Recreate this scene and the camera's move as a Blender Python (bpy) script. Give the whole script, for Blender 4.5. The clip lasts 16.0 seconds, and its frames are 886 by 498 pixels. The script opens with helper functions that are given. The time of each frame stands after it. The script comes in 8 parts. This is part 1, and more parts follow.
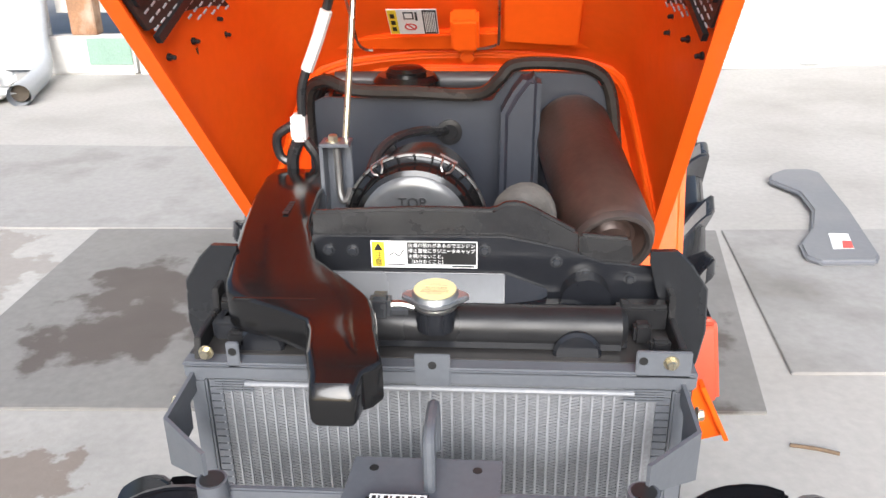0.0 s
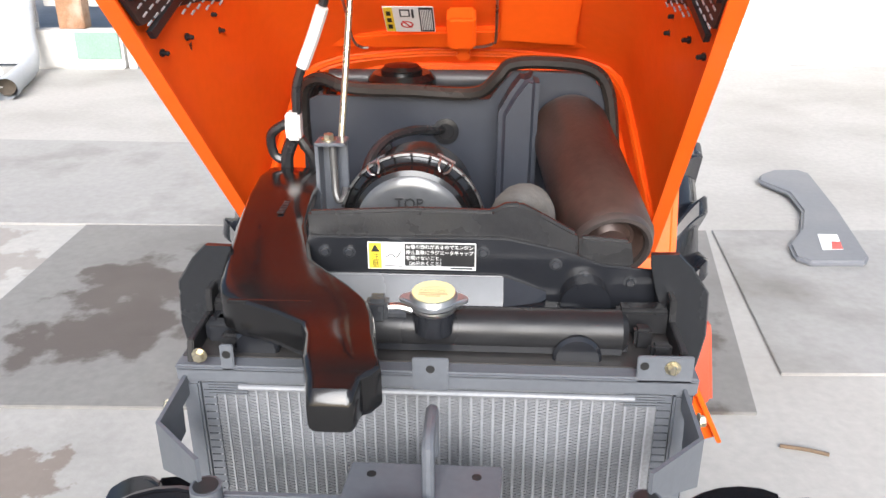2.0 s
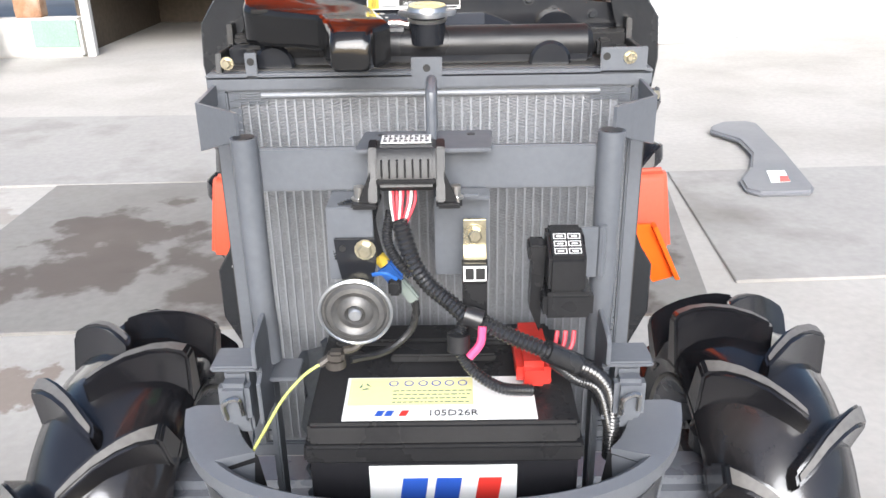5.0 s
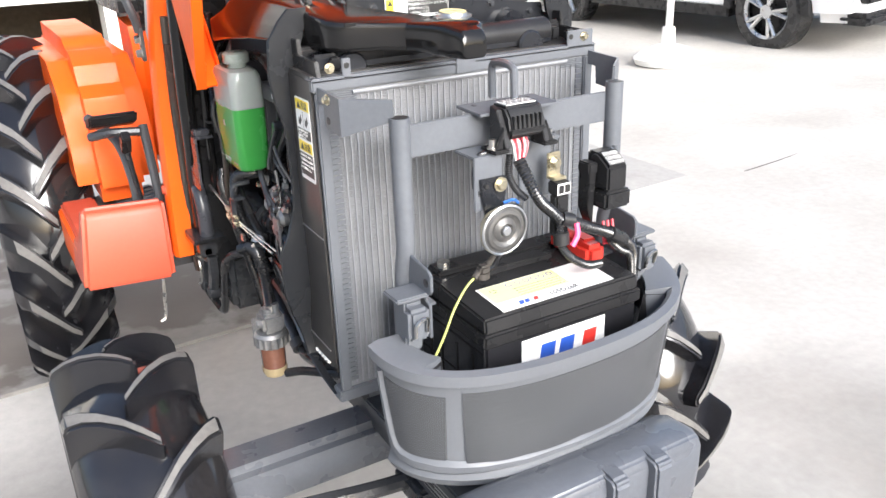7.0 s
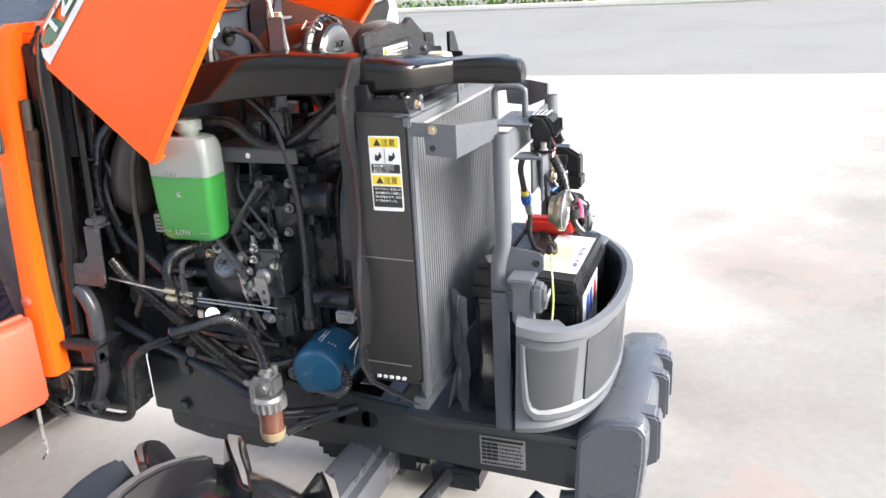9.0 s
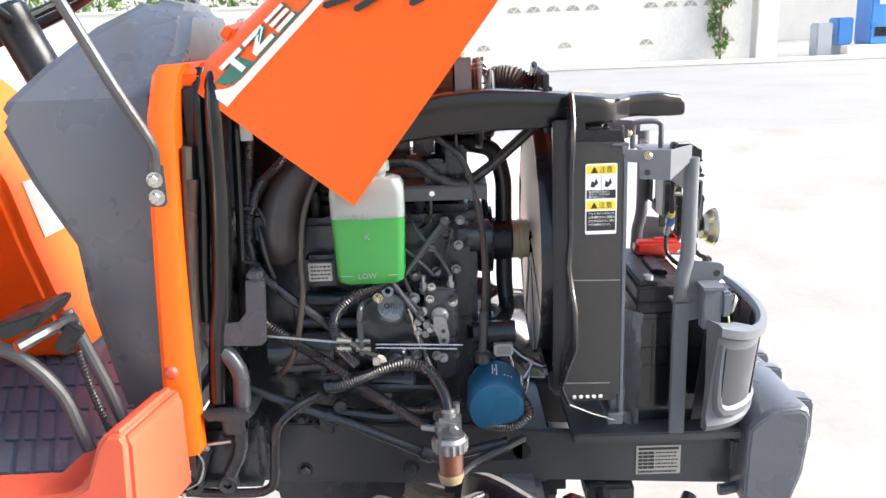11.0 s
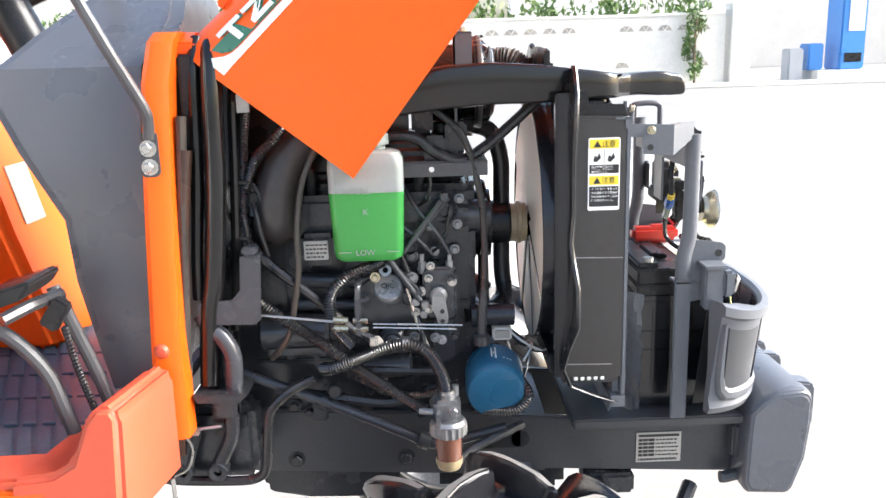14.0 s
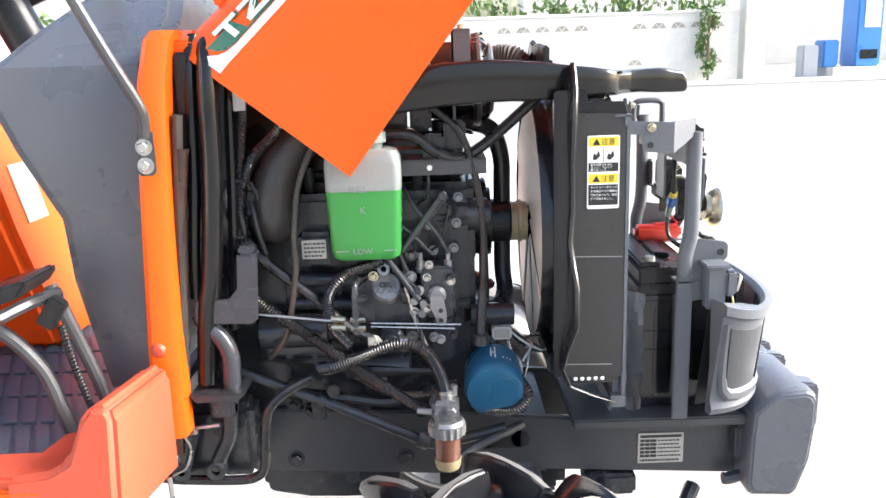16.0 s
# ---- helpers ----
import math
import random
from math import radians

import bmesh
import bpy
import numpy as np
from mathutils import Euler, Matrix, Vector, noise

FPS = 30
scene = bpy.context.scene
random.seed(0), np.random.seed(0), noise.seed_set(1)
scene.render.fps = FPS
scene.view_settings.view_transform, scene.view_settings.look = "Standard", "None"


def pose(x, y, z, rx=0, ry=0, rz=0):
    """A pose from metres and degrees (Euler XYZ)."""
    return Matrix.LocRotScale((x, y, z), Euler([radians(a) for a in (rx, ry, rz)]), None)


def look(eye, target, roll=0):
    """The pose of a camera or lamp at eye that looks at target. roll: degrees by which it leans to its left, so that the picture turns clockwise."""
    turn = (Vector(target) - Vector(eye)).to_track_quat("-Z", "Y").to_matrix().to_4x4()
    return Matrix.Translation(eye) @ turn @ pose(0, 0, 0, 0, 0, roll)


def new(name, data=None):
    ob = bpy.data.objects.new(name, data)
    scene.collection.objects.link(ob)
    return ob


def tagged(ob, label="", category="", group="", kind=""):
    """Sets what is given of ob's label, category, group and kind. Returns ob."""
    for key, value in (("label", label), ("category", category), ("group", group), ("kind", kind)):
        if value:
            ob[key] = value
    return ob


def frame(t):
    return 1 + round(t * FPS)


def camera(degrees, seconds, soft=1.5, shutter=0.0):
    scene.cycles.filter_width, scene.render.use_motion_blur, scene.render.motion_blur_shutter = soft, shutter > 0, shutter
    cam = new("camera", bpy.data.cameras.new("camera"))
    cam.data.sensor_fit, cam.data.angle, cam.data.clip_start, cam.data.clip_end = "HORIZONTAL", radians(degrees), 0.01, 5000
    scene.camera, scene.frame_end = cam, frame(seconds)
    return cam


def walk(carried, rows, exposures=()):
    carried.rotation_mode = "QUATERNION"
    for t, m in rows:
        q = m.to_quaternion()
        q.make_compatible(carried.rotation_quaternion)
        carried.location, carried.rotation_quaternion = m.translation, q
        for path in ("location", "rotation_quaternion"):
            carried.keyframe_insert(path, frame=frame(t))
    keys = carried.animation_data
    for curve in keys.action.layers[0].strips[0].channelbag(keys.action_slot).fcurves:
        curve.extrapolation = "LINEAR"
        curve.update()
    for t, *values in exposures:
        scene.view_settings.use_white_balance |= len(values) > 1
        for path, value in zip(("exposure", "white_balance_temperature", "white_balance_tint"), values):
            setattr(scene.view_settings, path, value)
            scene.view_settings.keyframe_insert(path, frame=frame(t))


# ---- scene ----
cam = camera(57.0, 16.0)
PATH = [
    (0, (0.06, -0.641, 1.512), (-0.077, 1.191, 0.723), -0.9),
    (0.5, (0.049, -0.592, 1.523), (-0.069, 1.234, 0.714), -0.5),
    (1, (0.046, -0.576, 1.526), (-0.072, 1.238, 0.692), -0.5),
    (1.5, (0.048, -0.589, 1.528), (-0.068, 1.227, 0.699), -0.6),
    (2, (0.05, -0.629, 1.511), (-0.059, 1.203, 0.716), -0.2),
    (2.5, (0.06, -0.687, 1.461), (-0.046, 1.159, 0.699), 0.0),
    (3, (0.065, -0.732, 1.411), (-0.045, 1.126, 0.68), 0.8),
    (3.5, (0.074, -0.763, 1.362), (-0.065, 1.088, 0.617), -0.5),
    (4, (0.088, -0.796, 1.322), (-0.068, 1.067, 0.61), -0.8),
    (4.5, (0.098, -0.828, 1.299), (-0.093, 1.024, 0.567), -0.7),
    (5, (0.023, -0.863, 1.285), (0.007, 0.979, 0.507), -1.0),
    (5.2, (-0.029, -0.884, 1.291), (0.063, 0.975, 0.561), -2.1),
    (7.3, (-0.712, -0.998, 1.329), (0.388, 0.507, 0.604), -0.4),
    (7.5, (-0.785, -0.946, 1.342), (0.456, 0.486, 0.700), -0.1),
    (8, (-0.984, -0.804, 1.328), (0.509, 0.368, 0.699), -1.4),
    (8.5, (-1.178, -0.728, 1.302), (0.443, 0.256, 0.667), -2.4),
    (9, (-1.304, -0.461, 1.329), (0.462, 0.206, 0.669), -3.2),
    (9.5, (-1.438, -0.291, 1.331), (0.419, 0.185, 0.761), -4.3),
    (10, (-1.503, -0.087, 1.34), (0.393, 0.189, 0.769), -2.6),
    (10.2, (-1.507, 0.014, 1.336), (0.397, 0.202, 0.756), -3.1),
    (12.3, (-1.476, 0.34, 1.25), (0.468, 0.28, 0.783), -0.9),
    (12.5, (-1.485, 0.328, 1.24), (0.459, 0.288, 0.771), -0.4),
    (13, (-1.489, 0.321, 1.236), (0.458, 0.293, 0.78), -1.0),
    (13.5, (-1.49, 0.318, 1.236), (0.454, 0.288, 0.769), -1.6),
    (14, (-1.488, 0.304, 1.231), (0.456, 0.272, 0.763), -1.7),
    (14.5, (-1.486, 0.298, 1.23), (0.457, 0.267, 0.757), -1.4),
    (15, (-1.486, 0.284, 1.228), (0.458, 0.264, 0.756), -1.4),
    (15.5, (-1.482, 0.282, 1.229), (0.461, 0.269, 0.755), -1.7),
    (16, (-1.479, 0.28, 1.229), (0.464, 0.28, 0.758), -1.9),
]
walk(cam, [(t, look(eye, target, roll)) for t, eye, target, roll in PATH], exposures=[(0, 0.92, 6050, 10), (2.5, 1.03, 6000, 10), (4.0, 1.07, 6000, 10), (5.2, 1.10, 6000, 10), (7.5, 1.56, 6200, 10), (9.0, 1.83, 6300, 10), (10.2, 2.03, 6300, 10), (12.5, 2.20, 6250, 10), (16, 2.27, 6250, 10)])

# ---- world, sun, exposure ----
world = bpy.data.worlds.new("world")
scene.world = world
world.use_nodes = True
wn = world.node_tree.nodes
sky = wn.new("ShaderNodeTexSky")
sky.sky_type, sky.sun_disc = "NISHITA", False
sky.sun_elevation, sky.sun_rotation = radians(29), radians(180)
sky.air_density, sky.dust_density, sky.ozone_density = 1.0, 4.0, 1.0
wn["Background"].inputs["Strength"].default_value = 0.10
world.node_tree.links.new(sky.outputs[0], wn["Background"].inputs["Color"])
sun = new("sun", bpy.data.lights.new("sun", "SUN"))
sun.data.energy, sun.data.angle, sun.data.color = 2.9, radians(42), (1.0, 0.985, 0.96)
SUN_DIR = Vector((0.04, -0.84, 0.46))
sun.matrix_world = look(SUN_DIR * 20, (0, 0, 0))

# ---- materials ----
def mat(name, color, rough=0.5, metal=0.0, scale=40.0, vary=0.12, bump=0.0, bscale=None, second=None, coat=0.0, stain=0.0, edge=(0.5, 0.72), spec=0.5):
    """Principled surface with fine grain and larger blotches; second: colour of the blotches."""
    m = bpy.data.materials.new(name)
    m.use_nodes = True
    nt = m.node_tree
    b = nt.nodes["Principled BSDF"]
    tc = nt.nodes.new("ShaderNodeTexCoord")
    n1, n2 = nt.nodes.new("ShaderNodeTexNoise"), nt.nodes.new("ShaderNodeTexNoise")
    n1.inputs["Scale"].default_value, n1.inputs["Detail"].default_value = scale * 6, 4
    n2.inputs["Scale"].default_value, n2.inputs["Detail"].default_value = scale * 0.5, 6
    for n in (n1, n2):
        nt.links.new(tc.outputs["Object"], n.inputs["Vector"])
    add = nt.nodes.new("ShaderNodeMath")
    add.operation = "ADD"
    nt.links.new(n1.outputs["Fac"], add.inputs[0])
    nt.links.new(n2.outputs["Fac"], add.inputs[1])
    mr = nt.nodes.new("ShaderNodeMapRange")
    mr.inputs["From Min"].default_value, mr.inputs["From Max"].default_value = 0.6, 1.4
    mr.inputs["To Min"].default_value, mr.inputs["To Max"].default_value = 1 - vary, 1 + vary
    nt.links.new(add.outputs[0], mr.inputs["Value"])
    mix = nt.nodes.new("ShaderNodeMix")
    mix.data_type, mix.blend_type = "RGBA", "MULTIPLY"
    mix.inputs["Factor"].default_value = 1.0
    mix.inputs["A"].default_value = (*color, 1)
    nt.links.new(mr.outputs[0], mix.inputs["B"])
    out = mix.outputs["Result"]
    if second is not None:
        n3 = nt.nodes.new("ShaderNodeTexNoise")
        n3.inputs["Scale"].default_value, n3.inputs["Detail"].default_value = scale * 0.25, 8
        n3.inputs["Roughness"].default_value = 0.52
        nt.links.new(tc.outputs["Object"], n3.inputs["Vector"])
        r3 = nt.nodes.new("ShaderNodeMapRange")
        r3.inputs["From Min"].default_value, r3.inputs["From Max"].default_value = edge
        nt.links.new(n3.outputs["Fac"], r3.inputs["Value"])
        sc = nt.nodes.new("ShaderNodeMath")
        sc.operation = "MULTIPLY"
        sc.inputs[1].default_value = stain or 0.7
        nt.links.new(r3.outputs[0], sc.inputs[0])
        mx = nt.nodes.new("ShaderNodeMix")
        mx.data_type = "RGBA"
        nt.links.new(sc.outputs[0], mx.inputs["Factor"])
        nt.links.new(out, mx.inputs["A"])
        mx.inputs["B"].default_value = (*second, 1)
        out = mx.outputs["Result"]
    nt.links.new(out, b.inputs["Base Color"])
    rr = nt.nodes.new("ShaderNodeMapRange")
    rr.inputs["From Min"].default_value, rr.inputs["From Max"].default_value = 0.3, 0.7
    rr.inputs["To Min"].default_value, rr.inputs["To Max"].default_value = max(0.03, rough - 0.1), min(1, rough + 0.1)
    nt.links.new(n2.outputs["Fac"], rr.inputs["Value"])
    nt.links.new(rr.outputs[0], b.inputs["Roughness"])
    b.inputs["Metallic"].default_value = metal
    b.inputs["Specular IOR Level"].default_value = spec
    b.inputs["Coat Weight"].default_value = coat
    b.inputs["Coat Roughness"].default_value = 0.08
    if bump:
        bp = nt.nodes.new("ShaderNodeBump")
        bp.inputs["Strength"].default_value, bp.inputs["Distance"].default_value = bump, 0.002
        nb = n1
        if bscale:
            nb = nt.nodes.new("ShaderNodeTexNoise")
            nb.inputs["Scale"].default_value, nb.inputs["Detail"].default_value = bscale, 5
            nt.links.new(tc.outputs["Object"], nb.inputs["Vector"])
        nt.links.new(nb.outputs["Fac"], bp.inputs["Height"])
        nt.links.new(bp.outputs[0], b.inputs["Normal"])
    return m


ORANGE = mat("orange_paint", (0.90, 0.115, 0.006), 0.42, 0, 12, 0.05, spec=0.25, coat=0.14)
ORANGE_DULL = mat("orange_plastic", (0.52, 0.076, 0.034), 0.5, 0, 20, 0.06, bump=0.15, bscale=700)
GREY = mat("grey_paint", (0.108, 0.116, 0.130), 0.38, 0, 25, 0.1, bump=0.06, bscale=300)
GREY_DARK = mat("dark_grey_paint", (0.056, 0.058, 0.062), 0.38, 0, 25, 0.15, bump=0.1, bscale=250, second=(0.055, 0.056, 0.057), stain=0.4)
GREY_PLASTIC = mat("grey_plastic", (0.118, 0.125, 0.138), 0.42, 0.1, 30, 0.05, bump=0.1, bscale=900)
PANEL_PLASTIC = mat("dash_plastic", (0.098, 0.102, 0.112), 0.32, 0, 20, 0.04, coat=0.08, bump=0.02, bscale=900)
BLACK_GLOSS = mat("black_gloss_plastic", (0.008, 0.0078, 0.008), 0.16, 0, 15, 0.2, coat=0.15, spec=0.4, second=(0.02, 0.019, 0.018), stain=0.12, bump=0.02, bscale=60)
BLACK = mat("black_plastic", (0.017, 0.017, 0.018), 0.3, 0, 30, 0.2, bump=0.08, bscale=700, spec=0.3)
BLACK_PAINT = mat("black_steel", (0.014, 0.015, 0.018), 0.17, 0, 25, 0.1, spec=0.5, second=(0.03, 0.029, 0.027), stain=0.25)
HORN_STEEL = mat("horn_steel", (0.11, 0.108, 0.105), 0.38, 0.5, 30, 0.25, bump=0.1, bscale=300)
SCREEN = mat("screen_sheet", (0.024, 0.028, 0.038), 0.42, 0, 20, 0.1, bump=0.05, bscale=300)
WEIGHT = mat("weight_paint", (0.092, 0.099, 0.114), 0.3, 0, 25, 0.12, coat=0.25, bump=0.15, bscale=200)
BRACKET = mat("bracket_paint", (0.048, 0.050, 0.058), 0.26, 0, 25, 0.1)
ELBOW = mat("sooty_rubber", (0.042, 0.036, 0.034), 0.36, 0, 14, 0.25, second=(0.085, 0.06, 0.048), stain=0.35, bump=0.08, bscale=200)
HOSE_BROWN = mat("brown_rubber", (0.045, 0.024, 0.017), 0.3, 0, 14, 0.25, second=(0.11, 0.065, 0.045), stain=0.45, bump=0.08, bscale=200)
FILM = mat("clear_film", (0.24, 0.255, 0.275), 0.12, 0.3, 30, 0.2, coat=0.6, second=(0.10, 0.11, 0.12), stain=0.6)
# Lighter copy of black_steel: sky reflected in the sloping plate put into its colour
SATIN = mat("black_steel_sheen", (0.030, 0.033, 0.039), 0.24, 0, 25, 0.12, second=(0.05, 0.05, 0.05), stain=0.3)
EDGING = mat("creased_black_edging", (0.022, 0.019, 0.017), 0.25, 0, 25, 0.3, second=(0.09, 0.075, 0.06), stain=0.35, bump=0.3, bscale=120)
HOUSING = mat("dull_black_sheet", (0.034, 0.032, 0.031), 0.36, 0, 12, 0.15, second=(0.05, 0.046, 0.042), stain=0.4, bump=0.05, bscale=400)
BATTERY = mat("battery_plastic", (0.014, 0.014, 0.016), 0.14, 0, 15, 0.15, coat=0.2, second=(0.035, 0.035, 0.036), stain=0.2)
OILCAP = mat("oil_cap_metal", (0.31, 0.315, 0.32), 0.35, 0.4, 30, 0.15, bump=0.2, bscale=300)
PUMP = mat("pump_paint", (0.050, 0.054, 0.061), 0.2, 0.3, 30, 0.2, bump=0.12, bscale=220, second=(0.13, 0.13, 0.13), stain=0.35)
CORRUGATED = mat("corrugated_plastic", (0.020, 0.020, 0.021), 0.24, 0, 30, 0.2, coat=0.4)
MAT_RUBBER = mat("floor_mat_rubber", (0.078, 0.122, 0.158), 0.5, 0, 15, 0.25, bump=0.1, bscale=300, second=(0.08, 0.078, 0.075), stain=0.4)
PANEL_GREY = mat("panel_grey_plastic", (0.17, 0.175, 0.19), 0.5, 0, 6, 0.08)
RUBBER = mat("rubber", (0.020, 0.020, 0.021), 0.28, 0, 30, 0.25, bump=0.12, bscale=400, second=(0.04, 0.038, 0.035), stain=0.3)
RUBBER_DUSTY = mat("dusty_rubber", (0.060, 0.054, 0.048), 0.7, 0, 30, 0.25, bump=0.3, bscale=400, second=(0.15, 0.13, 0.105), stain=0.55)
FLAP = mat("grey_rubber_flap", (0.015, 0.016, 0.018), 0.22, 0, 20, 0.12, bump=0.1, bscale=300)
TYRE = mat("tyre_rubber", (0.011, 0.011, 0.013), 0.17, 0, 14, 0.3, bump=0.05, bscale=60, second=(0.08, 0.07, 0.06), stain=0.22, coat=0.5)
LUG = mat("tyre_lug_rubber", (0.011, 0.011, 0.013), 0.2, 0, 14, 0.3, bump=0.1, bscale=80, second=(0.10, 0.092, 0.08), stain=0.22, coat=0.5)
LUG_WORN = mat("worn_tread_face", (0.125, 0.12, 0.114), 0.55, 0, 18, 0.3, bump=0.25, bscale=200, second=(0.05, 0.048, 0.046), stain=0.6, edge=(0.55, 0.7))
CAST = mat("cast_iron_paint", (0.036, 0.038, 0.042), 0.23, 0.15, 30, 0.3, bump=0.25, bscale=150, second=(0.07, 0.071, 0.072), stain=0.4)
CAST_LIGHT = mat("cast_aluminium", (0.30, 0.30, 0.30), 0.45, 0.7, 30, 0.2, bump=0.3, bscale=300)
ALU = mat("aluminium", (0.52, 0.53, 0.54), 0.32, 0.9, 30, 0.12)
CORE = mat("cooler_core", (0.225, 0.232, 0.247), 0.5, 0.1, 30, 0.15)
CORE_TUBE = mat("cooler_tube", (0.255, 0.262, 0.277), 0.5, 0.1, 30, 0.12)
CORE_BACK = mat("cooler_fins", (0.195, 0.20, 0.213), 0.6, 0.1, 60, 0.3)
ZINC = mat("zinc", (0.52, 0.505, 0.475), 0.3, 0.95, 40, 0.15)
GOLD = mat("yellow_zinc", (0.52, 0.47, 0.34), 0.3, 0.9, 40, 0.2)
RUST = mat("sooty_muffler_steel", (0.050, 0.032, 0.027), 0.38, 0.3, 16, 0.3, second=(0.12, 0.072, 0.052), stain=0.5, bump=0.15, bscale=200)
SOOT = mat("exhaust_pipe", (0.06, 0.055, 0.05), 0.45, 0.4, 16, 0.3, second=(0.10, 0.075, 0.055))
BLUE = mat("blue_filter_paint", (0.022, 0.115, 0.21), 0.3, 0, 20, 0.12, coat=0.3)
RED_PLASTIC = mat("red_rubber", (0.50, 0.028, 0.018), 0.35, 0, 30, 0.1)
WIRE_RED = mat("red_wire", (0.62, 0.06, 0.08), 0.4, 0, 50, 0.1)
WIRE_PINK = mat("pink_tape", (0.85, 0.08, 0.2), 0.4, 0, 50, 0.1)
WIRE_BLUE = mat("blue_connector", (0.03, 0.12, 0.42), 0.4, 0, 50, 0.1)
YELLOW = mat("yellow_plastic", (0.75, 0.55, 0.06), 0.4, 0, 50, 0.1)
WIRE_YG = mat("yellow_green_wire", (0.46, 0.50, 0.14), 0.4, 0, 50, 0.1)
WHITE = mat("white_plastic", (0.75, 0.74, 0.71), 0.4, 0, 30, 0.05)
LABEL_WHITE = mat("label_white", (0.80, 0.80, 0.78), 0.35, 0, 30, 0.03)
LABEL_YELLOW = mat("label_yellow", (0.82, 0.62, 0.04), 0.35, 0, 30, 0.03)
LABEL_PALE = mat("label_pale_yellow", (0.78, 0.72, 0.36), 0.35, 0, 30, 0.05)
LABEL_BLACK = mat("label_black", (0.02, 0.02, 0.02), 0.35, 0, 30, 0.05)
LABEL_RED = mat("label_red", (0.65, 0.04, 0.03), 0.35, 0, 30, 0.03)
LABEL_BLUE = mat("label_blue", (0.03, 0.09, 0.42), 0.35, 0, 30, 0.03)
LABEL_GREEN = mat("label_green", (0.02, 0.14, 0.09), 0.35, 0, 30, 0.05)
LABEL_GREY = mat("label_silver", (0.45, 0.44, 0.41), 0.35, 0.5, 30, 0.05)
FAN_WHITE = mat("fan_plastic", (0.60, 0.565, 0.50), 0.5, 0, 30, 0.1)
MESH_DARK = mat("vent_mesh", (0.035, 0.024, 0.02), 0.6, 0, 30, 0.2)
FUEL = mat("fuel_bowl", (0.20, 0.09, 0.06), 0.12, 0, 30, 0.15, coat=0.6)
CLEAR_GREY = mat("milky_plastic", (0.24, 0.28, 0.26), 0.25, 0, 30, 0.05)


def translucent(name, color, trans, rough):
    m = mat(name, color, rough, 0, 20, 0.04)
    b = m.node_tree.nodes["Principled BSDF"]
    b.inputs["Subsurface Weight"].default_value = trans
    b.inputs["Subsurface Radius"].default_value = (0.02, 0.03, 0.02)
    b.inputs["Subsurface Scale"].default_value = 0.5
    return m


COOLANT = translucent("green_coolant", (0.045, 0.27, 0.055), 0.35, 0.22)
MILKY = translucent("milky_tank", (0.27, 0.30, 0.29), 0.35, 0.22)
# Grey base carries the pale reflection on the air cleaner's lid face
LID = mat("lid_sheen_plastic", (0.075, 0.078, 0.082), 0.22, 0, 12, 0.25, second=(0.16, 0.16, 0.16), stain=0.35, coat=0.3)
MUFFLER_END = mat("muffler_end_steel", (0.075, 0.062, 0.056), 0.33, 0.4, 20, 0.2, second=(0.13, 0.10, 0.085), stain=0.4)


def ground_mat(name, base, dark, scale, rough=0.85):
    """Concrete: fine sand grain, cloudy tone and darker irregular stains."""
    m = mat(name, base, rough, 0, scale, 0.12, bump=0.35, bscale=90, second=dark, stain=0.6, edge=(0.45, 0.78))
    return m


CONCRETE = ground_mat("concrete", (0.438, 0.421, 0.393), (0.22, 0.195, 0.168), 5.0)
# Brightness fall-off painted into the colour: darker towards -x and -y, in soft patches
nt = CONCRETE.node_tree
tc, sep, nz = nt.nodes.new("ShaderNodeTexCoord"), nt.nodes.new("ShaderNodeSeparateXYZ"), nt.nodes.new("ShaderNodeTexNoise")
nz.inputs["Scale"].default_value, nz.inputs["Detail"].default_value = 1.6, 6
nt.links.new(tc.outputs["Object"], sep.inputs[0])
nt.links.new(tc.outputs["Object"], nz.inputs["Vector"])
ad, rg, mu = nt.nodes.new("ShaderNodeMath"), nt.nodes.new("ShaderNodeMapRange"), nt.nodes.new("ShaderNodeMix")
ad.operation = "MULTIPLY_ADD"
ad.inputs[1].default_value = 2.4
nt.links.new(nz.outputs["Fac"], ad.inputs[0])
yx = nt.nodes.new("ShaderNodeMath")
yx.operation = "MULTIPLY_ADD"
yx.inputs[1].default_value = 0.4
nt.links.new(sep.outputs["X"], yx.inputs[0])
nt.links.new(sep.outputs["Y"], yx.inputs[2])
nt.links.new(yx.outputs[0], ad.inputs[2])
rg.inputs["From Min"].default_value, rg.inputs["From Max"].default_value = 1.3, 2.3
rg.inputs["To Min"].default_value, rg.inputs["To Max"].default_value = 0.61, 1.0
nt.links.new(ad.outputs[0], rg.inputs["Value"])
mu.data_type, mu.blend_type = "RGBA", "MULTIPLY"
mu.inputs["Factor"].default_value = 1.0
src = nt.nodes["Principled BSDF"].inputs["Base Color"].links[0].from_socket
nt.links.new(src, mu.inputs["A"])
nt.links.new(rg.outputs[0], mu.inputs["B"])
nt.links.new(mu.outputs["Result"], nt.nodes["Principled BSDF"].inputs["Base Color"])


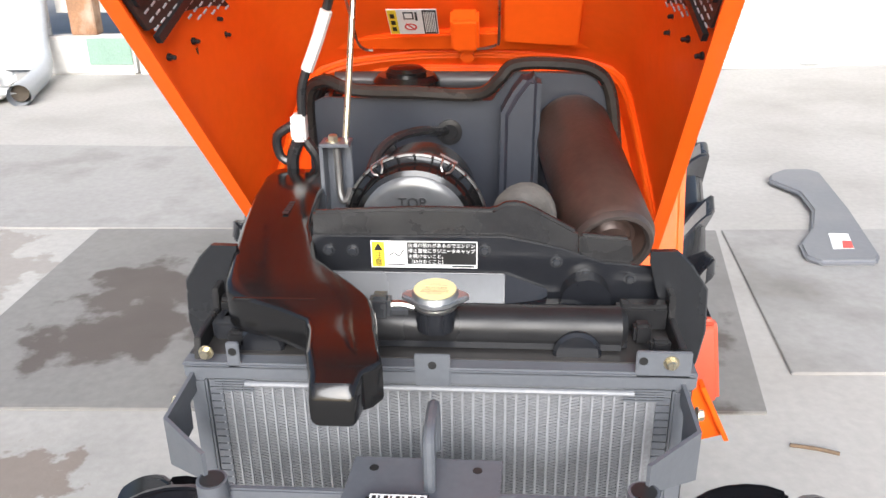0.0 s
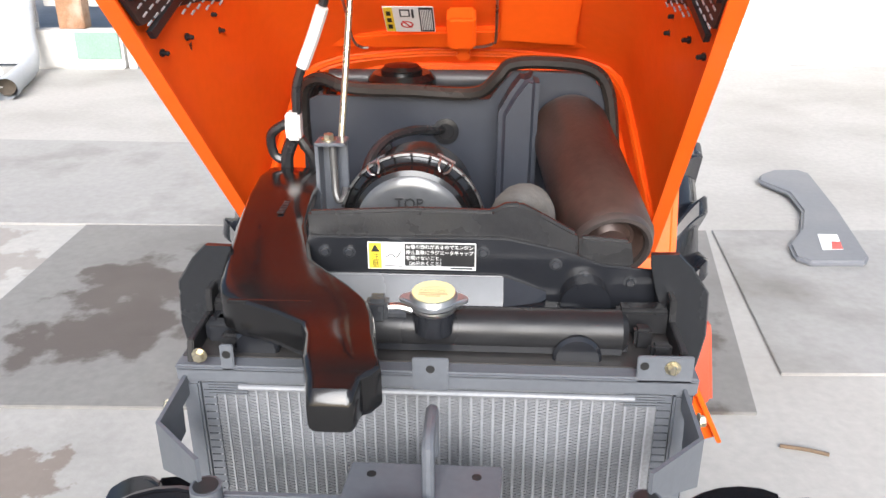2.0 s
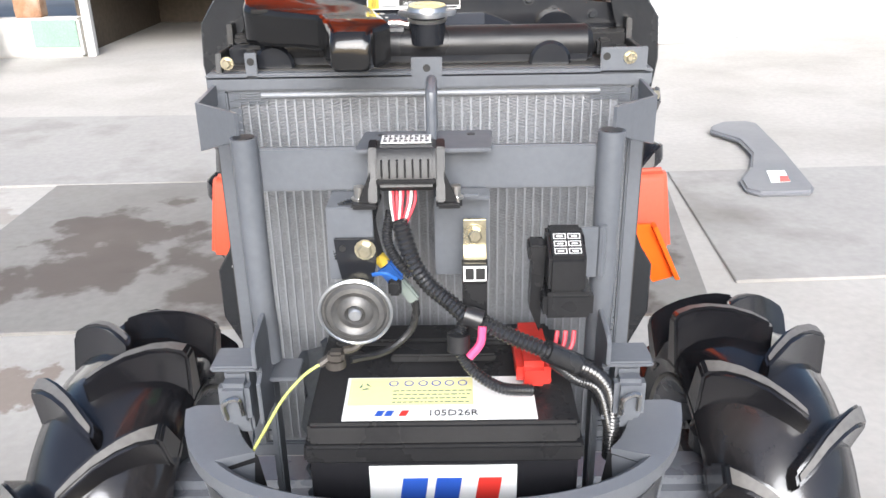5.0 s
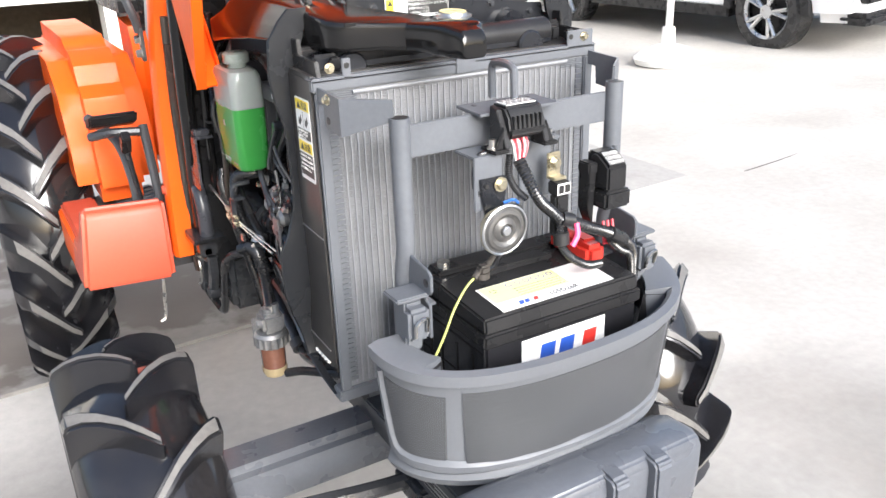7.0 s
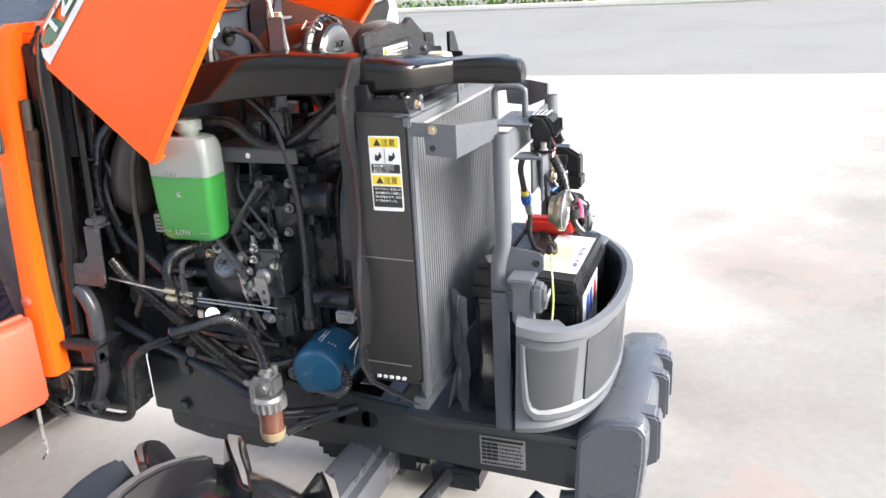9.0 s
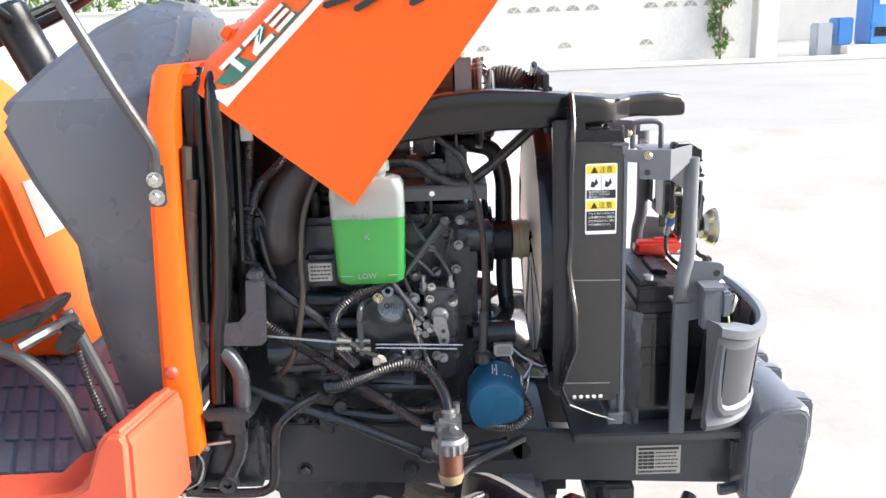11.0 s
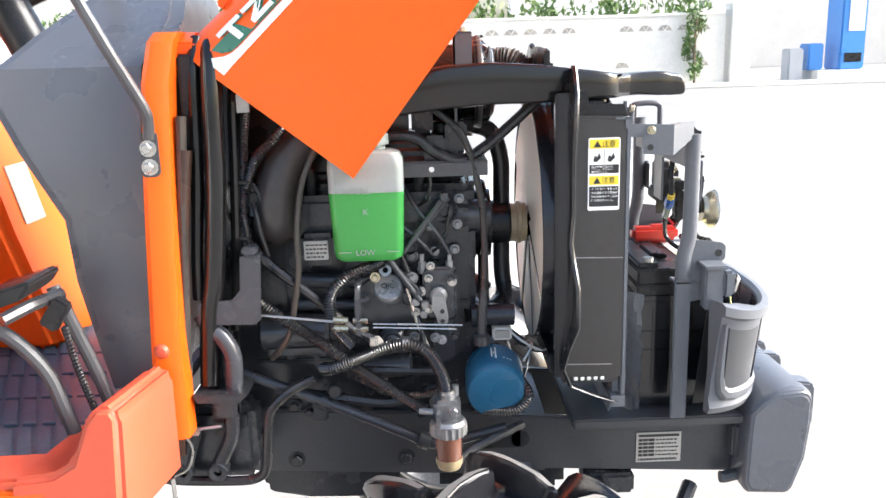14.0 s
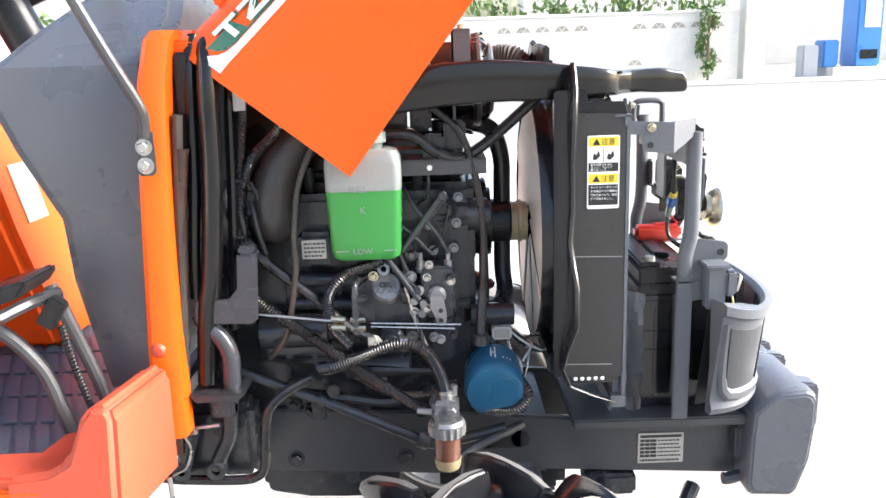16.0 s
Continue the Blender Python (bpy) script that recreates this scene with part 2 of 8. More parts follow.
def spill(m, centre, size, color, scale=3.0, strength=0.8):
    """An old spill with a ragged edge, at one place on a surface."""
    nt = m.node_tree
    geo, sub, sc, ln = nt.nodes.new("ShaderNodeNewGeometry"), nt.nodes.new("ShaderNodeVectorMath"), nt.nodes.new("ShaderNodeVectorMath"), nt.nodes.new("ShaderNodeVectorMath")
    sub.operation, sc.operation, ln.operation = "SUBTRACT", "MULTIPLY", "LENGTH"
    sub.inputs[1].default_value = (*centre, 0)
    sc.inputs[1].default_value = (1 / size[0], 1 / size[1], 0)
    nt.links.new(geo.outputs["Position"], sub.inputs[0])
    nt.links.new(sub.outputs[0], sc.inputs[0])
    nt.links.new(sc.outputs[0], ln.inputs[0])
    nz = nt.nodes.new("ShaderNodeTexNoise")
    nz.inputs["Scale"].default_value, nz.inputs["Detail"].default_value, nz.inputs["Roughness"].default_value = scale, 9, 0.55
    nt.links.new(geo.outputs["Position"], nz.inputs["Vector"])
    su = nt.nodes.new("ShaderNodeMath")
    su.operation = "MULTIPLY_ADD"
    su.inputs[1].default_value = -0.22
    nt.links.new(ln.outputs["Value"], su.inputs[0])
    nt.links.new(nz.outputs["Fac"], su.inputs[2])
    mr = nt.nodes.new("ShaderNodeMapRange")
    mr.inputs["From Min"].default_value, mr.inputs["From Max"].default_value = 0.28, 0.33
    mr.inputs["To Max"].default_value = strength
    nt.links.new(su.outputs[0], mr.inputs["Value"])
    mx = nt.nodes.new("ShaderNodeMix")
    mx.data_type = "RGBA"
    mx.inputs["B"].default_value = (*color, 1)
    inp = nt.nodes["Principled BSDF"].inputs["Base Color"]
    nt.links.new(mr.outputs[0], mx.inputs["Factor"])
    nt.links.new(inp.links[0].from_socket, mx.inputs["A"])
    nt.links.new(mx.outputs["Result"], inp)


spill(CONCRETE, (-1.30, 1.17), (0.17, 0.13), (0.17, 0.125, 0.095), 7.0, 0.7)
spill(CONCRETE, (0.55, -0.62), (0.22, 0.20), (0.30, 0.235, 0.205), 6.0, 0.55)
spill(CONCRETE, (2.4, -0.75), (0.5, 0.4), (0.32, 0.26, 0.235), 4.0, 0.45)
spill(CONCRETE, (-2.35, 2.3), (0.35, 0.7), (0.24, 0.20, 0.17), 4.0, 0.5)
ASPHALT = ground_mat("asphalt", (0.225, 0.222, 0.218), (0.17, 0.165, 0.16), 3.0)
FOOT = mat("yellowed_plastic", (0.42, 0.34, 0.20), 0.3, 0, 30, 0.1)
MATBOARD = mat("grey_rubber_sheet", (0.345, 0.333, 0.315), 0.8, 0, 5, 0.12, bump=0.2, bscale=120, second=(0.13, 0.115, 0.10), stain=0.8)
MATBOARD_WET = mat("stained_rubber_sheet", (0.215, 0.205, 0.192), 0.65, 0, 5, 0.14, bump=0.2, bscale=120, second=(0.16, 0.148, 0.135), stain=0.7)
spill(MATBOARD_WET, (-1.40, 2.15), (0.30, 0.50), (0.088, 0.070, 0.060), 2.6, 0.9)
spill(MATBOARD_WET, (-0.2, 2.2), (0.9, 0.6), (0.085, 0.068, 0.058), 2.0, 0.85)
SHUTTER = mat("white_shutter", (0.56, 0.555, 0.54), 0.5, 0, 8, 0.06)
WALLP = mat("pale_wall", (0.66, 0.63, 0.58), 0.85, 0, 3, 0.1, bump=0.3, bscale=80)
VENT = mat("gap_shade", (0.42, 0.38, 0.32), 0.9, 0, 3, 0.2)
BLOCK = mat("pale_block_wall", (0.78, 0.75, 0.68), 0.85, 0, 3, 0.1, bump=0.3, bscale=60)
# Dark brown in place of shade inside the workshop and the drain pipe
DARKIN = mat("inside_shade", (0.10, 0.08, 0.06), 0.9, 0, 3, 0.3)
PVC = mat("grey_pvc", (0.42, 0.44, 0.46), 0.45, 0, 10, 0.1)
RUSTY = mat("rusty_steel", (0.28, 0.15, 0.08), 0.8, 0, 10, 0.3, second=(0.5, 0.45, 0.38))
GREENP = mat("faded_green_paint", (0.22, 0.33, 0.26), 0.7, 0, 10, 0.2)
CARPAINT = mat("white_car_paint", (0.78, 0.78, 0.78), 0.25, 0, 3, 0.02, coat=0.6)
GLASS_DARK = mat("tinted_glass", (0.02, 0.024, 0.03), 0.06, 0, 3, 0.05, coat=0.5)
LEAF = mat("leaves", (0.10, 0.17, 0.04), 0.6, 0, 20, 0.4)
BARK = mat("bark", (0.16, 0.11, 0.07), 0.9, 0, 20, 0.3)
BLUE_BOX = mat("blue_machine_paint", (0.07, 0.26, 0.62), 0.35, 0, 5, 0.05)

# ---- mesh helpers ----
ROOT = {}


def grow(bm, tmp):
    """Adds the mesh tmp to bm."""
    me = bpy.data.meshes.new("tmp")
    tmp.to_mesh(me)
    tmp.free()
    bm.from_mesh(me)
    bpy.data.meshes.remove(me)
    return bm


def bevelled(tmp, w, seg=2):
    if w > 0:
        bmesh.ops.recalc_face_normals(tmp, faces=tmp.faces)
        edges = [e for e in tmp.edges if len(e.link_faces) == 2 and e.calc_face_angle(0) > 0.5]
        bmesh.ops.bevel(tmp, geom=edges, offset=w, segments=seg, affect="EDGES", clamp_overlap=True)
    return tmp


def box(bm, x0, x1, y0, y1, z0, z1, bev=0.0, m=None):
    t = bmesh.new()
    bmesh.ops.create_cube(t, size=1)
    for v in t.verts:
        v.co = Vector((x0 + (v.co.x + 0.5) * (x1 - x0), y0 + (v.co.y + 0.5) * (y1 - y0), z0 + (v.co.z + 0.5) * (z1 - z0)))
    bevelled(t, bev)
    if m is not None:
        bmesh.ops.transform(t, matrix=m, verts=t.verts)
    return grow(bm, t)


def prism(bm, pts, axis, a0, a1, bev=0.0, m=None, seg=2):
    """A flat outline, drawn in the two other axes (in their order), made thick along axis from a0 to a1."""
    t = bmesh.new()
    def at(p, a):
        return Vector((a, p[0], p[1])) if axis == "x" else Vector((p[0], a, p[1])) if axis == "y" else Vector((p[0], p[1], a))
    lo, hi = [t.verts.new(at(p, a0)) for p in pts], [t.verts.new(at(p, a1)) for p in pts]
    t.faces.new(lo), t.faces.new(hi[::-1])
    for i in range(len(pts)):
        j = (i + 1) % len(pts)
        t.faces.new((lo[j], lo[i], hi[i], hi[j]))
    bmesh.ops.recalc_face_normals(t, faces=t.faces)
    bevelled(t, bev, seg)
    if m is not None:
        bmesh.ops.transform(t, matrix=m, verts=t.verts)
    return grow(bm, t)


def basis(d):
    d = Vector(d).normalized()
    a = d.orthogonal().normalized()
    return a, d.cross(a).normalized(), d


def lathe(bm, p, d, prof, seg=24):
    """Turns the profile of (radius, way along d) about the axis through p."""
    a, b, d = basis(d)
    p = Vector(p)
    rings = []
    for r, h in prof:
        if r < 1e-5:
            rings.append([bm.verts.new(p + d * h)])
        else:
            rings.append([bm.verts.new(p + d * h + (a * math.cos(k * 2 * math.pi / seg) + b * math.sin(k * 2 * math.pi / seg)) * r) for k in range(seg)])
    for q, s in zip(rings, rings[1:]):
        for k in range(seg):
            l = (k + 1) % seg
            if len(q) == 1 and len(s) > 1:
                bm.faces.new((q[0], s[k], s[l]))
            elif len(s) == 1 and len(q) > 1:
                bm.faces.new((q[k], s[0], q[l]))
            elif len(q) > 1:
                bm.faces.new((q[k], s[k], s[l], q[l]))
    return bm


def cyl(bm, p0, p1, r, seg=16, r1=None, bev=0.0):
    p0, p1 = Vector(p0), Vector(p1)
    L = (p1 - p0).length
    r1 = r if r1 is None else r1
    b = min(bev, r * 0.4, L * 0.4)
    prof = [(0, 0), (r - b, 0)] + ([(r, b), (r1, L - b)] if b else [(r, 0), (r1, L)][1 if False else 0:]) + [(r1 - b, L), (0, L)]
    if not b:
        prof = [(0, 0), (r, 0), (r1, L), (0, L)]
    return lathe(bm, p0, p1 - p0, prof, seg)


def spline(pts, n=6):
    pts = [Vector(p) for p in pts]
    if len(pts) < 3:
        return pts
    out = []
    ext = [pts[0] * 2 - pts[1]] + pts + [pts[-1] * 2 - pts[-2]]
    for i in range(1, len(ext) - 2):
        a, b, c, d = ext[i - 1:i + 3]
        for k in range(n):
            t = k / n
            out.append(0.5 * (2 * b + (c - a) * t + (2 * a - 5 * b + 4 * c - d) * t * t + (3 * b - a - 3 * c + d) * t ** 3))
    out.append(pts[-1])
    return out


def tube(bm, pts, r, seg=8, n=6, ribs=0.0, hollow=False):
    """A round hose along the points. ribs: the pitch of its corrugation."""
    path = spline(pts, n)
    if ribs:
        fine, acc = [], 0.0
        total = sum((b - a).length for a, b in zip(path, path[1:]))
        steps = max(4, int(total / ribs) * 2)
        cum = [0.0]
        for a, b in zip(path, path[1:]):
            cum.append(cum[-1] + (b - a).length)
        j = 0
        for k in range(steps + 1):
            s = total * k / steps
            while j < len(path) - 2 and cum[j + 1] < s:
                j += 1
            f = (s - cum[j]) / max(1e-9, cum[j + 1] - cum[j])
            fine.append(path[j].lerp(path[j + 1], min(1, f)))
        path = fine
    rings, up = [], None
    for i, p in enumerate(path):
        d = (path[min(i + 1, len(path) - 1)] - path[max(i - 1, 0)]).normalized()
        if up is None:
            up = d.orthogonal().normalized()
        up = (up - d * up.dot(d)).normalized()
        side = d.cross(up)
        rr = r * (1.0 if not ribs or i % 2 else 0.82)
        rings.append([bm.verts.new(p + (up * math.cos(k * 2 * math.pi / seg) + side * math.sin(k * 2 * math.pi / seg)) * rr) for k in range(seg)])
    for q, s in zip(rings, rings[1:]):
        for k in range(seg):
            l = (k + 1) % seg
            bm.faces.new((q[k], q[l], s[l], s[k]))
    if not hollow:
        bm.faces.new(rings[0][::-1]), bm.faces.new(rings[-1])
    return bm


def loft(bm, rings, caps=True):
    rows = [[bm.verts.new(Vector(p)) for p in r] for r in rings]
    for q, s in zip(rows, rows[1:]):
        for k in range(len(q)):
            l = (k + 1) % len(q)
            bm.faces.new((q[k], q[l], s[l], s[k]))
    if caps:
        bm.faces.new(rows[0][::-1]), bm.faces.new(rows[-1])
    bmesh.ops.recalc_face_normals(bm, faces=bm.faces)
    return bm


def rrect(w, h, r, n=4):
    """A rectangle with round corners, centred on the origin."""
    r = min(r, w / 2 - 1e-4, h / 2 - 1e-4)
    out = []
    for cx, cy, a0 in ((w / 2 - r, h / 2 - r, 0), (-w / 2 + r, h / 2 - r, 90), (-w / 2 + r, -h / 2 + r, 180), (w / 2 - r, -h / 2 + r, 270)):
        for k in range(n + 1):
            a = radians(a0 + 90 * k / n)
            out.append((cx + r * math.cos(a), cy + r * math.sin(a)))
    return out


def bolt(bm, p, d, r=0.007, h=0.006):
    """A hexagon head on a washer."""
    lathe(bm, p, d, [(0, 0), (r * 1.45, 0), (r * 1.45, 0.0012), (0, 0.0012)], 12)
    p2 = Vector(p) + Vector(d).normalized() * 0.0012
    lathe(bm, p2, d, [(0, 0), (r, 0), (r, h * 0.8), (r * 0.8, h), (0, h)], 6)
    return bm


def finish(bm, angle=32):
    bmesh.ops.recalc_face_normals(bm, faces=bm.faces)
    for f in bm.faces:
        f.smooth = True
    lim = radians(angle)
    for e in bm.edges:
        if len(e.link_faces) == 2 and e.calc_face_angle(0) > lim:
            e.smooth = False
    return bm


def thing(name, loc, label, category, group="", kind=""):
    ob = tagged(new(name), label, category, group, kind)
    ob.location = loc
    ROOT[ob.name] = Vector(loc)
    return ob


def part(name, bm, material, parent=None, label=""):
    """Links bm (built in world places) as one mesh under parent."""
    finish(bm)
    if parent is not None and parent.parent is not None and parent.parent.parent is not None:
        parent = parent.parent
    off = ROOT.get(parent.name, Vector()) if parent is not None else Vector()
    if off.length:
        bmesh.ops.translate(bm, vec=-off, verts=bm.verts)
    me = bpy.data.meshes.new(name)
    bm.to_mesh(me)
    bm.free()
    me.materials.append(material)
    ob = new(name, me)
    if parent is not None:
        ob.parent = parent
        ROOT[ob.name] = off
    if label:
        ob["label"] = label
    return ob


def parts(name, bm, material, parent=None, label=""):
    """Links each loose piece of bm as a part of its own."""
    left, out = set(bm.verts), []
    while left:
        stack, isle = [next(iter(left))], set()
        while stack:
            v = stack.pop()
            if v in isle:
                continue
            isle.add(v)
            stack += [e.other_vert(v) for e in v.link_edges if e.other_vert(v) not in isle]
        left -= isle
        out.append(isle)
    out.sort(key=lambda s: (round(sum(v.co.x for v in s) / len(s), 4), round(sum(v.co.y for v in s) / len(s), 4), round(sum(v.co.z for v in s) / len(s), 4)))
    obs = []
    for isle in out:
        idx = {v: i for i, v in enumerate(sorted(isle, key=lambda v: v.index))}
        t = bmesh.new()
        nv = [None] * len(idx)
        for v, i in sorted(idx.items(), key=lambda q: q[1]):
            nv[i] = t.verts.new(v.co)
        seen = set()
        for v in idx:
            for f in v.link_faces:
                if f not in seen:
                    seen.add(f)
                    t.faces.new([nv[idx[w]] for w in f.verts])
        obs.append(part(name, t, material, parent, label))
    bm.free()
    return obs


def single(name, bm, material, label, category, group="", kind=""):
    return tagged(part(name, bm, material), label, category, group, kind)


def B():
    return bmesh.new()


def words(name, text, size, m, material, parent, depth=0.0003):
    """Lettering in the built-in font, turned into a mesh; m places its lower left corner."""
    cu = bpy.data.curves.new(name, "FONT")
    cu.body, cu.size, cu.extrude, cu.resolution_u = text, size, depth, 2
    ob = bpy.data.objects.new("tmp_text", cu)
    scene.collection.objects.link(ob)
    dg = bpy.context.evaluated_depsgraph_get()
    me = bpy.data.meshes.new_from_object(ob.evaluated_get(dg))
    bpy.data.objects.remove(ob)
    me.transform(m)
    bm = B()
    bm.from_mesh(me)
    bpy.data.meshes.remove(me)
    return part(name, bm, material, parent)


def sheet_frame(origin, right, up):
    """The pose whose x runs along right, y along up, at origin: for flat labels."""
    r, u = Vector(right).normalized(), Vector(up).normalized()
    n = r.cross(u)
    m = Matrix((r, u, n)).transposed().to_4x4()
    m.translation = Vector(origin)
    return m


def plate(bm, m, x0, x1, y0, y1, z0, z1, bev=0.0):
    return box(bm, x0, x1, y0, y1, z0, z1, bev, m)

# ---- the yard ----
GZ = 0.34


def rise(x):
    """Height of the yard: level under the tractor, climbing to the road."""
    return 0.19 * max(0.0, min(1.0, (x - 2.4) / 4.6)) + (GZ - 0.19) * max(0.0, min(1.0, (x - 7.0) / 9.0))


g = B()
xs = [-300, -60, -20, -8, -4, -2, 0, 2, 2.9, 3.5, 4.5, 5.5, 6.5, 7.0]
ys = [-300, -60, -20, -10, -6, -3, 0, 3, 6, 10, 20, 60, 300]
vv = [[g.verts.new((x, y, rise(x))) for y in ys] for x in xs]
for i in range(len(xs) - 1):
    for j in range(len(ys) - 1):
        g.faces.new((vv[i][j], vv[i + 1][j], vv[i + 1][j + 1], vv[i][j + 1]))
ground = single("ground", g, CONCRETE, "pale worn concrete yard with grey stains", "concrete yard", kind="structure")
g = B()
xs = [7.0, 8.5, 12, 16.0, 30, 100, 400]
vv = [[g.verts.new((x, y, rise(x) - 0.012 if x > 7.0 else rise(x))) for y in ys] for x in xs]
for i in range(len(xs) - 1):
    for j in range(len(ys) - 1):
        g.faces.new((vv[i][j], vv[i + 1][j], vv[i + 1][j + 1], vv[i][j + 1]))
road = single("road", g, ASPHALT, "sunlit pale asphalt road beyond the yard", "road", kind="structure")


def rubber_sheet(pts, label, material=MATBOARD):
    b = B()
    prism(b, pts, "z", 0.0, 0.012, 0.003)
    return single("rubber_sheet", b, material, label, "floor sheet")


rubber_sheet([(-1.90, 1.475), (0.91, 1.58), (1.11, 3.12), (-1.95, 3.045)], "stained grey rubber sheet under the tractor's rear", MATBOARD_WET)
rubber_sheet([(-3.9, 3.012), (-0.3, 3.093), (-0.3, 4.50), (-3.9, 4.55)], "dull grey rubber sheet towards the shutters")
rubber_sheet([(1.06, 1.82), (2.9, 1.9), (2.9, 3.2), (1.14, 3.13)], "clean grey rubber sheet under the loose side panel")

# loose side panel of the bonnet
panel = thing("loose_side_panel", (1.62, 3.2, 0.012), "grey moulded side panel lying on a rubber sheet", "machine panel")
b = B()
prism(b, [(1.60, 3.93), (1.70, 4.02), (1.84, 4.03), (1.89, 3.96), (1.83, 3.38), (1.74, 2.78), (1.70, 2.71), (1.46, 2.70), (1.41, 2.76), (1.43, 2.90), (1.55, 3.10), (1.64, 3.35), (1.66, 3.62), (1.60, 3.74), (1.56, 3.82)], "z", 0.012, 0.042, 0.012, seg=3)
part("shell", b, PANEL_GREY, panel)
b = B()
prism(b, [(1.555, 2.83), (1.65, 2.84), (1.69, 3.02), (1.60, 3.02)], "z", 0.0425, 0.0432)
lab = part("sticker", b, LABEL_WHITE, panel, "white sticker with a red patch")
b = B()
prism(b, [(1.60, 2.84), (1.65, 2.845), (1.67, 2.93), (1.63, 2.93)], "z", 0.0434, 0.0438)
part("red_patch", b, LABEL_RED, lab)

# saw-cut joint in the concrete
b = B()
prism(b, [(2.60, 1.742), (2.85, 1.752), (3.05, 1.756), (3.22, 1.770), (3.05, 1.762), (2.85, 1.760), (2.60, 1.752)], "z", -0.004, 0.002)
for v in b.verts:
    v.co.z += rise(v.co.x)
single("ground_joint", b, RUBBER_DUSTY, "thin dark crack across the concrete", "crack", kind="structure")

# twig on the concrete
b = B()
tube(b, [(0.93, 1.42, 0.006), (1.0, 1.40, 0.01), (1.06, 1.385, 0.006)], 0.006, 6)
single("leaf_litter", b, BARK, "dry brown leaf lying on the concrete", "dry leaf")


def roller_shutter(x0, x1, y, z0, z1, label, handle=None):
    t = thing("roller_shutter", ((x0 + x1) / 2, y, 0), label, "shutter", kind="structure")
    n = int((z1 - z0) / 0.075)
    me = None
    for k in range(n):
        if me is None:
            t2 = bmesh.new()
            prism(t2, [(0.0, 0.0), (-0.013, 0.016), (-0.016, 0.038), (-0.013, 0.058), (0.0, 0.0735), (0.012, 0.0735), (0.012, 0.0)], "x", x0 - (x0 + x1) / 2, x1 - (x0 + x1) / 2)
            finish(t2)
            me = bpy.data.meshes.new("slat")
            t2.to_mesh(me)
            t2.free()
            me.materials.append(SHUTTER)
        s = new("slat", me)
        s.parent = t
        s.location = (0, 0, z0 + k * 0.075)
    b = B()
    box(b, x0, x1, y - 0.02, y + 0.03, z0 - 0.02, z0, 0.004)
    part("bottom_bar", b, SHUTTER, t)
    if handle:
        b = B()
        box(b, handle - 0.09, handle + 0.09, y - 0.045, y - 0.018, z0 + 0.03, z0 + 0.05, 0.005)
        part("handle", b, PVC, t, "grey pull handle")
    return t


roller_shutter(-7.5, -4.25, 7.1, 0.05, 2.9, "white slatted roller shutter, closed")
roller_shutter(-3.30, 0.6, 7.15, 0.72, 3.0, "white slatted roller shutter, half raised")
roller_shutter(0.95, 7.2, 7.2, 0.03, 3.0, "white slatted roller shutter, closed to the ground", 2.9)
b = B()
box(b, 0.6, 0.95, 7.1, 7.4, 0, 3.2)
box(b, -4.25, -3.30, 7.25, 7.4, 0.55, 3.2)
box(b, -7.8, 7.5, 7.1, 7.4, 3.0, 4.6)
box(b, 7.2, 7.5, 7.1, 7.4, 0, 3.2)
box(b, -7.8, -7.5, 7.1, 7.4, 0, 3.2)
single("wall_north", b, WALLP, "pale plastered wall of the workshop", "wall", kind="structure")
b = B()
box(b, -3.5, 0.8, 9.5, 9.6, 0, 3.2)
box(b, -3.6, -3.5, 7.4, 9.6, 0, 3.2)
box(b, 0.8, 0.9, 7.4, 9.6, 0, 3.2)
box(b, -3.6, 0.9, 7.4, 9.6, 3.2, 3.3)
single("wall_inside", b, DARKIN, "inside wall of the workshop, its dimness put into a dark brown", "wall", kind="structure")
post = thing("door_post", (-3.4, 7.1, 0), "white steel door post at the raised shutter", "post", kind="structure")
b = B()
box(b, -3.40, -3.32, 7.02, 7.10, 0, 3.0, 0.006)
part("channel", b, SHUTTER, post)
b = B()
for k in range(4):
    prism(b, [(-3.46, 0.75 + k * 0.12), (-3.40, 0.81 + k * 0.12), (-3.40, 0.87 + k * 0.12), (-3.46, 0.81 + k * 0.12)], "y", 7.03, 7.05)
part("warning_stripe", b, LABEL_YELLOW, post)
b = B()
box(b, -4.30, -3.42, 6.98, 7.20, 0, 0.36, 0.02)
single("concrete_plinth", b, WALLP, "worn pale concrete plinth at the foot of the wall", "plinth", kind="structure")
b = B()
box(b, -3.86, -3.44, 6.965, 6.979, 0.10, 0.35, 0.003)
single("green_board", b, GREENP, "faded green painted board on the plinth", "board")
b = B()
box(b, -4.05, -3.80, 7.08, 7.24, 0.36, 2.6, 0.01)
single("rusty_steel_column", b, RUSTY, "rusty steel column with flaking white paint", "column", kind="structure")
dp = thing("drain_pipe", (-4.1, 6.7, 0), "grey plastic drain pipe bending along the ground", "drain pipe")
b = B()
tube(b, [(-4.28, 6.97, 2.8), (-4.28, 6.97, 1.2), (-4.27, 6.95, 0.62), (-4.22, 6.80, 0.38), (-4.18, 6.72, 0.2), (-4.1, 6.5, 0.1), (-3.95, 6.0, 0.085), (-3.86, 5.72, 0.085)], 0.085, 14, hollow=True)
part("pipe", b, PVC, dp)
b = B()
tube(b, [(-3.905, 5.86, 0.085), (-3.85, 5.69, 0.085)], 0.095, 14, hollow=True)
part("socket", b, PVC, dp)
b = B()
tube(b, [(-3.98, 5.9, 0.085), (-3.9, 5.80, 0.085)], 0.07, 14)
part("dark_bore", b, DARKIN, dp)
b = B()
bmesh.ops.create_icosphere(b, subdivisions=4, radius=0.34)
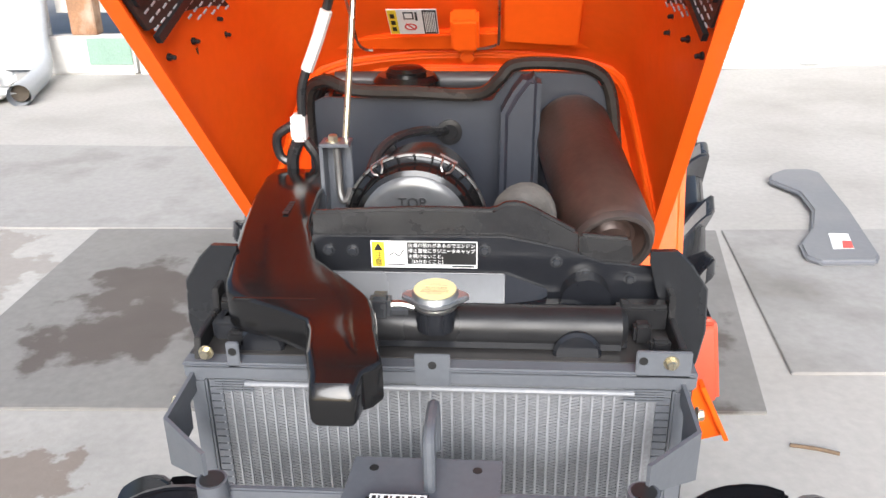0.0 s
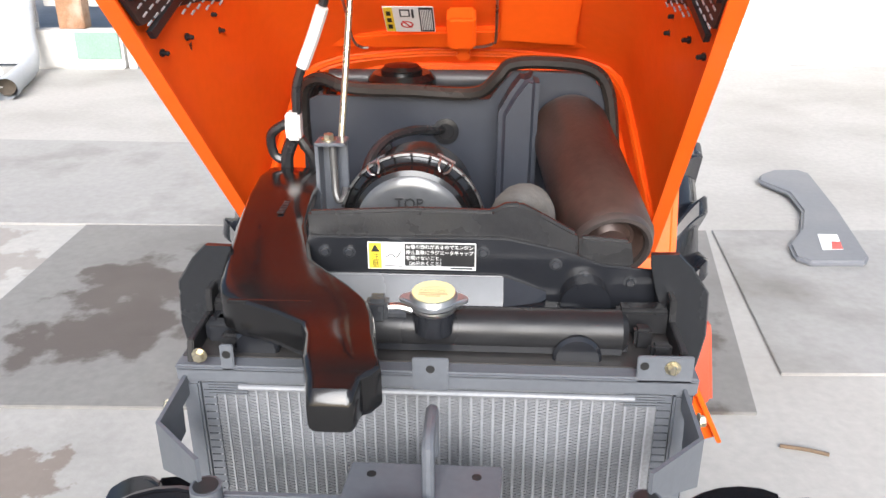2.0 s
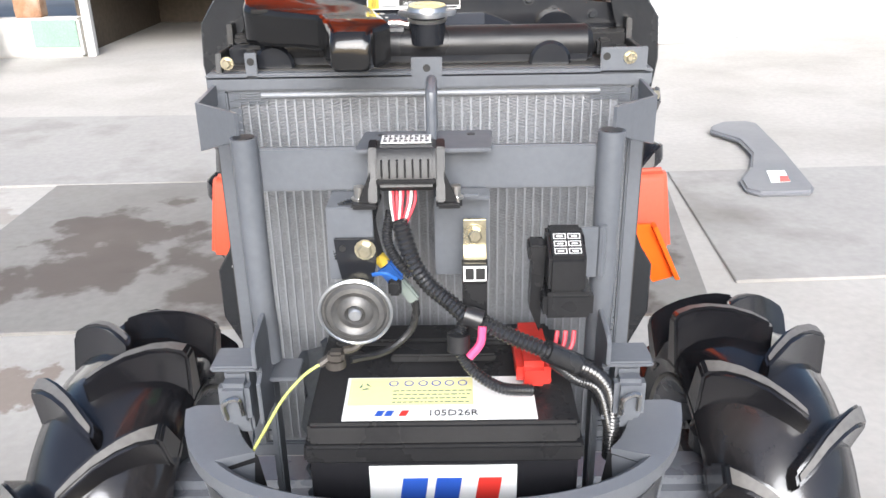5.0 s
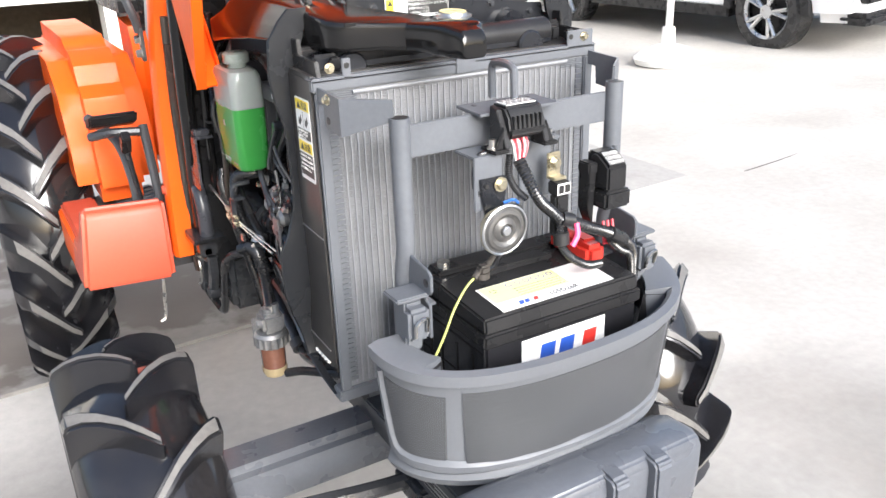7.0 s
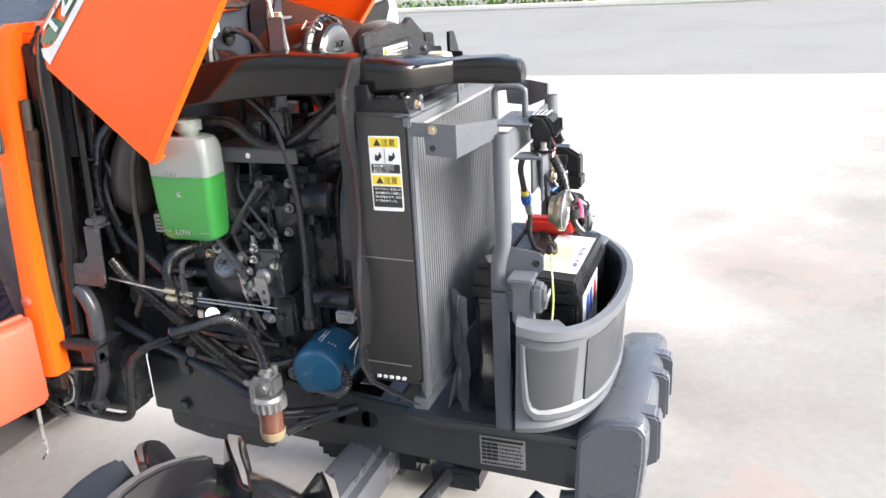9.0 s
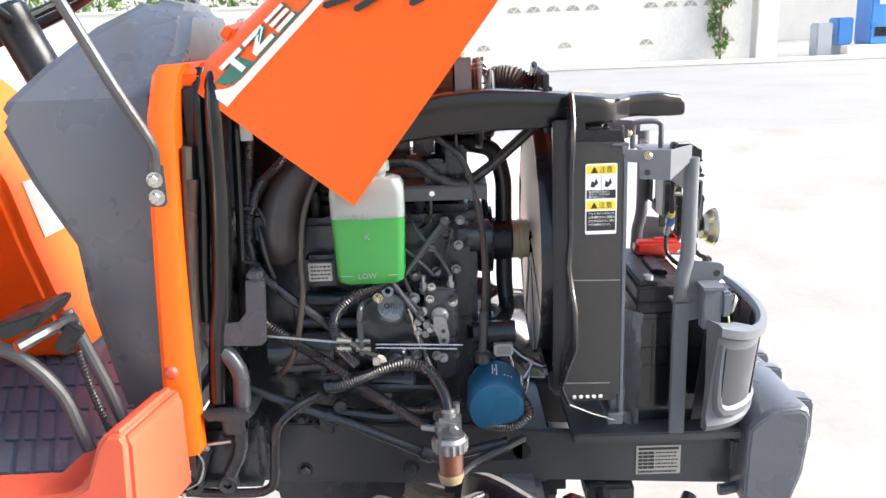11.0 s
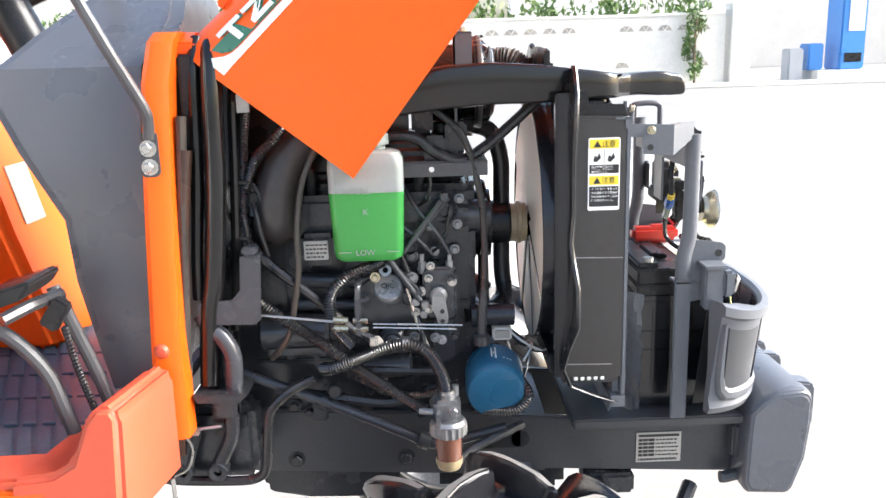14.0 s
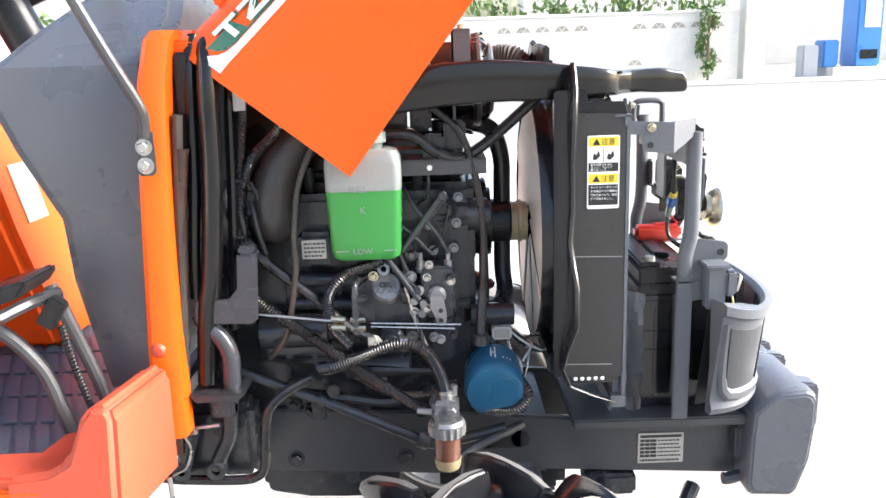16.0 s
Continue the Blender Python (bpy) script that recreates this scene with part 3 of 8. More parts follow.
for v in b.verts:
    v.co += noise.noise_vector(v.co * 5) * 0.10 + noise.noise_vector(v.co * 14) * 0.03
    v.co = Vector((-4.45 + v.co.x * 1.3, 5.85 + v.co.y, max(0.0, 0.10 + v.co.z * 0.5)))
single("white_sack", b, WHITE, "crumpled white plastic sack lying by the drain pipe", "sack")

# ---- far side of the road ----
FX = 16.8
b = B()
box(b, FX, FX + 0.2, -6.3, 40, GZ - 0.05, GZ + 1.52)
single("garden_wall", b, BLOCK, "low pale concrete block wall across the road", "wall", kind="structure")
b = B()
box(b, FX - 0.03, FX + 0.23, -6.3, 40, GZ + 1.52, GZ + 1.58, 0.01)
single("wall_coping", b, BLOCK, "pale concrete coping on the garden wall", "coping", kind="structure")
# Solid triangles in a shade tone stand for the openings of the vent blocks
for row, z0 in ((0, GZ + 1.22), (1, GZ + 0.45)):
    for k in range(26 if row == 0 else 8):
        y0 = -6.0 + k * 0.42 * (1 if row == 0 else 4.2)
        if row == 0 and k % 7 > 4:
            continue
        b = B()
        for dy in (0.03, 0.20):
            prism(b, [(y0 + dy, z0), (y0 + dy + 0.07, z0 + 0.10), (y0 + dy + 0.14, z0)], "x", FX - 0.012, FX)
        prism(b, [(y0 + 0.12, z0 + 0.11), (y0 + 0.19, z0 + 0.02), (y0 + 0.26, z0 + 0.11)], "x", FX - 0.012, FX)
        single("vent_block", b, VENT, "openwork block in the wall, shade of its gaps put into colour", "wall block", "vent blocks in the wall", kind="structure")
b = B()
box(b, FX - 0.55, FX - 0.38, -40, 60, GZ - 0.02, GZ + 0.09, 0.02)
single("kerb", b, BLOCK, "pale concrete kerb along the far side of the road", "kerb", kind="structure")
b = B()
box(b, FX - 0.38, 60, -60, 80, GZ - 0.05, GZ + 0.03)
single("pavement", b, CONCRETE, "pale pavement and drive across the road", "pavement", kind="structure")
b = B()
box(b, FX - 0.1, FX + 0.35, -6.85, -6.4, GZ, GZ + 1.75, 0.02)
single("gate_pillar", b, BLOCK, "pale square gate pillar at the end of the wall", "pillar", kind="structure")
b = B()
box(b, 30, 31, -40, -3, 0, 6.0)
box(b, 30, 31, 4, 40, 0, 5.0)
single("backdrop_building", b, WALLP, "pale sunlit building in the distance", "building", kind="structure")
b = B()
box(b, FX + 0.4, FX + 1.6, -10.3, -8.6, GZ, GZ + 0.25, 0.02)
single("concrete_slab", b, BLOCK, "raised pale slab under the drinks machine", "slab", kind="structure")
vm = thing("vending_machine", (FX + 0.9, -9.45, GZ + 0.25), "bright blue drinks machine standing by the road", "vending machine")
b = B()
box(b, FX + 0.55, FX + 1.3, -9.72, -9.15, GZ + 0.25, GZ + 2.08, 0.03)
part("cabinet", b, BLUE_BOX, vm)
b = B()
box(b, FX + 0.535, FX + 0.549, -9.66, -9.3, GZ + 1.1, GZ + 1.9, 0.004)
part("display_window", b, LABEL_WHITE, vm, "pale display window")
b = B()
box(b, FX + 0.535, FX + 0.549, -9.64, -9.25, GZ + 0.42, GZ + 0.62, 0.004)
part("outlet_flap", b, BLACK, vm)
b = B()
box(b, FX + 0.6, FX + 1.0, -8.35, -8.0, GZ + 0.02, GZ + 0.75, 0.03)
bin1 = single("waste_bin", b, PVC, "grey bin between the gate pillar and the drinks machine", "bin", "bins by the road")
b = B()
box(b, FX + 0.7, FX + 1.2, -8.85, -8.5, GZ + 0.25, GZ + 0.85, 0.03)
single("waste_bin", b, BLUE_BOX, "small blue bin beside the drinks machine", "bin", "bins by the road")


def leaves(b, c, r, n, size, seed):
    rnd = random.Random(seed)
    for _ in range(n):
        d = Vector((rnd.gauss(0, 1), rnd.gauss(0, 1), rnd.gauss(0, 1)))
        d = d.normalized() * (rnd.random() ** 0.5)
        p = Vector(c) + Vector((d.x * r[0], d.y * r[1], d.z * r[2]))
        q = Euler((rnd.random() * 6, rnd.random() * 6, rnd.random() * 6)).to_matrix()
        s = size * (0.6 + 0.8 * rnd.random())
        vs = [b.verts.new(p + q @ Vector(o) * s) for o in ((-1, 0, 0), (0, -0.45, 0.1), (1, 0, 0), (0, 0.45, 0.1))]
        b.faces.new(vs)


def shrub(x, y, h, w, label, seed):
    t = thing("shrub", (x, y, GZ), label, "shrub")
    b = B()
    tube(b, [(x, y, GZ), (x + 0.03, y + 0.02, GZ + h * 0.5), (x, y, GZ + h * 0.85)], 0.03, 6)
    for k in range(5):
        a = k * 1.26
        tube(b, [(x, y, GZ + h * (0.3 + 0.1 * k)), (x + w * 0.3 * math.cos(a), y + w * 0.3 * math.sin(a), GZ + h * (0.45 + 0.1 * k))], 0.012, 5)
    part("trunk", b, BARK, t)
    b = B()
    for k in range(7):
        rnd = random.Random(seed * 7 + k)
        leaves(b, (x + rnd.uniform(-w, w) * 0.4, y + rnd.uniform(-w, w) * 0.4, GZ + h * (0.2 + 0.12 * k)), (w * 0.4, w * 0.4, h * 0.14), 90, 0.05, seed + k)
    part("crown", b, LEAF, t)


shrub(FX - 0.2, -5.6, 1.7, 0.4, "thin green shrub growing against the garden wall", 3)
b = B()
for k in range(16):
    leaves(b, (FX + 0.7, -5.5 + k * 1.5, GZ + 1.75), (0.3, 0.8, 0.3), 120, 0.09, 50 + k)
single("hedge", b, LEAF, "dark green hedge behind the garden wall", "hedge", kind="stuff")
b = B()
for k in range(20):
    leaves(b, (FX - 0.2, 3 + k * 0.9, GZ + 0.1), (0.2, 0.5, 0.15), 70, 0.07, 90 + k)
single("roadside_weeds", b, LEAF, "dry weeds along the foot of the wall", "weeds", kind="stuff")

# white car at the yard's edge
CARM = Matrix.Translation((6.40, 3.90, rise(6.40))) @ Matrix.Rotation(radians(-90), 4, "Z") @ Matrix.Rotation(radians(5.0), 4, "X")


def car():
    t = thing("parked_car", CARM.translation, "white sport utility car with dark trim parked at the roadside", "car")
    off = CARM
    # x forward along the car, y to its left; front axle at x=0
    def put(b):
        bmesh.ops.transform(b, matrix=off, verts=b.verts)
        return b

    def shape(b):
        """Draw the nose in towards the bumper and the cabin in towards the roof."""
        for v in b.verts:
            v.co.y *= 1 - 0.16 * max(0.0, (v.co.x - 0.2) / 0.66) ** 2 - 0.16 * max(0.0, (v.co.z - 1.08) / 0.5)

    b = B()
    prof = [(0.78, 0.28), (0.86, 0.45), (0.84, 0.72), (0.72, 0.92), (0.1, 1.04), (-0.45, 1.10), (-1.0, 1.56), (-1.5, 1.66), (-2.6, 1.62), (-3.25, 1.42), (-3.5, 1.05), (-3.58, 0.7), (-3.5, 0.35), (-3.1, 0.28),
            (-3.06, 0.42), (-2.95, 0.62), (-2.72, 0.72), (-2.48, 0.62), (-2.36, 0.42), (-2.32, 0.28), (-0.38, 0.28), (-0.36, 0.42), (-0.25, 0.62), (0.0, 0.74), (0.25, 0.62), (0.36, 0.42), (0.38, 0.28)]
    prism(b, prof, "y", -0.9, 0.9, 0.09, seg=4)
    shape(b)
    part("body", put(b), CARPAINT, t)
    b = B()
    for s in (-1, 1):
        prism(b, [(-0.55, 1.12), (-1.02, 1.48), (-1.5, 1.57), (-2.6, 1.53), (-3.0, 1.38), (-3.05, 1.15)], "y", s * 0.9, s * 0.912)
    shape(b)
    parts("side_window", put(b), GLASS_DARK, t)
    b = B()
    prism(b, [(-0.47, 1.115), (-1.0, 1.555), (-1.01, 1.565), (-0.48, 1.125)], "y", -0.75, 0.75)
    part("windscreen", put(b), GLASS_DARK, t)
    b = B()
    for s in (-1, 1):
        for x in (0, -2.72):
            ring = []
            for k in range(13):
                a = math.pi * k / 12
                ring.append((x + 0.45 * math.cos(a), 0.35 + 0.43 * math.sin(a)))
            ring += [(x + 0.37 * math.cos(math.pi * k / 12), 0.35 + 0.36 * math.sin(math.pi * k / 12)) for k in range(12, -1, -1)]
            prism(b, ring, "y", s * 0.86, s * 0.915)
    box(b, -2.3, -0.4, -0.91, 0.91, 0.27, 0.38, 0.01)
    part("trim", put(b), BLACK, t, "matt black wheel arch trim")
    b = B()
    box(b, 0.60, 0.88, -0.78, 0.78, 0.27, 0.37, 0.04)
    for s in (-1, 1):
        prism(b, [(s * 0.50, 0.44), (s * 0.72, 0.44), (s * 0.74, 0.58), (s * 0.56, 0.60)], "x", 0.74, 0.845, 0.01)
    part("lower_grille", put(b), BLACK, t)
    b = B()
    prism(b, [(-0.34, 0.60), (0.34, 0.60), (0.46, 0.72), (0.44, 0.82), (-0.44, 0.82), (-0.46, 0.72)], "x", 0.78, 0.872, 0.02)
    part("grille", put(b), BLACK_GLOSS, t)
    b = B()
    box(b, 0.87, 0.885, -0.17, 0.17, 0.44, 0.60, 0.004)
    part("number_plate", put(b), LABEL_WHITE, t)
    for s in (-1, 1):
        b = B()
        prism(b, [(0.50, s * 0.86), (0.76, s * 0.72), (0.84, s * 0.50), (0.72, s * 0.48), (0.45, s * 0.80)], "z", 0.74, 0.86, 0.02)
        part("headlight", put(b), CLEAR_GREY, t, "pale glass headlight")
        b = B()
        box(b, -0.75, -0.5, s * 1.0 - 0.1, s * 1.0 + 0.1, 1.05, 1.2, 0.03)
        part("mirror", put(b), CARPAINT, t)
        for x in (0, -2.72):
            b = B()
            lathe(b, (x, s * 0.68, 0.345), (0, s, 0), [(0.22, 0), (0.32, 0.0), (0.345, 0.03), (0.345, 0.19), (0.32, 0.215), (0.235, 0.215), (0.23, 0.19)], 32)
            w = part("wheel", put(b), RUBBER, t)
            b = B()
            for k in range(5):
                a = k * 2 * math.pi / 5
                for da in (-0.16, 0.16):
                    p0 = Vector((x + 0.05 * math.cos(a), s * 0.875, 0.345 + 0.05 * math.sin(a)))
                    p1 = Vector((x + 0.22 * math.cos(a + da), s * 0.885, 0.345 + 0.22 * math.sin(a + da)))
                    cyl(b, p0, p1, 0.018, 6)
            lathe(b, (x, s * 0.87, 0.345), (0, s, 0), [(0.0, 0.02), (0.06, 0.02), (0.06, 0)], 12)
            lathe(b, (x, s * 0.87, 0.345), (0, s, 0), [(0.21, 0.0), (0.235, 0.02), (0.235, -0.05)], 32)
            part("rim", put(b), ALU, w)
            b = B()
            lathe(b, (x, s * 0.8, 0.345), (0, s, 0), [(0, 0), (0.22, 0)], 24)
            part("brake_backing", put(b), BLACK, w)


car()
st = thing("sign_stand", (4.5, 4.05, rise(4.5)), "white plastic stand base with a slim pole", "sign stand")
b = B()
lathe(b, (4.5, 4.05, rise(4.5)), (0, 0, 1), [(0, 0), (0.26, 0), (0.28, 0.05), (0.2, 0.12), (0.06, 0.16), (0.05, 0.3), (0, 0.3)], 24)
part("base", b, WHITE, st)
b = B()
cyl(b, (4.5, 4.05, rise(4.5) + 0.2), (4.5, 4.05, rise(4.5) + 2.2), 0.03, 10)
part("pole", b, WHITE, st)
b = B()
tube(b, [(4.5, 4.05, rise(4.5) + 1.2), (4.6, 3.97, 1.0), (4.72, 3.88, 0.75)], 0.02, 6)
part("cord", b, WIRE_YG, st)

# ---- the tractor ----
tractor = thing("tractor", (0, 0.6, 0), "orange compact farm tractor with its bonnet raised over the engine", "tractor")
CX = 0.004


def mx(x):
    """x mirrored about the tractor's middle."""
    return 2 * CX - x


# chassis
b = B()
prism(b, [(-0.280, 0.456), (-0.280, 0.570), (0.02, 0.573), (0.25, 0.595), (0.64, 0.615), (0.64, 0.494), (0.25, 0.472), (0.15, 0.479)], "x", -0.119, -0.104, 0.003)
rail = part("chassis_rail", b, GREY_DARK, tractor)
b = B()
lathe(b, (-0.1195, 0.215, 0.54), (-1, 0, 0), [(0, 0), (0.017, 0), (0.017, 0.001), (0, 0.001)], 16)
box(b, -0.1205, -0.1195, 0.150, 0.215, 0.523, 0.557)
lathe(b, (-0.1195, 0.150, 0.54), (-1, 0, 0), [(0, 0), (0.017, 0), (0.017, 0.001), (0, 0.001)], 16)
part("slot", b, LABEL_BLACK, rail, "dark slotted hole")
b = B()
prism(b, [(-0.280, 0.456), (-0.280, 0.570), (0.02, 0.573), (0.25, 0.595), (0.64, 0.615), (0.64, 0.494), (0.25, 0.472), (0.15, 0.479)], "x", 0.114, 0.129, 0.003)
part("chassis_rail", b, GREY_DARK, tractor)
b = B()
box(b, -0.115, 0.125, -0.27, -0.245, 0.47, 0.575, 0.004)
box(b, -0.115, 0.125, 0.10, 0.14, 0.47, 0.575, 0.004)
parts("cross_member", b, GREY_DARK, tractor)
b = B()
box(b, -0.16, 0.168, -0.245, 0.06, 0.572, 0.590, 0.003)
part("battery_tray", b, GREY_DARK, tractor)
for y, z in ((0.56, 0.515), (0.36, 0.512), (0.29, 0.51)):
    b = B()
    bolt(b, (-0.119, y, z), (-1, 0, 0), 0.011, 0.009)
    part("chassis_bolt", b, CAST, tractor)

# maker's plate on the rail
b = B()
box(b, -0.1215, -0.1196, -0.146, -0.063, 0.484, 0.543, 0.0005)
idp = part("data_plate", b, LABEL_GREY, tractor, "small silver plate with dark printed rows")
rnd = random.Random(5)
b = B()
box(b, -0.1222, -0.1216, -0.142, -0.067, 0.5345, 0.5395)
for r in range(5):
    z = 0.5285 - r * 0.0075
    for y0, y1 in ((-0.0745, -0.067), (-0.0845, -0.0755), (-0.0965, -0.0855)):
        box(b, -0.1222, -0.1216, y0, y1, z - 0.0026, z + 0.0026)
    y = -0.099
    while y > -0.138:
        w = rnd.uniform(0.002, 0.006)
        box(b, -0.1222, -0.1216, y - w, y, z - 0.0013, z + 0.0013)
        y -= w + 0.0016
y = -0.067
while y > -0.138:
    w = rnd.uniform(0.002, 0.005)
    box(b, -0.1222, -0.1216, y - w, y, 0.4875, 0.4915)
    y -= w + 0.0012
parts("print_bar", b, LABEL_BLACK, idp)

# front weight bracket
def weight_ring(x, grow_by):
    """Side outline of the cast weight at x, drawn in by grow_by near its ends."""
    pts = [(-0.241, 0.462), (-0.243, 0.560), (-0.246, 0.606), (-0.268, 0.628), (-0.290, 0.641), (-0.338, 0.645), (-0.350, 0.640), (-0.357, 0.628), (-0.357, 0.585), (-0.350, 0.51), (-0.330, 0.448), (-0.322, 0.441), (-0.250, 0.445)]
    c = Vector((-0.30, 0.55))
    return [(x, c.x + (p[0] - c.x) * (1 - grow_by), c.y + (p[1] - c.y) * (1 - grow_by)) for p in pts]


b = B()
loft(b, [weight_ring(x, g) for x, g in ((-0.184, 0.10), (-0.180, 0.04), (-0.171, 0.0), (0.150, 0.0), (0.160, 0.04), (0.165, 0.10))])
bevelled(b, 0.005, 3)
wb = part("front_weight", b, WEIGHT, tractor, "grey cast front bumper weight with a flat top")
b = B()
for x0, x1 in ((-0.150, -0.112), (-0.010, 0.018), (0.062, 0.092)):
    prism(b, [(-0.335, 0.645), (-0.366, 0.642), (-0.373, 0.634), (-0.373, 0.560), (-0.350, 0.545)], "x", x0, x1, 0.004)
parts("hitch_lug", b, WEIGHT, wb)
b = B()
for x0, x1 in ((-0.108, -0.100), (0.096, 0.104)):
    box(b, x0, x1, -0.3595, -0.350, 0.602, 0.622, 0.002)
parts("hitch_hole", b, LABEL_BLACK, wb)
b = B()
box(b, -0.15, 0.140, -0.262, -0.230, 0.50, 0.565, 0.004)
part("mount_flange", b, GREY_DARK, wb)
b = B()
tube(b, [(-0.145, -0.246, 0.468), (-0.145, -0.222, 0.462), (-0.145, -0.212, 0.462)], 0.011, 8)
part("hook", b, GREY_DARK, wb)

# front axle and wheels
b = B()
box(b, -0.44, 0.45, 0.115, 0.205, 0.40, 0.492, 0.016)
axle = part("front_axle", b, WEIGHT, tractor)
b = B()
box(b, -0.08, 0.09, 0.06, 0.30, 0.40, 0.50, 0.02)
part("axle_housing", b, CAST, axle)
b = B()
for s in (-1, 1):
    box(b, CX + s * 0.43 - 0.045, CX + s * 0.43 + 0.045, 0.14, 0.28, 0.38, 0.50, 0.018)
    cyl(b, (CX + s * 0.43, 0.20, 0.49), (CX + s * 0.43, 0.20, 0.53), 0.04, 16, bev=0.006)
parts("gear_case", b, CAST, axle)
b = B()
tube(b, [(-0.30, 0.02, 0.46), (-0.12, 0.0, 0.45), (0.1, 0.0, 0.45), (0.3, 0.02, 0.46)], 0.014, 8)
box(b, -0.13, -0.05, -0.06, 0.03, 0.425, 0.465, 0.006)
tube(b, [(-0.11, -0.17, 0.43), (-0.20, -0.10, 0.36), (-0.28, -0.03, 0.33)], 0.014, 8)
parts("track_rod", b, CAST, axle)


def tractor_wheel(cx, cy, r, w, side, lugs, rim_r, lug_h):
    """Agricultural tyre with slanted lugs, on its rim; side is the way that faces outward."""
    z = r
    rb = r - lug_h
    b = B()
    prof = [(rim_r, -w * 0.42), (rim_r + 0.02, -w * 0.46), (rb * 0.76, -w * 0.50), (rb * 0.85, -w * 0.46), (rb * 0.925, -w * 0.34), (rb * 0.98, -w * 0.18), (rb, 0),
            (rb * 0.98, w * 0.18), (rb * 0.925, w * 0.34), (rb * 0.85, w * 0.46), (rb * 0.76, w * 0.50), (rim_r + 0.02, w * 0.46), (rim_r, w * 0.42)]
    lathe(b, (cx, cy, z), (1, 0, 0), prof, 56)
    wh = part("wheel", b, TYRE, tractor, "black lugged farm tyre with dusty treads")
    # one lug: from the middle of the tread, sweeping back to the shoulder and down the side
    for s in (-1, 1):
        t = bmesh.new()
        steps = [(-0.09, -0.10), (0.02, 0.05), (0.14, 0.22), (0.27, 0.37), (0.38, 0.48), (0.47, 0.55), (0.505, 0.57)]
        rows = []
        for k, (xx, turn) in enumerate(steps):
            x = s * xx * w * 0.98
            ang = turn * 0.45
            base = rb * (1.0, 1.0, 0.98, 0.94, 0.88, 0.80, 0.76)[k] - 0.014
            top = r * (0.985, 1.0, 0.998, 0.985, 0.962, 0.930, 0.900)[k]
            wd = (0.024, 0.029, 0.030, 0.032, 0.034, 0.037, 0.038)[k] * r / 0.36
            row = []
            for rad, hw in ((base, wd * 0.72), (top, wd * 0.45), (top, -wd * 0.45), (base, -wd * 0.72)):
                a = ang + hw / rad
                row.append((x, math.sin(a) * rad, math.cos(a) * rad))
            rows.append(row)
        loft(t, rows)
        for f in t.faces:
            c = f.calc_center_median()
            if len(f.verts) == 4 and math.hypot(c.y, c.z) > r * 0.89 and abs(f.normal.normalized().dot(Vector((0, c.y, c.z)).normalized())) > 0.8:
                f.material_index = 1
        bevelled(t, 0.0045, 2)
        finish(t, 28)
        me = bpy.data.meshes.new("lug")
        t.to_mesh(me)
        t.free()
        me.materials.append(LUG)
        me.materials.append(LUG_WORN)
        for k in range(lugs):
            ob = new("lug", me)
            ob.parent = wh
            a = 2 * math.pi * (k + (0.5 if s > 0 else 0)) / lugs
            ob.matrix_basis = Matrix.Translation(Vector((cx, cy, z)) - ROOT[wh.name]) @ Matrix.Rotation(a, 4, "X")
    b = B()
    lathe(b, (cx, cy, z), (1, 0, 0), [(rim_r + 0.012, -w * 0.44), (rim_r, -w * 0.43), (rim_r - 0.012, -w * 0.36), (rim_r - 0.03, -w * 0.2), (rim_r - 0.03, w * 0.2), (rim_r - 0.012, w * 0.36), (rim_r, w * 0.43), (rim_r + 0.012, w * 0.44)], 40)
    lathe(b, (cx, cy, z), (side, 0, 0), [(rim_r - 0.03, 0.0), (rim_r * 0.6, 0.02), (rim_r * 0.5, -0.02), (0.05, -0.02), (0.05, 0.02), (0, 0.02)], 32)
    part("rim", b, WEIGHT, wh, "grey painted steel rim")
    for q in (-1, 1):
        b = B()
        lathe(b, (cx + q * w * 0.445, cy, z), (q, 0, 0), [(rim_r + 0.004, -0.004), (rim_r + 0.008, 0.0), (rim_r + 0.0095, 0.003), (rim_r + 0.013, 0.002), (rim_r + 0.013, -0.004)], 56)
        part("bead_ring", b, LUG_WORN, wh, "pale scuffed bead ring")
    for k in range(6):
        b = B()
        a = k * math.pi / 3
        bolt(b, (cx - side * 0.02, cy + 0.075 * math.cos(a), z + 0.075 * math.sin(a)), (side, 0, 0), 0.01, 0.012)
        part("wheel_nut", b, ZINC, wh)
    return wh


tractor_wheel(-0.490, 0.250, 0.341, 0.215, -1, 12, 0.195, 0.040)
tractor_wheel(0.497, 0.262, 0.346, 0.215, 1, 12, 0.195, 0.040)
tractor_wheel(-0.50, 1.66, 0.52, 0.24, -1, 19, 0.28, 0.045)
tractor_wheel(0.47, 1.66, 0.52, 0.24, 1, 19, 0.28, 0.045)

# ---- radiator and its frame ----
b = B()
prism(b, [(-0.006, 0.70), (-0.006, 1.122), (0.072, 1.127), (0.078, 0.90), (0.094, 0.70)], "x", -0.227, -0.2245, 0.001)
prism(b, [(-0.006, 0.70), (-0.006, 1.122), (0.072, 1.127), (0.078, 0.90), (0.094, 0.70)], "x", 0.2325, 0.235, 0.001)
prism(b, [(0.0, 1.122), (0.0, 1.128), (0.072, 1.13), (0.072, 1.122)], "x", -0.225, 0.233)
box(b, -0.2245, 0.2325, 0.0, 0.09, 0.69, 0.702)
radiator = part("radiator", b, HOUSING, tractor, "black radiator housing with a grey cooler in front")
b = B()
box(b, -0.2245, 0.2325, 0.014, 0.05, 0.705, 1.12)
part("fin_block", b, CORE_BACK, radiator)
b = B()
zt, zb = 1.109, 0.665
box(b, -0.228, 0.236, -0.014, -0.002, 1.108, 1.126, 0.002)
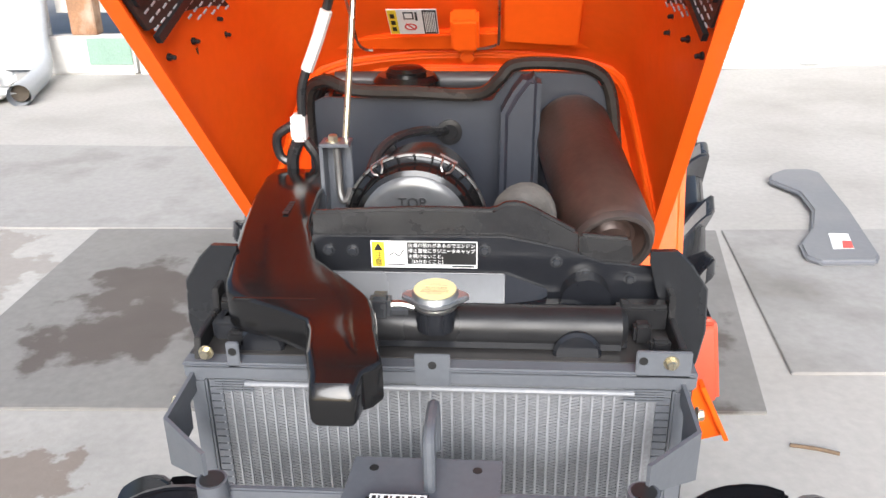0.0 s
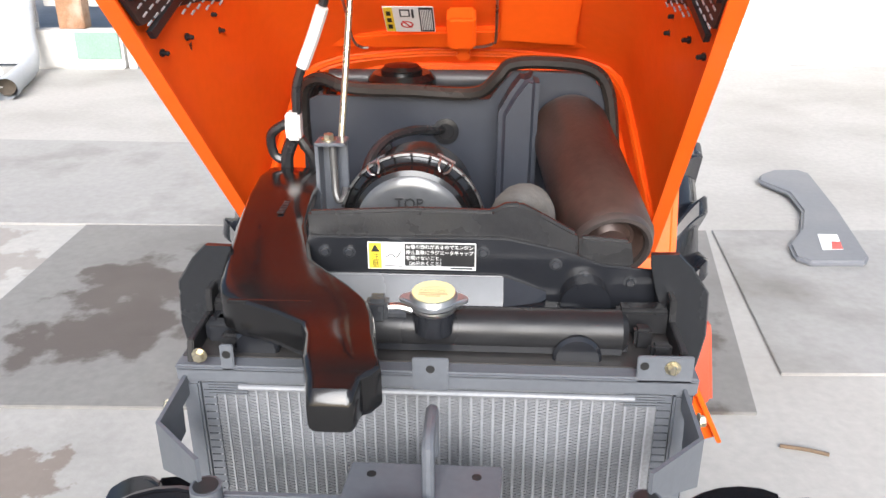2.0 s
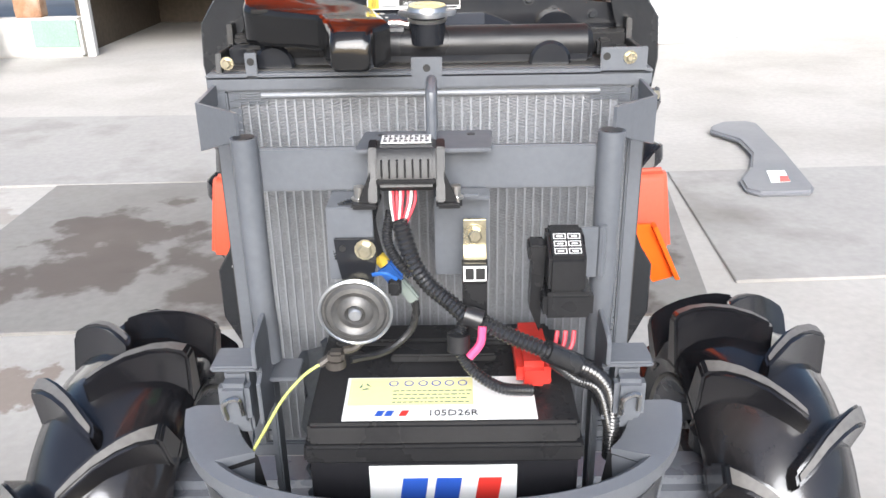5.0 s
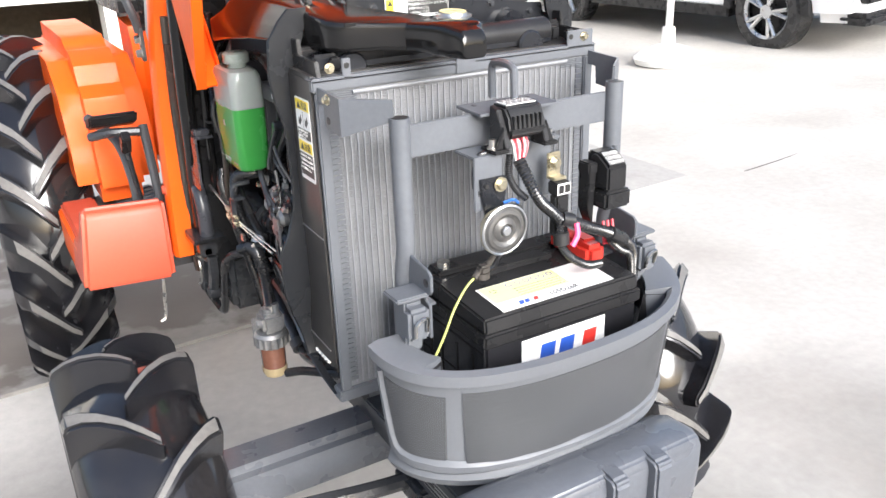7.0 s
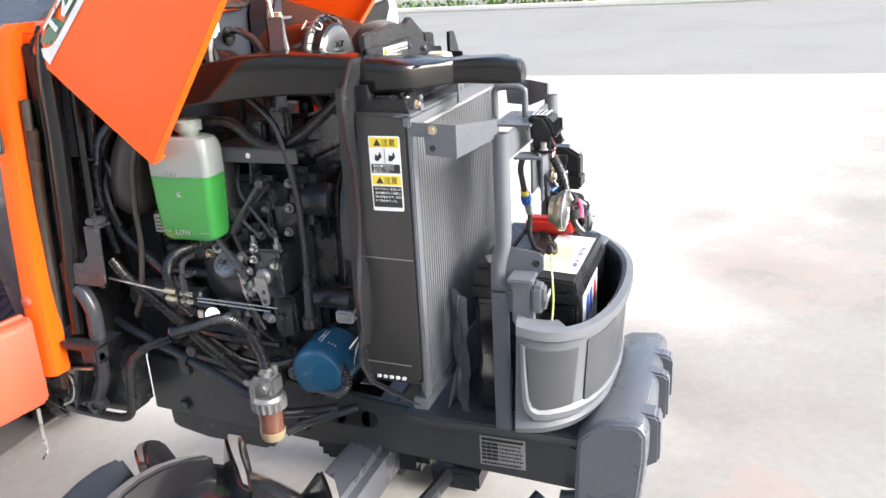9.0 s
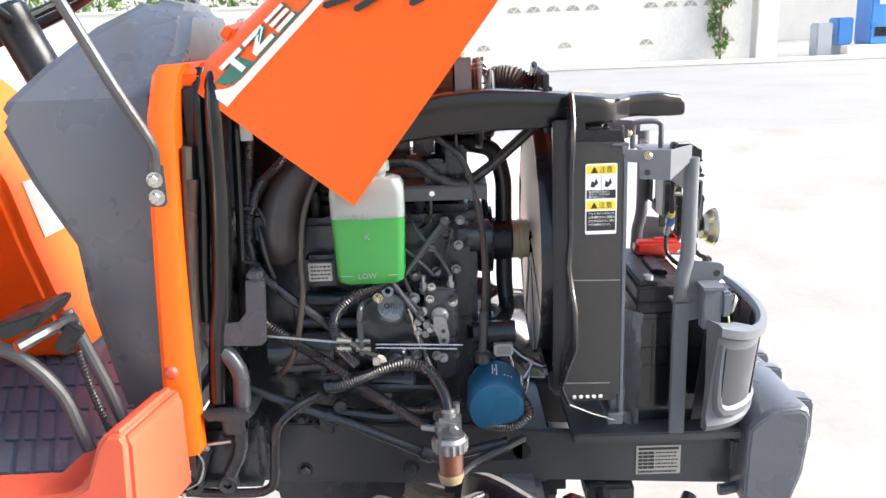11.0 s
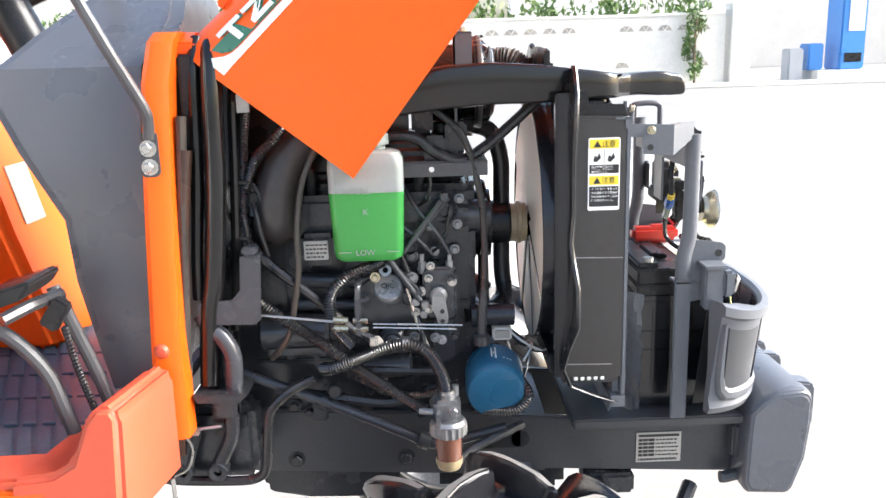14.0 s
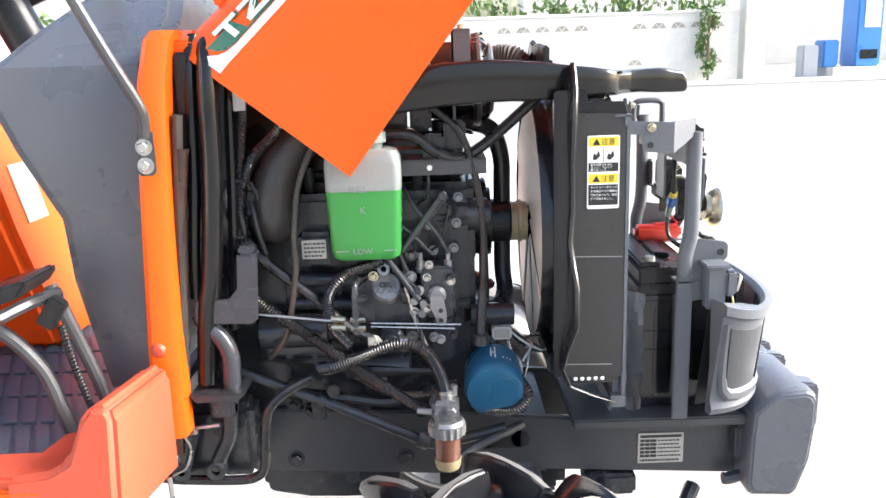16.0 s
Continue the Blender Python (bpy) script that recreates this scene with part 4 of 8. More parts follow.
box(b, -0.228, 0.236, -0.016, 0.012, 1.121, 1.1265, 0.002)
box(b, -0.224, -0.208, -0.014, -0.006, zb, 1.108, 0.002)
box(b, 0.216, 0.232, -0.014, -0.006, zb, 1.108, 0.002)
box(b, -0.228, 0.236, -0.014, 0.012, zb - 0.02, zb, 0.002)
box(b, -0.014, 0.018, -0.0165, -0.014, 1.108, 1.141, 0.0008)
part("front_frame", b, GREY, radiator, "grey painted steel frame")
b = B()
box(b, -0.208, 0.216, -0.0078, 0.004, zb, 1.108)
part("cooler_back", b, CORE_BACK, radiator)
# upright cooler tubes with zigzag fins between them
pitch = 0.0098
n = int(0.40 / pitch)
t = bmesh.new()
box(t, -0.0009, 0.0009, -0.0098, -0.003, zb + 0.004, 1.098)
finish(t)
tube_me = bpy.data.meshes.new("cooler_tube")
t.to_mesh(tube_me)
t.free()
tube_me.materials.append(CORE_TUBE)
t = bmesh.new()
z, i, prev = zb + 0.004, 0, None
while z < 1.098:
    e = 0.0012 if i % 2 else pitch - 0.0012
    a, c = t.verts.new((e, -0.0094, z)), t.verts.new((e, -0.0070, z - 0.0012))
    if prev:
        t.faces.new((prev[0], prev[1], c, a))
    prev = (a, c)
    z += 0.0017
    i += 1
fin_me = bpy.data.meshes.new("cooler_fin")
t.to_mesh(fin_me)
t.free()
fin_me.materials.append(CORE)
for k in range(n + 1):
    for nm, me in (("cooler_tube", tube_me), ("cooler_fin", fin_me)):
        if nm == "cooler_fin" and k == n:
            continue
        ob = new(nm, me)
        ob.parent = radiator
        ob.location = Vector((-0.197 + k * pitch, 0, 0)) - ROOT[radiator.name]
b = B()
for s in (-1, 1):
    x0 = CX + s * 0.205
    for k in range(54):
        z = zb + 0.01 + k * 0.008
        box(b, x0 - 0.006, x0 + 0.006, -0.010, -0.004, z, z + 0.0062)
for s in (-1, 1):
    for k in range(5):
        box(b, CX + s * 0.187 - 0.018, CX + s * 0.187 + 0.018, -0.0115, -0.0105, 1.094 + k * 0.0028, 1.0955 + k * 0.0028)
part("end_fin", b, GREY, radiator)["kind"] = "stuff"
b = B()
tube(b, [(-0.172, -0.013, 1.1035), (0.182, -0.013, 1.1035)], 0.0028, 8)
part("cooler_rod", b, CORE, radiator)
# bolt tabs on top of the frame
for s in (-1, 1):
    b = B()
    xc = CX + s * 0.207
    box(b, xc - s * 0.018 if s < 0 else xc - 0.030, xc + 0.030 if s < 0 else xc + 0.018, -0.016, -0.012, 1.122, 1.148, 0.001)
    tab = part("mount_tab", b, GREY, radiator)
    b = B()
    bolt(b, (xc, -0.016, 1.138), (0, -1, 0), 0.0048, 0.006)
    part("bolt", b, GOLD, radiator)
    b = B()
    cyl(b, (xc - s * 0.024, -0.0165, 1.139), (xc - s * 0.024, -0.0162, 1.139), 0.004, 12)
    part("tab_hole", b, LABEL_BLACK, radiator)
b = B()
cyl(b, (0.002, -0.0168, 1.130), (0.002, -0.0163, 1.130), 0.004, 12)
part("tab_hole", b, LABEL_BLACK, radiator)
# upper tank
b = B()
cyl(b, (-0.175, 0.032, 1.146), (0.178, 0.032, 1.146), 0.020, 20, bev=0.006)
part("top_tank", b, BLACK, radiator, "glossy black top tank")
b = B()
box(b, -0.175, 0.178, 0.014, 0.060, 1.125, 1.146, 0.006)
part("tank_base", b, BLACK_PAINT, radiator)
b = B()
box(b, -0.21, -0.165, 0.02, 0.05, 1.128, 1.150, 0.004)
part("tank_end", b, BLACK_PAINT, radiator)
for x in (-0.160, 0.132):
    b = B()
    cyl(b, (x, 0.006, 1.130), (x, 0.034, 1.130), 0.022, 28, bev=0.003)
    part("mount_rubber", b, BLACK_PAINT, radiator)
b = B()
lathe(b, (0.145, 0.075, 1.150), (0, 1, 0.1), [(0, 0), (0.024, 0), (0.024, 0.03), (0.027, 0.03), (0.027, 0.06), (0, 0.06)], 20)
part("outlet_neck", b, BLACK_PAINT, radiator)
b = B()
cyl(b, (0.003, 0.022, 1.150), (0.003, 0.020, 1.176), 0.019, 20)
part("filler_stem", b, BLACK_PAINT, radiator)
b = B()
tube(b, [(-0.016, 0.022, 1.168), (-0.03, 0.024, 1.170), (-0.052, 0.024, 1.168)], 0.004, 8)
lathe(b, (0.003, 0.020, 1.172), (0, -0.06, 1), [(0.020, 0), (0.021, 0.003), (0.019, 0.004)], 20)
part("filler_neck", b, ZINC, radiator)
b = B()
box(b, -0.058, -0.038, 0.014, 0.034, 1.156, 1.180, 0.004)
cyl(b, (-0.042, 0.024, 1.163), (-0.022, 0.024, 1.163), 0.006, 10)
part("level_sensor", b, CAST, radiator)
b = B()
m = Matrix.Translation((0.003, 0.019, 1.178)) @ Matrix.Rotation(radians(4), 4, "X")
t = bmesh.new()
ring = []
for k in range(48):
    a = 2 * math.pi * k / 48
    c = abs(math.cos(a))
    ring.append(((0.0225 + 0.0085 * max(0, (c - 0.9) / 0.1)) * math.cos(a), (0.0215) * math.sin(a)))
prism(t, ring, "z", 0, 0.006, 0.0015, m)
lathe(t, m @ Vector((0, 0, 0.006)), (0, -0.07, 1), [(0.0215, 0), (0.020, 0.004), (0, 0.0045)], 28)
grow(b, t)
cap = part("radiator_cap", b, ALU, radiator, "silver pressure cap with a yellow disc")
b = B()
lathe(b, m @ Vector((0, 0, 0.0107)), (0, -0.07, 1), [(0.0192, 0), (0.0192, 0.0005), (0, 0.0006)], 28)
part("cap_label", b, LABEL_PALE, radiator)
words("cap_words", "CAUTION", 0.0052, sheet_frame((-0.0100, 0.0172, 1.1893), (1, 0, 0), (0, 1, 0.07)), FOOT, radiator)
b = B()
for k, (w, yy) in enumerate(((0.010, 0.0262), (0.022, 0.0235), (0.025, 0.0135), (0.026, 0.0105), (0.014, 0.0075))):
    box(b, 0.003 - w / 2, 0.003 + w / 2, yy - 0.0004, yy + 0.0004, 1.1895, 1.1900)
part("cap_print", b, FOOT, radiator)
# side boxes above the housing
for s in (-1, 1):
    b = B()
    xs = CX + s * 0.219
    x0, x1 = min(xs, xs - s * 0.05), max(xs, xs - s * 0.05)
    prism(b, [(0.076, 1.125), (0.080, 1.168), (0.054, 1.168), (0.051, 1.147), (-0.004, 1.146), (-0.01, 1.125)], "x", xs - 0.003, xs + 0.003, 0.001)
    box(b, x0, x1, 0.055, 0.075, 1.128, 1.156, 0.004)
    box(b, x0 + 0.012, x1 - 0.022, 0.028, 0.042, 1.130, 1.150, 0.003)
    box(b, x0 + 0.024, x1 - 0.008, 0.006, 0.018, 1.130, 1.146, 0.003)
    parts("clip_block", b, BLACK, radiator)
# White blocks stand for daylight showing between the fins at the radiator's foot
b = B()
for k in range(5):
    box(b, -0.229, -0.222, 0.022 + k * 0.011, 0.0285 + k * 0.011, 0.6955, 0.7015, 0.001)
parts("fin_light_gap", b, WHITE, radiator)
# seams on the near side of the housing
b = B()
prism(b, [(-0.004, 0.903), (0.078, 0.905), (0.078, 0.9065), (-0.004, 0.9045)], "x", -0.2285, -0.227)
prism(b, [(0.010, 0.722), (0.093, 0.724), (0.093, 0.7255), (0.010, 0.7235)], "x", -0.2285, -0.227)
parts("seam", b, CAST_LIGHT, radiator)


def warn_sign(x):
    """Two-part warning sticker on the housing's side."""
    m = sheet_frame((x, 0.0535, 0.982), (0, -1, 0), (0, 0, 1))
    w, h = 0.050, 0.114
    b = B()
    prism(b, [(p[0] + w / 2, p[1] + h / 2) for p in rrect(w, h, 0.003)], "z", 0, 0.0006, 0, m)
    lab = part("warning_sticker", b, LABEL_WHITE, radiator, "white and yellow warning sticker")
    b = B()
    for y0 in (0.0975, 0.0405):
        plate(b, m, 0.002, w - 0.002, y0, y0 + 0.014, 0.0007, 0.0010)
    parts("yellow_band", b, LABEL_YELLOW, radiator)
    for y0 in (0.0975, 0.0405):
        words("warning_words", "注意", 0.011, m @ Matrix.Translation((0.021, y0 + 0.003, 0.0011)), LABEL_BLACK, radiator)
    b = B()
    for y0 in (0.0975, 0.0405):
        prism(b, [(0.008, y0 + 0.002), (0.020, y0 + 0.002), (0.014, y0 + 0.012)], "z", 0.0011, 0.0014, 0, m)
    for y0, y1 in ((0.0585, 0.072), (0.006, 0.038)):
        plate(b, m, 0.002, w - 0.002, y0, y1, 0.0007, 0.0010)
    plate(b, m, 0.0245, 0.0252, 0.073, 0.096, 0.0007, 0.0010)
    for ax in (0.008, 0.030):
        prism(b, [(ax, 0.078), (ax + 0.005, 0.076), (ax + 0.012, 0.083), (ax + 0.009, 0.091), (ax + 0.006, 0.084), (ax + 0.002, 0.087)], "z", 0.0007, 0.0010, 0, m)
    part("black_band", b, LABEL_BLACK, radiator)
    lines = (("指を切断するので", 0.0675), ("ファン、ベルトに", 0.0635), ("触れないこと。", 0.0595), ("サイドカバーを外した", 0.0325), ("まま運転すると傷害の", 0.0265), ("恐れがあるので、取付", 0.0205), ("けて使用すること。", 0.0145))
    for k in range(7):
        words("print_words", lines[k][0], 0.0042, m @ Matrix.Translation((0.005, lines[k][1], 0.0011)), LABEL_WHITE, radiator)


warn_sign(-0.2276)

# bent rubber side flaps beside the radiator
for s in (-1, 1):
    b = B()
    rows = []
    prof = [(1.206, 0.198, 0.222, 0.080), (1.192, 0.199, 0.236, 0.081), (1.166, 0.206, 0.2535, 0.083), (1.12, 0.224, 0.257, 0.084), (1.085, 0.230, 0.252, 0.083), (1.05, 0.231, 0.242, 0.082), (0.98, 0.231, 0.240, 0.084), (0.93, 0.231, 0.240, 0.086), (0.89, 0.231, 0.255, 0.081), (0.865, 0.231, 0.270, 0.079),
            (0.80, 0.231, 0.270, 0.081), (0.755, 0.231, 0.256, 0.092), (0.72, 0.231, 0.244, 0.097), (0.690, 0.231, 0.242, 0.086), (0.672, 0.229, 0.240, 0.050), (0.655, 0.222, 0.234, 0.010)]
    for z, xi, xo, y in prof:
        bow = 0.0015 * math.sin(z * 37)
        rows.append([(CX + s * xi, y - 0.010, z), (CX + s * xo, y - 0.010 + bow, z), (CX + s * (xo + 0.002), y - 0.007 + bow, z), (CX + s * xo, y - 0.003 + bow, z), (CX + s * xi, y - 0.004, z)])
    loft(b, rows)
    part("side_flap", b, FLAP, tractor, "bent grey rubber side flap")

# fan housing
b = B()
face = [(-0.128, 1.150), (-0.124, 1.209), (0.065, 1.210), (0.100, 1.203), (0.122, 1.198), (0.162, 1.184), (0.212, 1.180), (0.228, 1.12), (-0.128, 1.12)]
prism(b, face, "y", 0.092, 0.096, 0.001)
housing = part("fan_housing", b, BLACK_PAINT, tractor, "black steel fan housing")
b = B()
prism(b, [(0.060, 1.128), (0.092, 1.128), (0.092, 1.172), (0.088, 1.172), (0.060, 1.134)], "x", -0.13, 0.066, 0.001)
part("sloping_plate", b, SATIN, housing)
b = B()
loft(b, [[(0.066, 0.060, 1.134), (0.066, 0.088, 1.172), (0.066, 0.092, 1.172), (0.066, 0.092, 1.128)], [(0.108, 0.086, 1.150), (0.108, 0.089, 1.156), (0.108, 0.092, 1.156), (0.108, 0.092, 1.128)]])
part("gusset", b, BLACK_PAINT, housing)
b = B()
box(b, -0.205, 0.213, 0.090, 0.110, 0.70, 0.735, 0.003)
box(b, -0.225, -0.205, 0.075, 0.104, 0.70, 1.165, 0.003)
box(b, 0.213, 0.233, 0.075, 0.104, 0.70, 1.165, 0.003)
parts("housing_rail", b, BLACK_PAINT, housing)
b = B()
rows = []
for y, f, r in ((0.070, 0.0, 0.0), (0.084, 0.0, 0.0), (0.092, 0.55, 0.0), (0.100, 1.0, 0.0), (0.121, 1.0, 0.0), (0.1215, 1.0, -0.004), (0.100, 1.0, -0.004)):
    row = []
    for k in range(48):
        a = 2 * math.pi * k / 48
        ca, sa = math.cos(a), math.sin(a)
        sq = min(0.222 / max(abs(ca), 1e-4), 0.226 / max(abs(sa), 1e-4), 0.268)
        rad = sq * (1 - f) + (0.219 + r) * f
        row.append((CX + rad * ca, y, 0.922 + rad * sa))
    rows.append(row)
loft(b, rows, caps=False)
part("fan_ring", b, BLACK_PAINT, housing, "glossy black fan shroud")
b = B()
top = [(-0.124, 1.204), (-0.124, 1.232), (-0.018, 1.237), (0.054, 1.236), (0.066, 1.243), (0.080, 1.244), (0.096, 1.236), (0.136, 1.214), (0.138, 1.183), (0.12, 1.190), (0.10, 1.197), (0.065, 1.204)]
prism(b, top, "y", 0.097, 0.107, 0.003)
prism(b, [(0.138, 1.176), (0.138, 1.212), (0.187, 1.208), (0.192, 1.180)], "y", 0.097, 0.105, 0.003)
part("top_seal", b, RUBBER, housing, "dusty rubber seal along the top edge")
b = B()
for x, z in ((-0.108, 1.194), (-0.084, 1.194), (0.046, 1.196), (0.116, 1.185), (0.144, 1.172), (0.188, 1.168)):
    bolt(b, (x, 0.0918, z), (0, -1, 0), 0.0045, 0.004)
    part("housing_bolt", b, CAST, housing)
    b = B()
b.free()
m = sheet_frame((-0.066, 0.0908, 1.1765), (1, 0, 0), (0, 0, 1))
b = B()
plate(b, m, 0, 0.105, 0, 0.0285, 0, 0.0006, 0.0002)
hs = part("caution_label", b, LABEL_WHITE, housing, "white label with yellow caution field")
b = B()
plate(b, m, 0.001, 0.0135, 0.001, 0.0275, 0.0007, 0.0010)
part("yellow_field", b, LABEL_YELLOW, housing)
b = B()
plate(b, m, 0.036, 0.104, 0.004, 0.0275, 0.0007, 0.0010)
tube(b, [m @ Vector((0.018, 0.013, 0.001)), m @ Vector((0.023, 0.016, 0.001)), m @ Vector((0.028, 0.013, 0.001)), m @ Vector((0.033, 0.020, 0.001))], 0.0006, 5)
plate(b, m, 0.016, 0.034, 0.003, 0.004, 0.0007, 0.0010)
prism(b, [(0.003, 0.0185), (0.012, 0.0185), (0.0075, 0.0265)], "z", 0.0011, 0.0014, 0, m)
part("black_field", b, LABEL_BLACK, housing)
words("caution_mark", "注", 0.0085, m @ Matrix.Translation((0.0032, 0.0105, 0.0011)), LABEL_BLACK, housing)
words("caution_mark", "意", 0.0085, m @ Matrix.Translation((0.0032, 0.0025, 0.0011)), LABEL_BLACK, housing)
for k, text in enumerate(("火傷の恐れがあるのでエンジン", "停止直後にラジエータキャップ", "を開けないこと。", "（30分おくこと）")):
    words("caution_words", text, 0.0047, m @ Matrix.Translation((0.037, 0.0225 - k * 0.0058, 0.0011)), LABEL_WHITE, housing)
b = B()
plate(b, m, 0.080, 0.102, 0.0012, 0.003, 0.0007, 0.0010)
part("print_bar", b, LABEL_BLACK, housing)

# ---- guard in front of the radiator ----
b = B()
tube(b, [(-0.1655, -0.131, 1.090), (-0.1655, -0.131, 1.02), (-0.1655, -0.131, 0.945), (-0.1655, -0.129, 0.915), (-0.166, -0.1225, 0.885), (-0.166, -0.1215, 0.850)], 0.0125, 20)
box(b, -0.170, -0.162, -0.136, -0.109, 0.592, 0.855, 0.002)
guard = part("guard_post", b, GREY, tractor, "grey steel tube post")
b = B()
cyl(b, (-0.1655, -0.131, 1.0895), (-0.1655, -0.131, 1.0907), 0.0100, 20)
part("post_bore", b, LABEL_BLACK, guard)
b = B()
tube(b, [(0.1735, -0.131, 1.092), (0.1735, -0.131, 1.02), (0.1735, -0.131, 0.945), (0.1735, -0.129, 0.915), (0.174, -0.1225, 0.885), (0.174, -0.1215, 0.850)], 0.0125, 20)
box(b, 0.170, 0.178, -0.136, -0.109, 0.592, 0.855, 0.002)
guard2 = part("guard_post", b, GREY, tractor, "grey steel tube post")
b = B()
cyl(b, (0.1735, -0.131, 1.0915), (0.1735, -0.131, 1.0927), 0.0100, 20)
part("post_bore", b, LABEL_BLACK, guard2)
b = B()
box(b, -0.156, 0.164, -0.1205, -0.1275, 1.036, 1.078, 0.0015)
guard_bar = part("guard_bar", b, GREY, tractor)
b = B()
prism(b, [(-0.062, -0.150), (0.062, -0.150), (0.066, -0.085), (-0.058, -0.085)], "z", 1.078, 1.082, 0.001)
part("mount_plate", b, GREY, guard_bar)
b = B()
for x in (-0.04, 0.045):
    cyl(b, (x, -0.10, 1.0818), (x, -0.10, 1.0824), 0.004, 12)
parts("mount_hole", b, LABEL_BLACK, guard_bar)
b = B()
tube(b, [(0.008, -0.072, 1.082), (0.008, -0.072, 1.118), (0.008, -0.076, 1.128), (0.008, -0.088, 1.131), (0.008, -0.110, 1.131), (0.008, -0.121, 1.127), (0.008, -0.124, 1.118), (0.008, -0.124, 1.06)], 0.0052, 10, 4)
part("bonnet_catch", b, GREY, guard_bar, "grey bent rod loop")
for s in (-1, 1):
    b = B()
    xs = CX + s * 0.222
    xo = CX + s * 0.174
    # bent plate from the radiator frame to the post
    t = bmesh.new()
    near = [(xs, -0.004, 1.116), (xs, -0.080, 1.112), (xs, -0.080, 1.064), (xs, -0.034, 1.068), (xs, -0.032, 1.094), (xs, -0.004, 1.096)]
    far = [(xs, -0.080, 1.112), (xo, -0.126, 1.112), (xo, -0.126, 1.086), (xs, -0.080, 1.064)]
    for q in (near, far):
        vs = [t.verts.new(p) for p in q]
        t.faces.new(vs)
    bmesh.ops.remove_doubles(t, verts=t.verts, dist=0.0005)
    geo = bmesh.ops.solidify(t, geom=t.faces[:], thickness=0.0035)
    grow(b, t)
    gb = part("guard_bracket", b, GREY, tractor)
    b = B()
    bolt(b, (xs + s * 0.0035, -0.046, 1.105), (s, 0, 0), 0.005, 0.005)
    part("bolt", b, GOLD, gb)
    b = B()
    cyl(b, (xs + s * 0.002, -0.045, 1.078), (xs + s * 0.0042, -0.045, 1.078), 0.005, 12)
    part("bracket_hole", b, LABEL_BLACK, gb)
    # side tabs with a hole, and the latch blocks by the grille
    b = B()
    xt = CX + s * 0.168
    prism(b, [(-0.134, 0.915), (-0.186, 0.908), (-0.193, 0.902), (-0.193, 0.881), (-0.187, 0.875), (-0.178, 0.874), (-0.176, 0.866), (-0.188, 0.860), (-0.188, 0.815), (-0.134, 0.805)], "x", xt - 0.002, xt + 0.002, 0.001)
    box(b, xt - 0.018 - 0.012 * s, xt + 0.018 + 0.012 * s * -1, -0.148, -0.108, 0.838, 0.8425, 0.001)
    tb = part("side_tab", b, GREY, tractor)
    b = B()
    cyl(b, (xt + s * 0.002, -0.181, 0.890), (xt + s * 0.0026, -0.181, 0.890), 0.006, 12)
    part("tab_hole", b, LABEL_BLACK, tb)
    b = B()
    xl = CX + s * 0.190
    box(b, xl - 0.024, xl + 0.024, -0.185, -0.145, 0.872, 0.878, 0.002)
    box(b, xl - 0.015, xl + 0.015, -0.200, -0.180, 0.822, 0.866, 0.005)
    box(b, xl - 0.012, xl + 0.012, -0.182, -0.15, 0.80, 0.872, 0.003)
    lt = part("grille_latch", b, GREY, tractor, "grey latch block")
    b = B()
    tube(b, [(xl - 0.008, -0.201, 0.830), (xl - 0.008, -0.206, 0.850), (xl + 0.006, -0.206, 0.855), (xl + 0.008, -0.201, 0.835)], 0.0025, 6)
    part("spring_clip", b, ZINC, lt)
# brackets welded under the bar
b = B()
box(b, -0.088, -0.046, -0.175, -0.171, 0.965, 1.034, 0.001)
box(b, -0.088, -0.046, -0.175, -0.128, 1.032, 1.036, 0.001)
hb = part("relay_bracket", b, GREY, tractor)
b = B()
box(b, 0.009, 0.061, -0.135, -0.131, 0.950, 1.036, 0.001)
box(b, 0.009, 0.061, -0.155, -0.131, 1.034, 1.038, 0.001)
box(b, 0.028, 0.052, -0.158, -0.150, 1.036, 1.041, 0.002)
hb2 = part("relay_bracket", b, GREY, tractor)

# grey lower grille: a bowed shell with a thick rim
def rim_at(u):
    """The rim's line, u from -1 (one end) to 1 (other end): a flattened half oval, highest at its ends."""
    s, c = math.sin(u * math.pi / 2), math.cos(u * math.pi / 2)
    x = 0.240 * math.copysign(abs(s) ** 0.835, s)
    k = abs(c) ** 0.835
    return Vector((CX + x, -0.148 - 0.144 * k, 0.798 + 0.028 * (1 - k) ** 2))


US = sorted([k / 24 * 0.945 for k in range(-24, 25)] + [-0.626, -0.634, 0.626, 0.634])
b = B()
rings = []
for u in US:
    p = rim_at(u)
    q = Vector((p.x - CX, p.y + 0.12, 0)).normalized()
    deep = 0.009 + (0.032 if abs(u) > 0.63 else 0.0)
    inn, out_ = Vector((p.x, p.y, 0)) - q * deep, Vector((p.x, p.y, 0)) + q * 0.010
    zt = p.z
    lowz = 0.628
    low = Vector((CX + (p.x - CX) * 0.93, p.y + 0.010, 0))
    sec = [(inn.x, inn.y, zt - 0.001), (p.x - q.x * 0.002, p.y - q.y * 0.002, zt + 0.004), (out_.x, out_.y, zt + 0.001), (out_.x, out_.y, zt - 0.014),
           (p.x, p.y, zt - 0.020), (p.x * 0.6 + low.x * 0.4, p.y * 0.6 + low.y * 0.4, zt * 0.6 + lowz * 0.4), (low.x, low.y, lowz + 0.02), (low.x + q.x * 0.006, low.y + q.y * 0.006, lowz + 0.006), (low.x, low.y, lowz - 0.006), (low.x - q.x * 0.015, low.y - q.y * 0.015, lowz - 0.006),
           (inn.x * 0.4 + low.x * 0.6 - q.x * 0.004, inn.y * 0.4 + low.y * 0.6, zt * 0.4 + lowz * 0.6)]
    rings.append(sec)
loft(b, rings)
